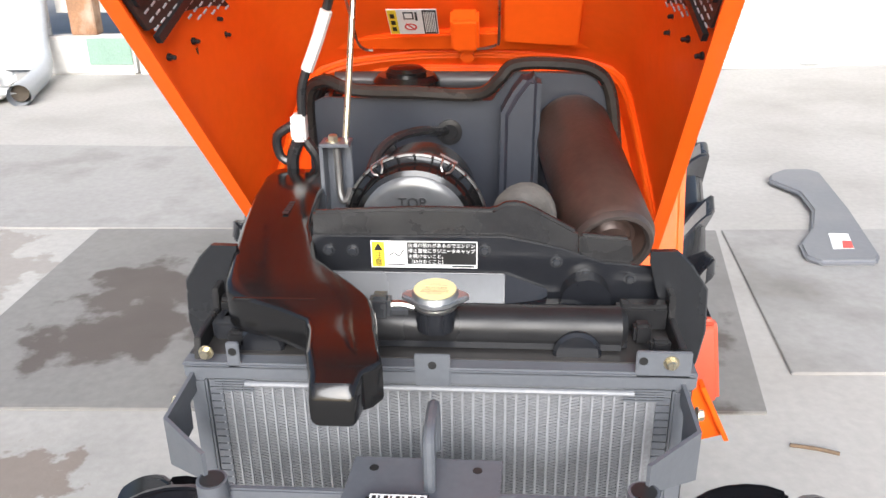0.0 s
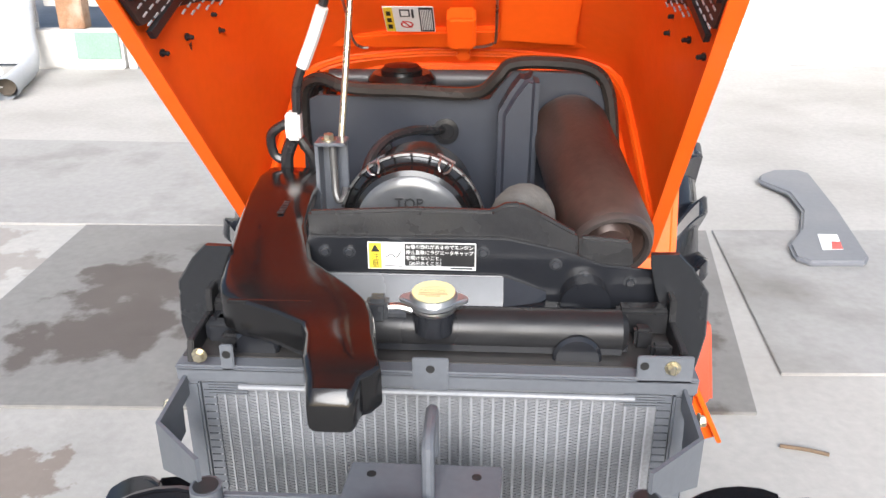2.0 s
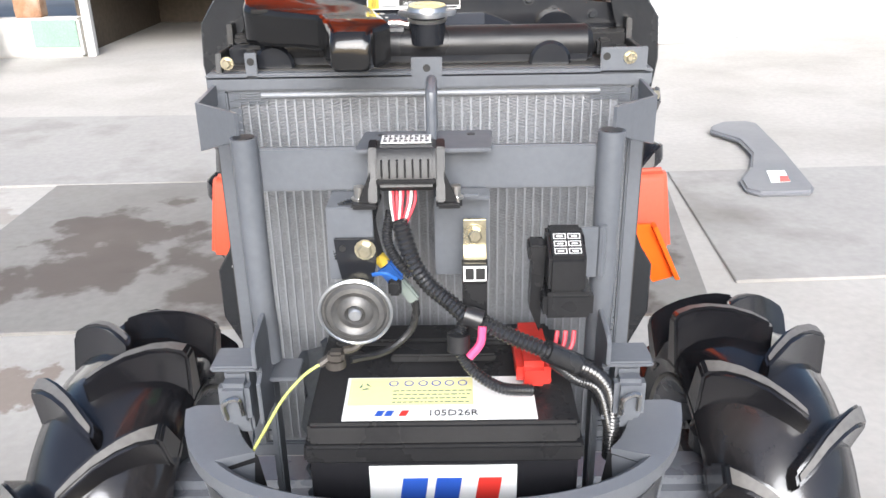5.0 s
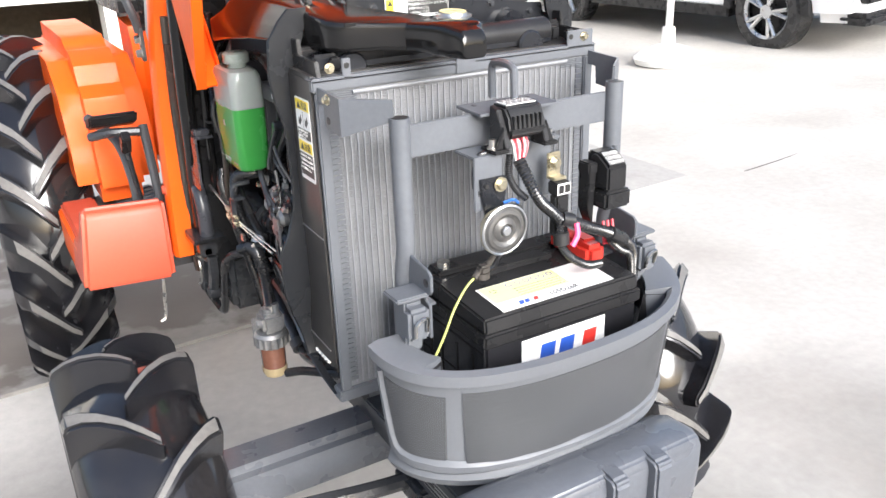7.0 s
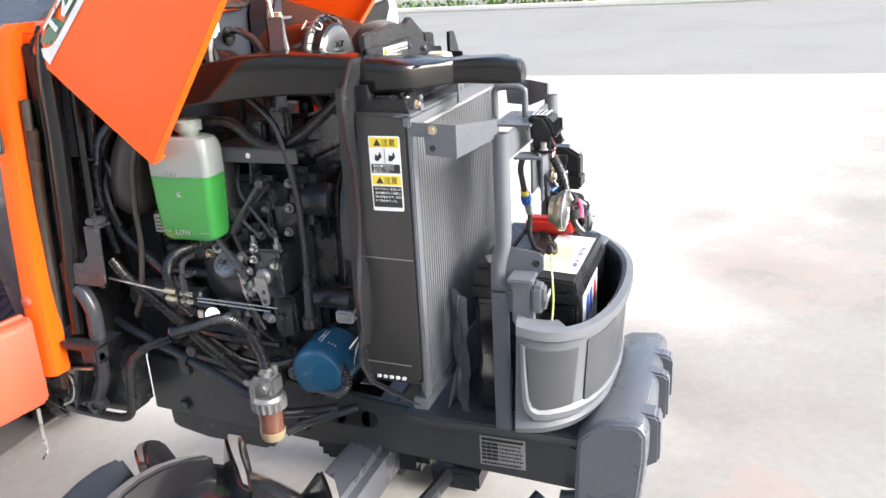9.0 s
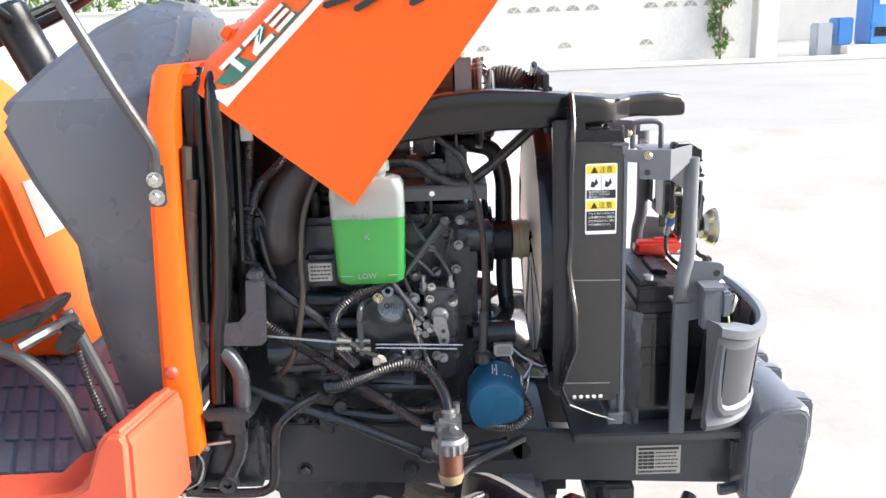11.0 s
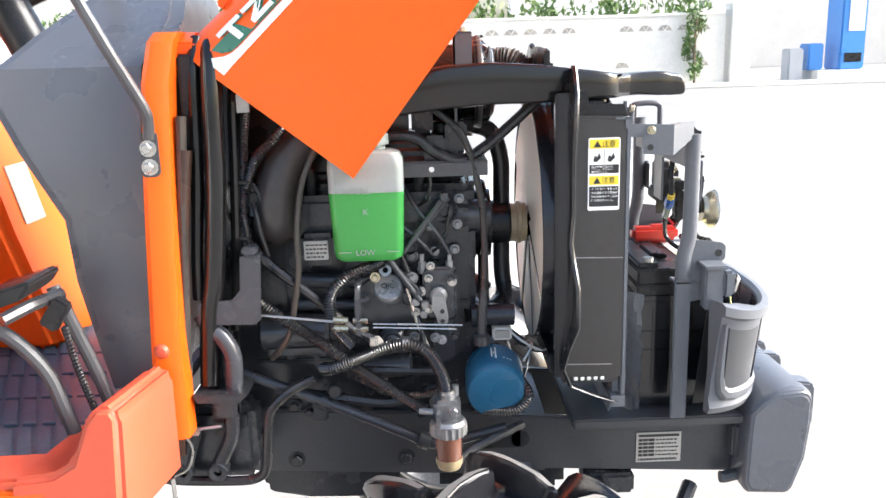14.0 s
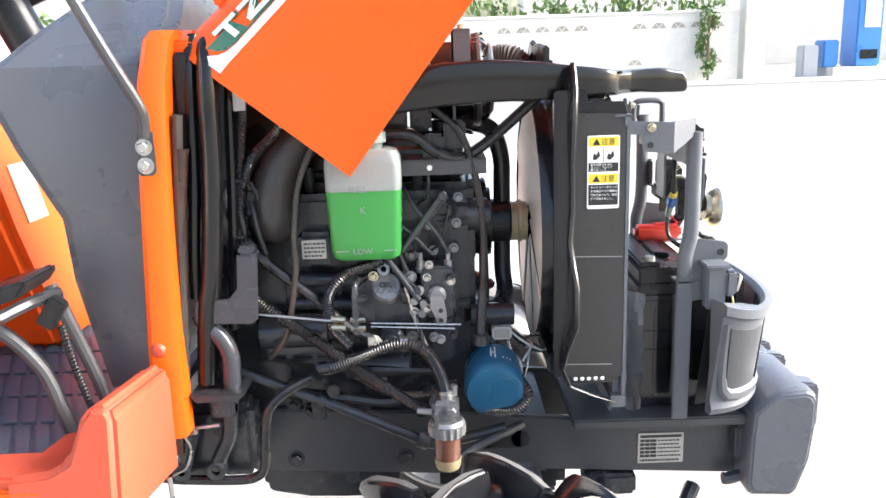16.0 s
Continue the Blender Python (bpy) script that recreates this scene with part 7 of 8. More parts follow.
part("sump_flange", b, CAST, eng)
for k in range(6):
    b = B()
    bolt(b, (-0.100, 0.39 + k * 0.046, 0.500), (0, 0, -1), 0.006, 0.007)
    part("sump_bolt", b, CAST, eng)
b = B()
cyl(b, (-0.055, 0.53, 0.426), (-0.055, 0.53, 0.408), 0.011, 6)
part("drain_plug", b, CAST, eng)
rnd = random.Random(21)
# intake side: manifold, injectors, pump
b = B()
box(b, -0.150, -0.105, 0.27, 0.56, 0.945, 1.005, 0.012)
for k in range(3):
    y = 0.32 + k * 0.09
    tube(b, [(-0.10, y, 0.99), (-0.125, y, 1.015), (-0.13, y, 1.05)], 0.010, 10)
parts("manifold", b, CAST, eng)
b = B()
prism(b, [(0.262, 0.800), (0.262, 0.878), (0.268, 0.884), (0.312, 0.884), (0.318, 0.878), (0.320, 0.806), (0.312, 0.796), (0.270, 0.794)], "x", -0.178, -0.10, 0.007, seg=3)
prism(b, [(0.322, 0.775), (0.320, 0.862), (0.332, 0.872), (0.412, 0.868), (0.432, 0.852), (0.436, 0.800), (0.420, 0.776)], "x", -0.160, -0.10, 0.012, seg=3)
prism(b, [(0.262, 0.712), (0.262, 0.790), (0.306, 0.788), (0.308, 0.716), (0.290, 0.700)], "x", -0.150, -0.10, 0.006, seg=3)
cyl(b, (-0.10, 0.374, 0.752), (-0.166, 0.374, 0.752), 0.025, 24, bev=0.006)
cyl(b, (-0.10, 0.374, 0.752), (-0.176, 0.374, 0.752), 0.015, 20, bev=0.004)
cyl(b, (-0.125, 0.53, 0.856), (-0.125, 0.43, 0.852), 0.014, 14, bev=0.004)
cyl(b, (-0.125, 0.54, 0.812), (-0.125, 0.43, 0.808), 0.011, 14, bev=0.003)
cyl(b, (-0.15, 0.60, 0.772), (-0.15, 0.48, 0.772), 0.030, 20, bev=0.006)
cyl(b, (-0.15, 0.482, 0.772), (-0.15, 0.445, 0.772), 0.020, 16, bev=0.004)
box(b, -0.150, -0.10, 0.47, 0.60, 0.725, 0.765, 0.010)
cyl(b, (-0.14, 0.34, 0.70), (-0.14, 0.46, 0.70), 0.022, 16, bev=0.005)
cyl(b, (-0.11, 0.345, 0.826), (-0.166, 0.345, 0.826), 0.009, 14, bev=0.002)
pump = parts("injection_pump", b, PUMP, eng)[0]
b = B()
lathe(b, (-0.165, 0.376, 0.845), (-0.75, 0, 0.6), [(0, -0.01), (0.024, -0.01), (0.025, 0.008), (0.022, 0.013), (0, 0.014)], 24)
oc = part("oil_cap", b, OILCAP, eng, "grey round oil filler cap")
words("oil_word", "OIL", 0.014, sheet_frame((-0.180, 0.388, 0.852), (0, -1, 0), (0.6, 0, 0.75)), CAST, eng, 0.0008)
k = 0
for y, z, r in ((0.27, 0.865, 0.007), (0.335, 0.868, 0.007), (0.268, 0.765, 0.006), (0.335, 0.765, 0.006), (0.345, 0.84, 0.006), (0.30, 0.762, 0.006)):
    b = B()
    bolt(b, (-0.178, y, z), (-1, 0, 0), r, 0.009)
    part("pump_bolt", b, CAST_LIGHT if k % 2 else CAST, eng)
    k += 1
for y in (0.272, 0.318):
    b = B()
    cyl(b, (-0.165, y, 0.872), (-0.165, y, 0.892), 0.007, 6)
    cyl(b, (-0.165, y, 0.892), (-0.165, y, 0.905), 0.004, 8)
    lathe(b, (-0.165, y, 0.878), (0, 0, 1), [(0.009, 0), (0.009, 0.003), (0.005, 0.003)], 10)
    part("delivery_valve", b, CAST_LIGHT, eng)
b = B()
lathe(b, (-0.178, 0.292, 0.838), (-1, 0, 0), [(0, 0), (0.014, 0), (0.015, 0.010), (0.010, 0.016), (0, 0.016)], 18)
prism(b, [(0.303, 0.842), (0.282, 0.840), (0.277, 0.806), (0.278, 0.794), (0.286, 0.788), (0.294, 0.791), (0.297, 0.804), (0.304, 0.820)], "x", -0.200, -0.196, 0.001)
lv = part("throttle_lever", b, CAST_LIGHT, eng, "bare metal throttle lever")
b = B()
for z in (0.815, 0.798):
    cyl(b, (-0.2006, 0.287, z), (-0.1995, 0.287, z), 0.004, 10)
part("lever_hole", b, LABEL_BLACK, lv)
b = B()
for y, z in ((0.315, 0.825), (0.318, 0.808), (0.33, 0.83)):
    box(b, -0.196, -0.182, y - 0.006, y + 0.006, z - 0.006, z + 0.006, 0.002)
parts("link_joint", b, CAST_LIGHT, eng)
for y, z, r, m in ((0.322, 0.846, 0.006, ZINC), (0.331, 0.810, 0.0055, ZINC), (0.311, 0.815, 0.006, ZINC), (0.289, 0.760, 0.006, OILCAP), (0.396, 0.873, 0.006, GOLD), (0.308, 0.868, 0.005, ZINC), (0.269, 0.861, 0.0055, ZINC), (0.304, 0.889, 0.005, ZINC)):
    b = B()
    bolt(b, (-0.184, y, z), (-1, 0, 0), r, 0.008)
    part("union_nut", b, m, eng)
b = B()
lathe(b, (-0.178, 0.379, 0.883), (-1, 0, 0.25), [(0.005, 0), (0.010, 0), (0.0105, 0.004), (0.010, 0.008), (0.005, 0.008), (0.005, 0)], 18)
part("banjo_ring", b, OILCAP, eng)
b = B()
tube(b, [(-0.19, 0.372, 0.905), (-0.192, 0.365, 0.895), (-0.192, 0.334, 0.849), (-0.192, 0.322, 0.832)], 0.0052, 10)
box(b, -0.197, -0.187, 0.319, 0.331, 0.841, 0.853, 0.002)
part("link_rod", b, PUMP, eng, "grey linkage rod")
b = B()
tube(b, [(-0.186, 0.344, 0.853), (-0.188, 0.336, 0.820), (-0.188, 0.330, 0.795), (-0.184, 0.316, 0.758), (-0.180, 0.308, 0.735)], 0.0028, 8)
part("link_rod", b, ZINC, eng, "thin bright linkage rod")
b = B()
tube(b, [(-0.182, 0.279, 1.002), (-0.184, 0.300, 0.976), (-0.184, 0.330, 0.937), (-0.182, 0.346, 0.915)], 0.0048, 10)
cyl(b, (-0.170, 0.278, 1.003), (-0.190, 0.278, 1.003), 0.008, 14, bev=0.002)
part("link_rod", b, PUMP, eng, "grey linkage rod")
b = B()
lathe(b, (-0.128, 0.278, 0.974), (-1, 0, 0), [(0, 0), (0.022, 0), (0.023, 0.012), (0.016, 0.020), (0.014, 0.030), (0.009, 0.031), (0.007, 0.026), (0, 0.026)], 24)
part("thermostat_boss", b, CAST, eng)
for y, z in ((0.305, 0.996), (0.252, 0.992), (0.256, 0.948), (0.303, 0.946), (0.262, 0.905), (0.296, 0.902)):
    b = B()
    bolt(b, (-0.136, y, z), (-1, 0, 0), 0.0058, 0.008)
    part("engine_bolt", b, CAST_LIGHT, eng)
for pts, r in ((((-0.20, 0.623, 1.046), (-0.206, 0.626, 1.01), (-0.205, 0.618, 0.979), (-0.20, 0.603, 0.95), (-0.19, 0.59, 0.93)), 0.0032),
               (((-0.15, 0.30, 0.905), (-0.165, 0.286, 0.92), (-0.17, 0.275, 0.95), (-0.165, 0.268, 0.985)), 0.0026),
               (((-0.16, 0.31, 1.06), (-0.17, 0.30, 1.03), (-0.168, 0.305, 1.00), (-0.15, 0.32, 0.985)), 0.003)):
    b = B()
    tube(b, pts, r, 8)
    part("thin_lead", b, RUBBER, eng, "thin black lead")
b = B()
prism(b, [(0.300, 0.735), (0.296, 0.758), (0.300, 0.760), (0.304, 0.738)], "x", -0.1508, -0.1498)
part("plate_slot", b, LABEL_BLACK, eng)
for pts in (((-0.17, 0.30, 0.905), (-0.178, 0.325, 0.935), (-0.17, 0.36, 0.965), (-0.14, 0.39, 1.0)), ((-0.17, 0.272, 0.905), (-0.182, 0.292, 0.945), (-0.175, 0.325, 0.985), (-0.14, 0.345, 1.02)), ((-0.185, 0.322, 0.846), (-0.192, 0.345, 0.872), (-0.19, 0.37, 0.895), (-0.18, 0.40, 0.905)), ((-0.184, 0.331, 0.81), (-0.192, 0.322, 0.78), (-0.188, 0.315, 0.74), (-0.17, 0.30, 0.71))):
    b = B()
    tube(b, pts, 0.0032, 8)
    part("injector_pipe", b, PUMP, eng, "thin steel fuel pipe")
for p0, p1, r in (((-0.206, 0.395, 0.765), (-0.202, 0.40, 0.762), 0.013), ((-0.2205, 0.355, 0.768), (-0.2205, 0.343, 0.767), 0.0128), ((-0.228, 0.284, 0.688), (-0.228, 0.283, 0.678), 0.013)):
    b = B()
    cyl(b, p0, p1, r, 16)
    part("hose_clamp", b, ZINC, tractor, "bright steel hose clamp")
# scattered bolts and bosses over the block
for i in range(34):
    y, z = rnd.uniform(0.24, 0.62), rnd.choice((0.61, 0.655, 0.72, 0.90, 0.93, 0.985)) + rnd.uniform(-0.012, 0.012)
    b = B()
    bolt(b, (-0.114, y, z), (-1, 0, 0), rnd.uniform(0.006, 0.010), 0.009)
    part("engine_bolt", b, CAST if rnd.random() < 0.75 else CAST_LIGHT, eng)
b = B()
box(b, -0.175, -0.168, 0.472, 0.512, 0.903, 0.935, 0.001)
el = part("engine_label", b, LABEL_GREY, eng, "small grey printed label")
b = B()
for r in range(4):
    yy = 0.508
    while yy > 0.478:
        w = rnd.uniform(0.002, 0.006)
        box(b, -0.1757, -0.1751, yy - w, yy, 0.907 + r * 0.0068, 0.9098 + r * 0.0068)
        yy -= w + 0.0015
part("label_print", b, LABEL_BLACK, el)
b = B()
box(b, -0.168, -0.10, 0.46, 0.52, 0.89, 0.945, 0.008)
part("breather_box", b, CAST, eng)

# front of the engine: pulley, fan, belt, hoses
b = B()
lathe(b, (0.0, 0.222, 0.922), (0, -1, 0), [(0, 0), (0.060, 0), (0.062, 0.010), (0.052, 0.017), (0.062, 0.024), (0.062, 0.030), (0.040, 0.032), (0.040, 0.064), (0.037, 0.068), (0, 0.068)], 32)
pul = part("fan_pulley", b, BLACK, tractor)
b = B()
lathe(b, (0.0, 0.155, 0.920), (0, -1, 0), [(0, 0), (0.036, 0), (0.036, 0.012), (0.039, 0.013), (0.039, 0.020), (0.036, 0.021), (0.036, 0.030), (0, 0.030)], 24)
part("fan_spacer", b, FOOT, pul, "dull brass fan spacer")
for k in range(8):
    b = B()
    rows = []
    for r, wide, deep in ((0.034, 0.70, 0.004), (0.08, 0.79, 0.004), (0.14, 0.80, 0.004), (0.200, 0.80, 0.004), (0.209, 0.79, 0.004)):
        row = []
        for f in (-0.5, -0.25, 0.0, 0.25, 0.5):
            a = 2 * math.pi * k / 8 + 0.1 + f * wide
            row.append(Vector((r * math.cos(a), 0.119 - f * deep, 0.918 + r * math.sin(a))))
        o = Vector((0, 0.0013, 0))
        rows.append([p - o for p in row] + [p + o for p in reversed(row)])
    loft(b, rows)
    part("fan_blade", b, FAN_WHITE, pul, "off-white plastic fan blade")
b = B()
pts = []
for k in range(40):
    a = 2 * math.pi * k / 40
    pts.append(Vector((0.062 * math.cos(a), 0.205, 0.935 + 0.062 * math.sin(a))) if math.sin(a) > 0 else Vector((0.075 * math.cos(a), 0.205, 0.70 + 0.075 * math.sin(a))))
pts.append(pts[0])
tube(b, pts, 0.006, 6, 1)
part("fan_belt", b, RUBBER, tractor, "black fan belt")
b = B()
lathe(b, (0.0, 0.222, 0.70), (0, -1, 0), [(0, 0), (0.072, 0), (0.072, 0.006), (0.062, 0.014), (0.072, 0.022), (0.072, 0.03), (0, 0.032)], 32)
part("crank_pulley", b, BLACK, tractor)
b = B()
box(b, -0.075, 0.08, 0.222, 0.245, 0.86, 1.02, 0.010)
cyl(b, (-0.105, 0.27, 0.955), (-0.085, 0.20, 0.95), 0.03, 16, bev=0.005)
box(b, -0.125, -0.07, 0.225, 0.30, 0.90, 0.985, 0.012)
lathe(b, (-0.128, 0.272, 0.955), (-1, 0, 0), [(0.006, 0), (0.014, 0), (0.014, 0.008), (0.006, 0.008), (0.006, 0)], 16)
cyl(b, (-0.12, 0.235, 0.78), (-0.12, 0.16, 0.78), 0.02, 14)
parts("water_pump", b, CAST, eng)
b = B()
tube(b, [(0.02, 0.262, 1.128), (-0.02, 0.228, 1.108), (-0.005, 0.188, 1.09), (0.0, 0.170, 1.04), (0.0, 0.169, 0.98), (0.0, 0.170, 0.84), (-0.02, 0.168, 0.79), (-0.06, 0.190, 0.775), (-0.10, 0.25, 0.775)], 0.0155, 14)
part("coolant_hose", b, RUBBER, tractor, "thick black coolant hose")
b = B()
tube(b, [(-0.165, 0.335, 1.175), (-0.17, 0.287, 1.141), (-0.172, 0.243, 1.095), (-0.174, 0.219, 1.003), (-0.174, 0.213, 0.917), (-0.172, 0.216, 0.84), (-0.17, 0.221, 0.76)], 0.0058, 10)
part("control_cable", b, RUBBER, tractor, "black sheathed control cable")
b = B()
cyl(b, (-0.172, 0.216, 0.842), (-0.171, 0.221, 0.765), 0.008, 12)
lathe(b, (-0.171, 0.221, 0.765), (0, 0, -1), [(0.008, 0), (0.014, 0.004), (0.014, 0.02), (0.006, 0.024), (0, 0.024)], 12)
part("cable_end", b, CAST, tractor)
b = B()
tube(b, [(-0.172, 0.40, 1.10), (-0.172, 0.374, 1.103), (-0.172, 0.324, 1.100), (-0.172, 0.289, 1.074), (-0.165, 0.25, 1.06), (-0.15, 0.20, 1.085), (-0.14, 0.11, 1.16)], 0.009, 10)
part("overflow_hose", b, RUBBER, tractor, "black rubber overflow hose")
b = B()
box(b, -0.178, -0.174, 0.206, 0.37, 1.036, 1.060, 0.001)
box(b, -0.178, -0.10, 0.206, 0.37, 1.057, 1.061, 0.001)
box(b, -0.176, -0.14, 0.35, 0.36, 0.95, 1.04, 0.002)
cb = part("cable_bracket", b, GREY_DARK, tractor)
# Disc painted white for the bright background behind the hole
b = B()
cyl(b, (-0.1786, 0.297, 1.048), (-0.178, 0.297, 1.048), 0.0045, 12)
part("bracket_hole", b, LABEL_WHITE, cb)
for y, x, z in ((0.255, -0.135, 1.10), (0.35, -0.12, 1.12), (0.31, -0.10, 1.13), (0.29, -0.15, 1.08)):
    b = B()
    box(b, x - 0.012, x + 0.012, y - 0.018, y + 0.018, z - 0.03, z + 0.02, 0.005)
    part("engine_fitting", b, CAST, eng)
b = B()
cyl(b, (-0.175, 0.349, 0.912), (-0.165, 0.272, 1.000), 0.006, 8)
part("dipstick_tube", b, CAST, tractor)
b = B()
tube(b, [(-0.17, 0.395, 1.04), (-0.17, 0.375, 1.0), (-0.17, 0.36, 0.93), (-0.172, 0.335, 0.86), (-0.185, 0.325, 0.83)], 0.004, 8)
part("fuel_line", b, CAST, tractor)
b = B()
way = spline([(-0.10, 0.44, 1.15), (-0.14, 0.485, 1.115), (-0.155, 0.530, 1.068), (-0.160, 0.552, 1.015), (-0.158, 0.556, 0.972), (-0.150, 0.556, 0.945), (-0.145, 0.556, 0.936)], 6)
wide = spline([(0.032, 0, 0), (0.033, 0, 0), (0.034, 0, 0), (0.038, 0, 0), (0.041, 0, 0), (0.030, 0, 0), (0.008, 0, 0)], 6)
rings = []
for k, p in enumerate(way):
    d = (way[min(k + 1, len(way) - 1)] - way[max(k - 1, 0)]).normalized()
    e = Vector((1, 0, 0))
    e = (e - d * e.dot(d)).normalized()
    g2 = d.cross(e)
    rings.append([p + (e * math.cos(q * math.pi / 10) + g2 * math.sin(q * math.pi / 10)) * wide[k].x for q in range(20)])
loft(b, rings)
part("intake_elbow", b, ELBOW, tractor, "sooty brown bulbous intake elbow")
b = B()
tube(b, [(-0.2, 0.47, 1.10), (-0.21, 0.484, 1.079), (-0.212, 0.505, 1.026), (-0.212, 0.516, 0.95), (-0.212, 0.518, 0.888), (-0.212, 0.538, 0.793), (-0.205, 0.560, 0.757), (-0.19, 0.575, 0.74)], 0.0052, 10)
part("drain_hose", b, SOOT, tractor, "thin grey-brown drain hose")
# corrugated looms
def loom(pts, r, label="black corrugated loom"):
    b = B()
    tube(b, pts, r, 10, 8, ribs=min(0.0046, r * 0.55))
    part("corrugated_loom", b, CORRUGATED, tractor, label)


loom([(-0.14, 0.36, 0.905), (-0.19, 0.392, 0.897), (-0.212, 0.438, 0.884), (-0.214, 0.468, 0.85), (-0.212, 0.464, 0.80), (-0.20, 0.44, 0.76)], 0.0105)
loom([(-0.20, 0.60, 0.85), (-0.212, 0.563, 0.826), (-0.214, 0.501, 0.782), (-0.216, 0.412, 0.712), (-0.22, 0.345, 0.665), (-0.222, 0.318, 0.651)], 0.0105)
loom([(-0.20, 0.49, 0.722), (-0.216, 0.470, 0.728), (-0.222, 0.429, 0.744), (-0.224, 0.362, 0.767), (-0.226, 0.318, 0.757), (-0.228, 0.292, 0.716), (-0.228, 0.283, 0.672)], 0.0115)
loom([(-0.16, 0.44, 0.69), (-0.165, 0.38, 0.66), (-0.165, 0.32, 0.655), (-0.16, 0.26, 0.67)], 0.009)
loom([(-0.17, 0.58, 1.08), (-0.18, 0.595, 1.04), (-0.18, 0.60, 0.98), (-0.175, 0.605, 0.90)], 0.009)
loom([(-0.18, 0.52, 1.13), (-0.19, 0.56, 1.09), (-0.185, 0.59, 1.05), (-0.175, 0.60, 1.02)], 0.0075)
loom([(-0.19, 0.16, 0.69), (-0.20, 0.145, 0.66), (-0.20, 0.17, 0.635), (-0.19, 0.22, 0.63)], 0.010)
loom([(-0.19, 0.585, 1.16), (-0.196, 0.592, 1.10), (-0.196, 0.598, 1.04), (-0.196, 0.602, 0.98), (-0.19, 0.604, 0.92), (-0.18, 0.60, 0.86)], 0.0095)
loom([(-0.185, 0.50, 1.16), (-0.198, 0.54, 1.11), (-0.20, 0.575, 1.075), (-0.198, 0.594, 1.03)], 0.0085)
b = B()
lathe(b, (-0.15, 0.585, 1.005), (-1, 0, 0.1), [(0, 0.0), (0.030, 0.0), (0.032, 0.006), (0.032, 0.030), (0.026, 0.036), (0.014, 0.034), (0.012, 0.040), (0, 0.040)], 28)
part("starter_cap", b, BLACK_GLOSS, tractor, "round glossy black end cap")
b = B()
tube(b, [(-0.192, 0.585, 1.005), (-0.205, 0.578, 0.985), (-0.206, 0.572, 0.95), (-0.20, 0.565, 0.92)], 0.0042, 8)
part("starter_lead", b, RUBBER, tractor, "black lead from the end cap")
for p in ((-0.206, 0.603, 0.955), (-0.205, 0.598, 1.045), (-0.214, 0.50, 0.785)):
    b = B()
    lathe(b, p, (0, 0.1, -1), [(0.0105, 0), (0.0118, 0.001), (0.0118, 0.004), (0.0105, 0.005)], 14)
    part("cable_tie", b, BLACK, tractor)
b = B()
tube(b, [(-0.18, 0.60, 0.94), (-0.2, 0.56, 0.90), (-0.2, 0.50, 0.85), (-0.195, 0.44, 0.79), (-0.19, 0.40, 0.765)], 0.008, 8)
tube(b, [(-0.19, 0.62, 1.05), (-0.2, 0.60, 0.98), (-0.2, 0.595, 0.93)], 0.005, 8)
tube(b, [(-0.18, 0.60, 1.04), (-0.19, 0.58, 1.03), (-0.19, 0.572, 1.0), (-0.185, 0.58, 0.95)], 0.004, 8)
tube(b, [(-0.15, 0.56, 0.66), (-0.16, 0.46, 0.65), (-0.16, 0.38, 0.64), (-0.15, 0.30, 0.66)], 0.010, 8)
tube(b, [(-0.15, 0.50, 0.70), (-0.16, 0.40, 0.70), (-0.15, 0.30, 0.69)], 0.008, 8)
parts("engine_hose", b, RUBBER, tractor)
# control cable with brass adjusters
b = B()
cyl(b, (-0.232, 0.585, 0.830), (-0.232, 0.462, 0.814), 0.0022, 8)
cyl(b, (-0.232, 0.40, 0.808), (-0.215, 0.255, 0.795), 0.0018, 8)
cyl(b, (-0.232, 0.40, 0.802), (-0.220, 0.265, 0.790), 0.0018, 8)
parts("throttle_wire", b, ZINC, tractor)
for z in (0.818, 0.804):
    b = B()
    cyl(b, (-0.234, 0.463, z), (-0.234, 0.440, z - 0.002), 0.0055, 8)
    cyl(b, (-0.234, 0.432, z - 0.003), (-0.234, 0.408, z - 0.004), 0.0045, 6)
    part("brass_adjuster", b, GOLD, tractor, "brass cable adjuster")
b = B()
box(b, -0.238, -0.229, 0.418, 0.428, 0.79, 0.850, 0.002)
box(b, -0.238, -0.215, 0.405, 0.428, 0.846, 0.852, 0.002)
tube(b, [(-0.232, 0.424, 0.85), (-0.228, 0.422, 0.87), (-0.20, 0.42, 0.875)], 0.005, 8)
parts("adjuster_bracket", b, PUMP, tractor)
b = B()
box(b, -0.232, -0.226, 0.394, 0.406, 0.770, 0.784, 0.001)
part("hose_clip", b, ZINC, tractor, "small bright hose clip")
# long steel pipe, brackets
b = B()
tube(b, [(-0.16, 0.66, 0.72), (-0.17, 0.628, 0.705), (-0.17, 0.496, 0.649), (-0.17, 0.362, 0.586), (-0.17, 0.31, 0.562), (-0.172, 0.25, 0.572), (-0.172, 0.18, 0.59)], 0.0095, 12, 4)
pp = part("steel_pipe", b, PUMP, tractor, "dark steel pipe along the engine")
b = B()
lathe(b, (-0.17, 0.502, 0.652), (0, -0.92, -0.39), [(0.0095, 0), (0.016, 0), (0.016, 0.012), (0.0095, 0.012)], 14)
box(b, -0.176, -0.165, 0.490, 0.515, 0.615, 0.650, 0.003)
cyl(b, (-0.166, 0.475, 0.672), (-0.184, 0.475, 0.672), 0.012, 14, bev=0.002)
lathe(b, (-0.172, 0.335, 0.574), (0, -0.92, -0.39), [(0.0095, 0), (0.015, 0), (0.015, 0.02), (0.0095, 0.02)], 14)
parts("pipe_clamp", b, CAST, pp)

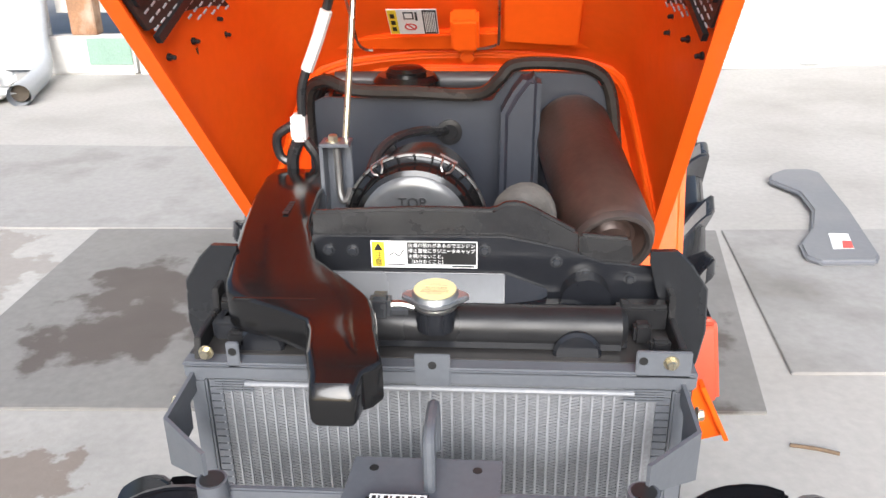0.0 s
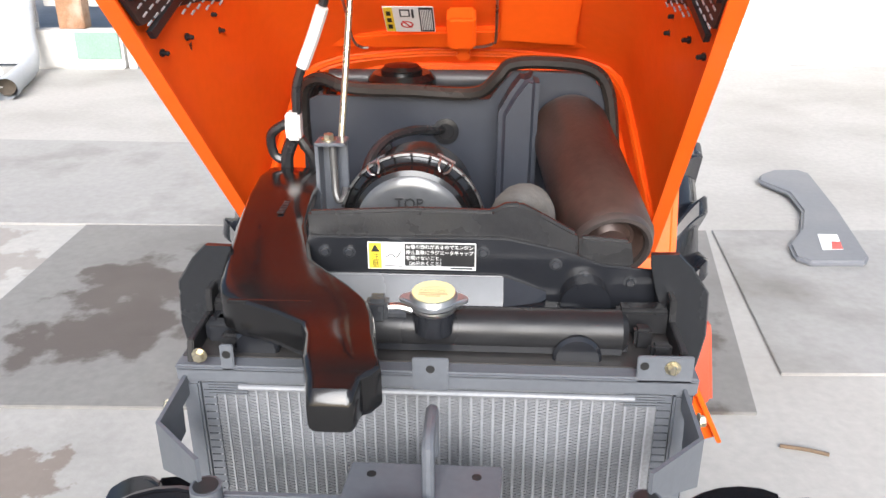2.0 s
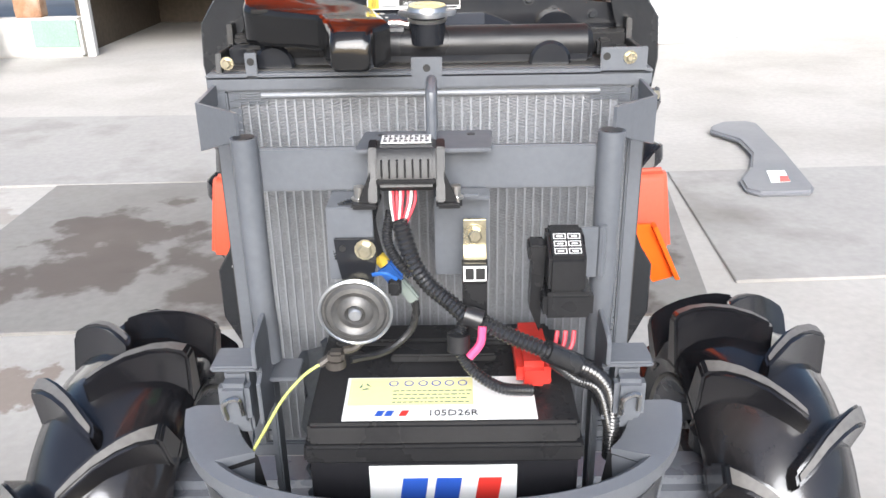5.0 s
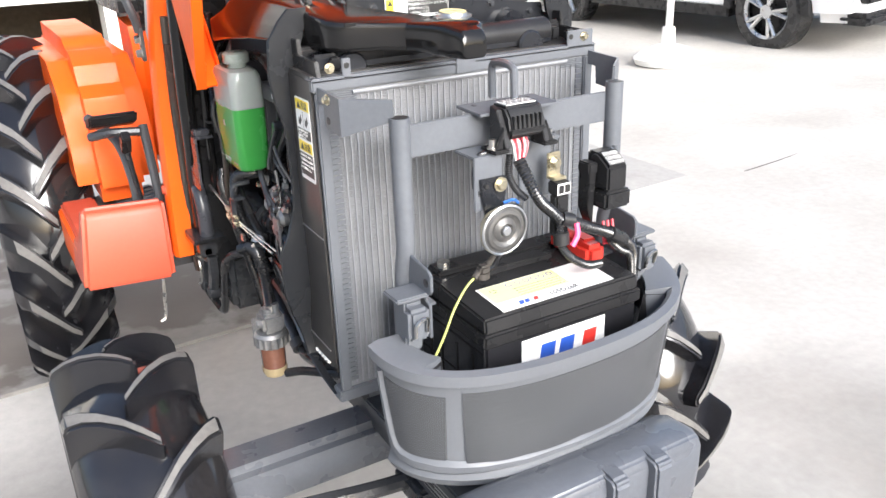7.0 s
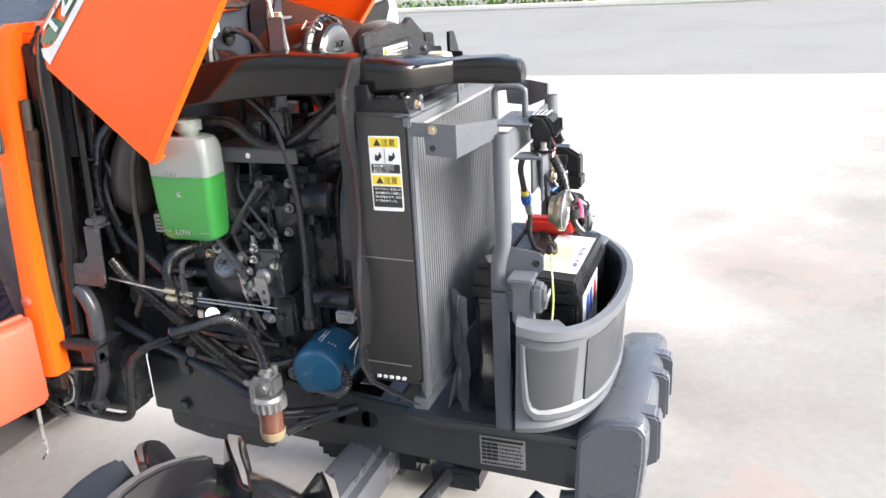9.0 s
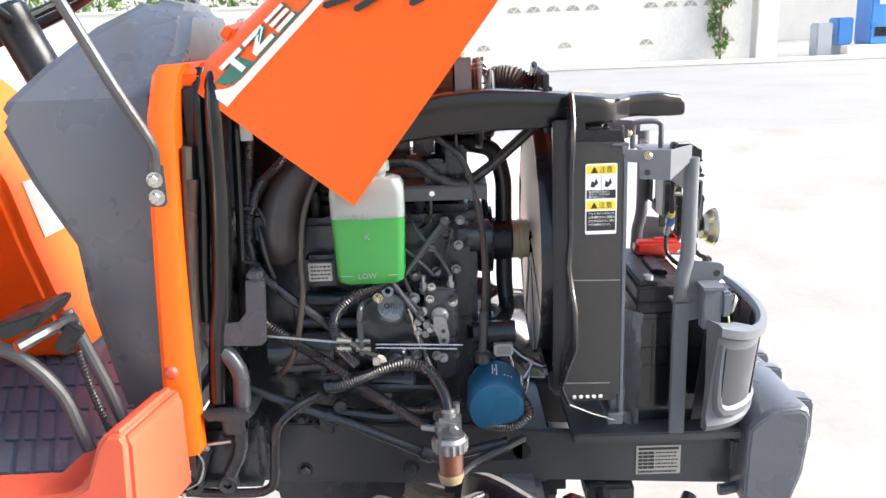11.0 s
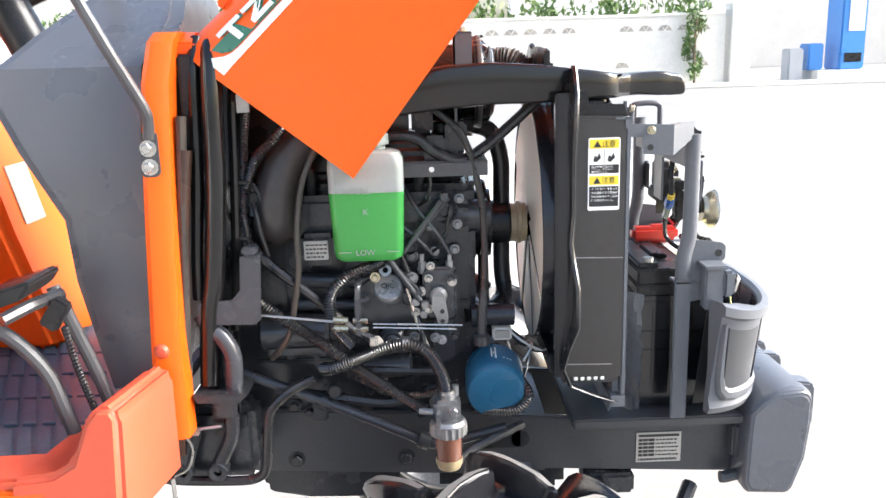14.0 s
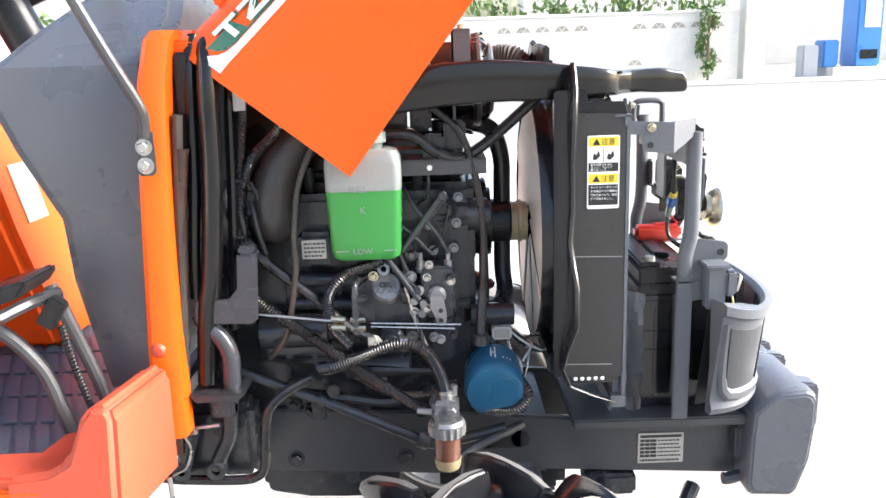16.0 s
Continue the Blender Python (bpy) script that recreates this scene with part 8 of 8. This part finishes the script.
b = B()
box(b, -0.122, -0.096, 0.164, 0.198, 0.732, 0.755, 0.003)
wc = part("plug_socket", b, WHITE, tractor, "white plastic plug")
b = B()
box(b, -0.1235, -0.122, 0.168, 0.194, 0.736, 0.751, 0.001)
part("socket_mouth", b, LABEL_GREY, wc)
for k in range(3):
    b = B()
    tube(b, [(-0.11, 0.164, 0.738 + k * 0.005), (-0.115, 0.150, 0.725 + k * 0.006), (-0.12, 0.125, 0.710 + k * 0.006), (-0.115, 0.10, 0.705)], 0.0022, 6)
    part("wire", b, WHITE if k == 1 else RUBBER, tractor)

# ---- coolant expansion tank ----
def tank_ring(z, w, d, r):
    w += 0.008
    return [(-0.232 + 0.0275 + p[1], 0.401 + p[0], z) for p in rrect(w, d, r, 5)]


b = B()
rows = [(0.912, 0.088, 0.046, 0.016), (0.916, 0.098, 0.052, 0.016), (0.926, 0.102, 0.055, 0.014), (0.975, 0.106, 0.056, 0.012), (1.022, 0.110, 0.057, 0.012)]
loft(b, [tank_ring(*r) for r in rows])
tank = part("coolant_tank", b, COOLANT, tractor, "milky expansion tank half full of green coolant")
b = B()
rows = [(1.0222, 0.110, 0.057, 0.012), (1.060, 0.111, 0.057, 0.013), (1.074, 0.109, 0.056, 0.016), (1.083, 0.100, 0.050, 0.018), (1.087, 0.080, 0.040, 0.016)]
loft(b, [tank_ring(*r) for r in rows])
part("upper_shell", b, MILKY, tank, "empty milky upper shell")
b = B()
lathe(b, (-0.205, 0.385, 1.086), (0, 0, 1), [(0.016, 0), (0.016, 0.008), (0.022, 0.009), (0.022, 0.024), (0.018, 0.027), (0, 0.027)], 24)
part("tank_cap", b, CLEAR_GREY, tank)
b = B()
box(b, -0.2345, -0.2335, 0.352, 0.372, 0.9275, 0.9287)
box(b, -0.2345, -0.2335, 0.428, 0.448, 0.9275, 0.9287)
box(b, -0.2352, -0.2345, 0.352, 0.370, 1.0245, 1.0257)
box(b, -0.2352, -0.2345, 0.432, 0.450, 1.0245, 1.0257)
parts("level_line", b, CLEAR_GREY, tank)
for text, y, z, sz in (("FULL", 0.424, 1.021, 0.014), ("K", 0.407, 0.988, 0.014), ("LOW", 0.421, 0.923, 0.013)):
    words("moulded_word", text, sz, sheet_frame((-0.2345, y, z), (0, -1, 0), (0, 0, 1)), CLEAR_GREY, tank, 0.0006)

# ---- oil filter, fuel filter ----
b = B()
lathe(b, (-0.121, 0.1975, 0.680), (-0.985, 0.03, -0.14), [(0, 0), (0.048, 0.0), (0.048, 0.008), (0.0515, 0.010), (0.052, 0.068), (0.0505, 0.078), (0.047, 0.083), (0.040, 0.0845), (0, 0.085)], 48)
of = part("oil_filter", b, BLUE, tractor, "blue canister oil filter")
d = Vector((-0.985, 0.03, -0.14)).normalized()
up = (Vector((0, 0, 1)) - d * d.z).normalized()
for k, (h0, h1, a0) in enumerate(((0.020, 0.055, -0.03), (0.020, 0.050, 0.10), (0.034, 0.040, 0.035), (0.050, 0.053, -0.30), (0.050, 0.053, -0.42), (0.050, 0.053, -0.54))):
    b = B()
    rad = (up * math.cos(a0) + Vector((0, -1, 0)) * math.sin(-a0)).normalized()
    c = Vector((-0.121, 0.1975, 0.680)) + d * (h0 + h1) / 2 + rad * 0.0522
    tg = d.cross(rad).normalized()
    box(b, -(h1 - h0) / 2, (h1 - h0) / 2, -0.0012, 0.0012, -0.0003, 0.0003, 0, sheet_frame(c, d, tg))
    part("print_bar", b, LABEL_WHITE, of)
b = B()
cyl(b, (-0.122, 0.1975, 0.680), (-0.06, 0.199, 0.689), 0.04, 20)
part("filter_seat", b, CAST, of)
b = B()
tube(b, [(-0.13, 0.14, 0.72), (-0.15, 0.135, 0.725), (-0.165, 0.142, 0.70), (-0.16, 0.15, 0.67)], 0.002, 6)
tube(b, [(-0.13, 0.15, 0.74), (-0.155, 0.133, 0.735), (-0.17, 0.15, 0.71)], 0.002, 6)
parts("thin_wire", b, ZINC, tractor)
FF = Vector((-0.235, 0.283, 0.0))
b = B()
box(b, -0.252, -0.212, 0.262, 0.306, 0.640, 0.676, 0.006)
cyl(b, FF + Vector((0, 0, 0.672)), FF + Vector((0, 0, 0.684)), 0.012, 12)
cyl(b, (-0.235, 0.306, 0.652), (-0.228, 0.33, 0.652), 0.006, 10)
cyl(b, (-0.225, 0.27, 0.676), (-0.225, 0.27, 0.694), 0.006, 10)
box(b, -0.262, -0.250, 0.296, 0.303, 0.615, 0.662, 0.002)
bolt(b, (-0.252, 0.275, 0.66), (-1, 0, 0), 0.008, 0.008)
ff = part("fuel_filter", b, CAST_LIGHT, tractor, "grey fuel filter head with a brown glass bowl")
b = B()
lathe(b, FF + Vector((0, 0, 0.612)), (0, 0, 1), [(0.024, 0), (0.029, 0.002), (0.030, 0.022), (0.026, 0.028), (0, 0.028)], 24)
prism(b, [(FF.x + (0.0315 if k % 2 else 0.0285) * math.cos(math.pi * k / 18), FF.y + (0.0315 if k % 2 else 0.0285) * math.sin(math.pi * k / 18)) for k in range(36)], "z", FF.z + 0.614, FF.z + 0.632, 0)
part("ring_nut", b, CAST_LIGHT, ff)
b = B()
lathe(b, FF + Vector((0, 0, 0.555)), (0, 0, 1), [(0, -0.003), (0.014, -0.003), (0.020, 0.003), (0.0215, 0.012), (0.0225, 0.058), (0, 0.058)], 24)
part("bowl", b, FUEL, ff, "brown glass sediment bowl")
b = B()
lathe(b, FF + Vector((0, 0, 0.548)), (0, 0, 1), [(0, 0), (0.012, 0), (0.019, 0.004), (0.0222, 0.012), (0.0224, 0.022), (0.021, 0.022), (0, 0.0225)], 24)
part("bowl_foot", b, FOOT, ff)
b = B()
tube(b, [(-0.22, 0.265, 0.555), (-0.20, 0.24, 0.565), (-0.18, 0.19, 0.58), (-0.16, 0.15, 0.59)], 0.008, 10)
part("filter_pipe", b, CAST, tractor)

# ---- bracket, elbow and links by the post ----
b = B()
prism(b, [(0.672, 0.858), (0.672, 0.822), (0.585, 0.820), (0.575, 0.828), (0.568, 0.93), (0.60, 0.932), (0.604, 0.878), (0.618, 0.862)], "x", -0.252, -0.248, 0.001)
box(b, -0.252, -0.215, 0.570, 0.600, 0.927, 0.932, 0.002)
box(b, -0.25, -0.22, 0.575, 0.598, 0.932, 0.945, 0.003)
part("panel_bracket", b, BRACKET, tractor, "grey bent sheet bracket")
b = B()
tube(b, [(-0.235, 0.672, 0.835), (-0.24, 0.660, 0.816), (-0.242, 0.640, 0.796), (-0.242, 0.628, 0.768), (-0.242, 0.628, 0.735), (-0.242, 0.630, 0.708)], 0.0145, 14)
part("elbow_pipe", b, BRACKET, tractor, "grey bent steel pipe")
b = B()
prism(b, [(0.60, 0.712), (0.69, 0.712), (0.682, 0.698), (0.615, 0.698)], "x", -0.275, -0.21, 0.002)
box(b, -0.262, -0.225, 0.625, 0.66, 0.665, 0.698, 0.004)
cyl(b, (-0.245, 0.66, 0.675), (-0.245, 0.625, 0.675), 0.008, 10)
fl = part("pipe_flange", b, CAST, tractor)
b = B()
tube(b, [(-0.235, 0.64, 0.66), (-0.235, 0.645, 0.62), (-0.235, 0.665, 0.58), (-0.235, 0.669, 0.563)], 0.013, 10)
tube(b, [(-0.235, 0.70, 0.64), (-0.235, 0.715, 0.60), (-0.235, 0.727, 0.565)], 0.013, 10)
for y in (0.669, 0.727):
    lathe(b, (-0.225, y, 0.563), (-1, 0, 0), [(0.007, 0), (0.017, 0), (0.017, 0.022), (0.014, 0.024), (0.007, 0.022), (0.007, 0)], 18)
box(b, -0.21, -0.14, 0.61, 0.74, 0.53, 0.66, 0.012)
parts("pivot_casting", b, CAST, tractor)
b = B()
tube(b, [(-0.22, 0.80, 0.548), (-0.235, 0.739, 0.545), (-0.235, 0.64, 0.540), (-0.235, 0.605, 0.545), (-0.235, 0.590, 0.565), (-0.23, 0.585, 0.62), (-0.225, 0.578, 0.66), (-0.215, 0.549, 0.687), (-0.19, 0.51, 0.70)], 0.0085, 10)
part("brake_pipe", b, RUBBER, tractor, "dark bent pipe under the engine")
b = B()
cyl(b, (-0.25, 0.735, 0.640), (-0.245, 0.655, 0.646), 0.0035, 8)
tube(b, [(-0.25, 0.72, 0.64), (-0.25, 0.705, 0.61), (-0.25, 0.715, 0.575), (-0.25, 0.74, 0.56)], 0.0022, 6)
box(b, -0.256, -0.246, 0.690, 0.712, 0.634, 0.646, 0.002)
part("link_rod", b, ZINC, tractor)
b = B()
box(b, -0.212, -0.206, 0.575, 0.618, 1.15, 1.178, 0.001)
part("plate_label", b, LABEL_GREY, tractor)

# ---- fittings on the radiator guard ----
# fuse box
b = B()
prism(b, [(-0.172, 1.092), (-0.182, 1.080), (-0.186, 1.060), (-0.180, 1.052), (-0.145, 1.052), (-0.140, 1.092)], "x", -0.040, 0.012, 0.003)
for x in (-0.047, 0.013):
    prism(b, [(-0.150, 1.092), (-0.166, 1.088), (-0.178, 1.064), (-0.186, 1.044), (-0.178, 1.038), (-0.150, 1.042)], "x", x - 0.001, x + 0.007, 0.001)
box(b, -0.064, -0.040, -0.186, -0.150, 1.037, 1.042, 0.002)
box(b, 0.012, 0.035, -0.186, -0.150, 1.037, 1.042, 0.002)
prism(b, [(-0.058, 1.042), (-0.046, 1.070), (-0.046, 1.042)], "y", -0.180, -0.176, 0.001)
prism(b, [(0.031, 1.042), (0.019, 1.070), (0.019, 1.042)], "y", -0.180, -0.176, 0.001)
fb = parts("fuse_box", b, BLACK, tractor, "black fuse box with printed white label")[2]
b = B()
for k in range(7):
    box(b, -0.036 + k * 0.0068, -0.0345 + k * 0.0068, -0.187, -0.180, 1.066, 1.082, 0.0005)
box(b, -0.040, 0.012, -0.188, -0.182, 1.061, 1.065, 0.001)
part("fuse_rib", b, BLACK, fb)
m = sheet_frame((-0.036, -0.1705, 1.0932), (1, 0, 0), (0, 1, 0.02))
b = B()
plate(b, m, 0, 0.044, 0, 0.024, 0, 0.0008)
fbl = part("fuse_label", b, LABEL_WHITE, fb)
b = B()
for r in range(3):
    for k in range(9):
        plate(b, m, 0.002 + k * 0.0046, 0.0052 + k * 0.0046 - 0.0015 * ((k + r) % 2), 0.002 + r * 0.0075, 0.007 + r * 0.0075, 0.0009, 0.0011)
part("label_print", b, LABEL_BLACK, fbl)
for x in (-0.057, 0.029):
    b = B()
    lathe(b, (x, -0.170, 1.042), (0, 0, 1), [(0, 0), (0.0075, 0), (0.0075, 0.002), (0.005, 0.002), (0.005, 0.012), (0, 0.012)], 10)
    part("bolt", b, ZINC, fb)
# wires out of the fuse box
for k in range(8):
    b = B()
    x = -0.030 + k * 0.0032
    tube(b, [(x, -0.168, 1.054), (x + rnd.uniform(-0.002, 0.002), -0.176, 1.040), (-0.026 + k * 0.0012, -0.178, 1.018)], 0.0014, 6)
    part("wire", b, WIRE_RED if k % 3 else WHITE, tractor, "thin red wire" if k % 3 else "thin white wire")
BIG = [(-0.022, -0.176, 1.024), (-0.016, -0.184, 1.005), (-0.008, -0.190, 0.984), (0.005, -0.190, 0.964), (0.022, -0.190, 0.948), (0.036, -0.192, 0.934)]
loom(BIG, 0.0085, "black corrugated main loom")
loom([(-0.03, -0.168, 1.03), (-0.034, -0.172, 1.005), (-0.026, -0.176, 0.985), (-0.012, -0.18, 0.97)], 0.005)
loom([(0.052, -0.196, 0.930), (0.075, -0.200, 0.918), (0.109, -0.202, 0.903), (0.14, -0.198, 0.885), (0.165, -0.190, 0.865), (0.18, -0.182, 0.83), (0.184, -0.175, 0.76)], 0.0085, "black corrugated main loom")
loom([(0.036, -0.192, 0.930), (0.030, -0.198, 0.915), (0.032, -0.200, 0.900), (0.045, -0.205, 0.882), (0.070, -0.208, 0.866), (0.100, -0.200, 0.858)], 0.0062)
loom([(0.118, -0.198, 0.888), (0.14, -0.196, 0.868), (0.165, -0.19, 0.85), (0.18, -0.18, 0.80)], 0.0058)
b = B()
tube(b, [(0.030, -0.200, 0.920), (0.030, -0.202, 0.904)], 0.011, 12)
tube(b, [(0.036, -0.193, 0.936), (0.052, -0.196, 0.931)], 0.010, 12)
tube(b, [(0.112, -0.203, 0.902), (0.142, -0.198, 0.884)], 0.0105, 12)
parts("loom_tape", b, RUBBER, tractor, "black tape round the loom joint")
b = B()
tube(b, [(0.052, -0.205, 0.930), (0.050, -0.210, 0.915), (0.040, -0.212, 0.902)], 0.004, 8)
part("pink_tape", b, WIRE_PINK, tractor, "pink tape flag on the loom")
# bullet connectors
m = Matrix.Translation((-0.036, -0.134, 0.956)) @ Matrix.Rotation(radians(-36), 4, "Y")
b = B()
box(b, -0.009, 0.009, -0.007, 0.007, -0.014, 0.010, 0.003, m)
bc = part("blue_connector", b, WIRE_BLUE, tractor, "blue plug")
b = B()
cyl(b, m @ Vector((0, 0, 0.008)), m @ Vector((0, 0, 0.019)), 0.0065, 12)
part("yellow_cap", b, YELLOW, bc)
b = B()
box(b, -0.006, 0.006, -0.005, 0.005, -0.042, -0.014, 0.002, m)
part("clear_housing", b, CLEAR_GREY, bc, "translucent white housing")
b = B()
tube(b, [m @ Vector((0, 0, 0.015)), (-0.050, -0.132, 0.99), (-0.052, -0.130, 1.01), (-0.045, -0.135, 1.034)], 0.005, 8)
part("wire_sleeve", b, RUBBER, bc)
b = B()
tube(b, [m @ Vector((0, 0, -0.040)), (-0.012, -0.134, 0.905), (-0.020, -0.136, 0.885), (-0.045, -0.150, 0.872), (-0.075, -0.170, 0.876)], 0.004, 8)
part("wire_sleeve", b, RUBBER, bc)
# horn
HC = Vector((-0.063, -0.208, 0.946))
b = B()
lathe(b, HC + Vector((0, 0.026, 0)), (0, -1, -0.06), [(0, 0), (0.022, 0), (0.024, 0.008), (0.029, 0.012), (0.0325, 0.016), (0.0335, 0.018), (0.0335, 0.021), (0.031, 0.022)], 40)
horn = part("horn", b, GOLD, tractor, "round disc horn with a silver rim")
b = B()
lathe(b, HC + Vector((0, 0.005, 0)), (0, -1, -0.06), [(0.0325, 0.0), (0.034, 0.001), (0.034, 0.003), (0.0320, 0.004), (0.031, 0.003)], 40)
part("horn_rim", b, ALU, horn)
b = B()
lathe(b, HC + Vector((0, 0.004, 0)), (0, -1, -0.06), [(0.0325, 0.0), (0.0285, 0.0005), (0.026, 0.0035), (0.022, 0.0045), (0.0195, 0.002), (0.0165, 0.001), (0.0135, 0.004), (0.0095, 0.0055), (0.0075, 0.002), (0.0065, 0.001)], 40)
part("horn_disc", b, HORN_STEEL, horn, "ribbed dull steel diaphragm")
b = B()
lathe(b, HC + Vector((0, 0.005, 0)), (0, -1, -0.06), [(0.0065, 0), (0.0062, 0.007), (0.005, 0.0085), (0, 0.0085)], 24)
part("horn_button", b, ALU, horn)
b = B()
prism(b, [(-0.082, 1.008), (-0.044, 1.008), (-0.044, 0.985), (-0.052, 0.940), (-0.072, 0.940), (-0.080, 0.985)], "y", -0.180, -0.176, 0.001)
part("horn_bracket", b, BLACK_PAINT, horn)
b = B()
bolt(b, (-0.0535, -0.182, 0.998), (0, -1, 0), 0.0068, 0.006)
part("bolt", b, GOLD, horn)
b = B()
cyl(b, (-0.074, -0.1825, 0.999), (-0.074, -0.1805, 0.999), 0.003, 10)
part("bracket_hole", b, LABEL_BLACK, horn)
loom([(-0.055, -0.16, 1.036), (-0.074, -0.165, 1.034), (-0.082, -0.168, 1.022), (-0.084, -0.170, 1.000), (-0.080, -0.172, 0.985)], 0.0045)
b = B()
tube(b, [(-0.048, -0.18, 0.972), (-0.036, -0.185, 0.975), (-0.026, -0.182, 0.968)], 0.002, 6)
part("wire", b, WIRE_BLUE, tractor, "thin blue wire")
b = B()
box(b, -0.034, -0.022, -0.186, -0.174, 0.952, 0.966, 0.002)
part("plug", b, BLACK, tractor)
# earth terminal and its wire
b = B()
box(b, -0.094, -0.078, -0.196, -0.182, 0.886, 0.898, 0.003)
lathe(b, (-0.087, -0.188, 0.880), (0, 0, 1), [(0, 0), (0.010, 0), (0.010, 0.008), (0, 0.008)], 12)
tube(b, [(-0.092, -0.188, 0.890), (-0.102, -0.192, 0.884)], 0.0042, 8)
tube(b, [(-0.08, -0.185, 0.895), (-0.07, -0.18, 0.895), (-0.062, -0.176, 0.90)], 0.004, 8)
part("earth_terminal", b, SOOT, tractor, "dull metal cable lug")
b = B()
tube(b, [(-0.098, -0.190, 0.886), (-0.117, -0.194, 0.874), (-0.138, -0.20, 0.852), (-0.156, -0.205, 0.823), (-0.175, -0.205, 0.79), (-0.185, -0.20, 0.77)], 0.0016, 8)
part("earth_wire", b, WIRE_YG, tractor, "yellow-green earth wire")
# relay on the gold bracket
b = B()
box(b, 0.036, 0.057, -0.162, -0.158, 0.985, 1.018, 0.001)
box(b, 0.036, 0.057, -0.176, -0.158, 0.983, 0.987, 0.001)
rb = part("gold_bracket", b, GOLD, tractor, "yellow zinc plated bracket")
b = B()
bolt(b, (0.0465, -0.163, 1.004), (0, -1, 0), 0.0068, 0.006)
part("bolt", b, GOLD, rb)
b = B()
box(b, 0.034, 0.058, -0.184, -0.164, 0.964, 0.982, 0.002)
box(b, 0.0345, 0.0575, -0.183, -0.167, 0.905, 0.965, 0.003)
rl = part("slim_relay", b, BLACK, tractor, "slim black relay with a small label")
b = B()
box(b, 0.0352, 0.0565, -0.1850, -0.1842, 0.966, 0.981)
rll = part("relay_label", b, LABEL_WHITE, rl)
b = B()
box(b, 0.0372, 0.0450, -0.1858, -0.1851, 0.968, 0.979)
box(b, 0.0468, 0.0552, -0.1858, -0.1851, 0.968, 0.979)
part("label_print", b, LABEL_BLACK, rll)
# relay box beside the post
b = B()
prism(b, [(-0.172, 1.008), (-0.196, 0.992), (-0.196, 0.958), (-0.150, 0.958), (-0.150, 1.008)], "x", 0.112, 0.146, 0.003)
box(b, 0.108, 0.154, -0.198, -0.145, 0.932, 0.958, 0.004)
box(b, 0.096, 0.112, -0.175, -0.150, 0.980, 0.996, 0.002)
prism(b, [(0.112, 0.984), (0.100, 0.990), (0.098, 0.930), (0.108, 0.905)], "y", -0.172, -0.150, 0.001)
rx = parts("relay_box", b, BLACK, tractor, "black relay box with a printed white label")[-1]
m = sheet_frame((0.115, -0.1945, 0.9942), (1, 0, 0), (0, 0.024, 0.016))
b = B()
plate(b, m, 0, 0.028, 0, 0.026, 0, 0.0008)
rxl = part("relay_label", b, LABEL_BLACK, rx)
b = B()
for r in range(3):
    for c in range(2):
        for q in ((0.002 + c * 0.013, 0.0028 + c * 0.013, 0.002, 0.0075), (0.0125 + c * 0.013, 0.0133 + c * 0.013, 0.002, 0.0075), (0.002 + c * 0.013, 0.0133 + c * 0.013, 0.002, 0.0026), (0.002 + c * 0.013, 0.0133 + c * 0.013, 0.007, 0.0076), (0.005 + c * 0.013, 0.0105 + c * 0.013, 0.004, 0.0055)):
            plate(b, m, q[0], q[1], q[2] + r * 0.008, q[3] + r * 0.008, 0.0009, 0.0012)
part("label_print", b, LABEL_WHITE, rxl)
b = B()
box(b, 0.146, 0.170, -0.146, -0.142, 0.950, 1.002, 0.001)
tube(b, [(0.168, -0.146, 0.952), (0.168, -0.146, 1.004)], 0.004, 8)
part("relay_bracket", b, GREY, rx)
b = B()
for k in range(3):
    tube(b, [(0.125 + k * 0.008, -0.175, 0.908), (0.122 + k * 0.008, -0.18, 0.893), (0.115 + k * 0.004, -0.19, 0.88)], 0.0022, 6)
part("wire", b, WIRE_RED, tractor, "red wires under the relay box")
# positive terminal cover
b = B()
prism(b, [(0.095, 0.884), (0.118, 0.883), (0.118, 0.862), (0.123, 0.846), (0.121, 0.842), (0.100, 0.842), (0.097, 0.862)], "y", -0.170, -0.140, 0.005)
box(b, 0.086, 0.119, -0.192, -0.100, 0.853, 0.881, 0.007)
parts("terminal_cover", b, RED_PLASTIC, bat, "red rubber terminal cover")
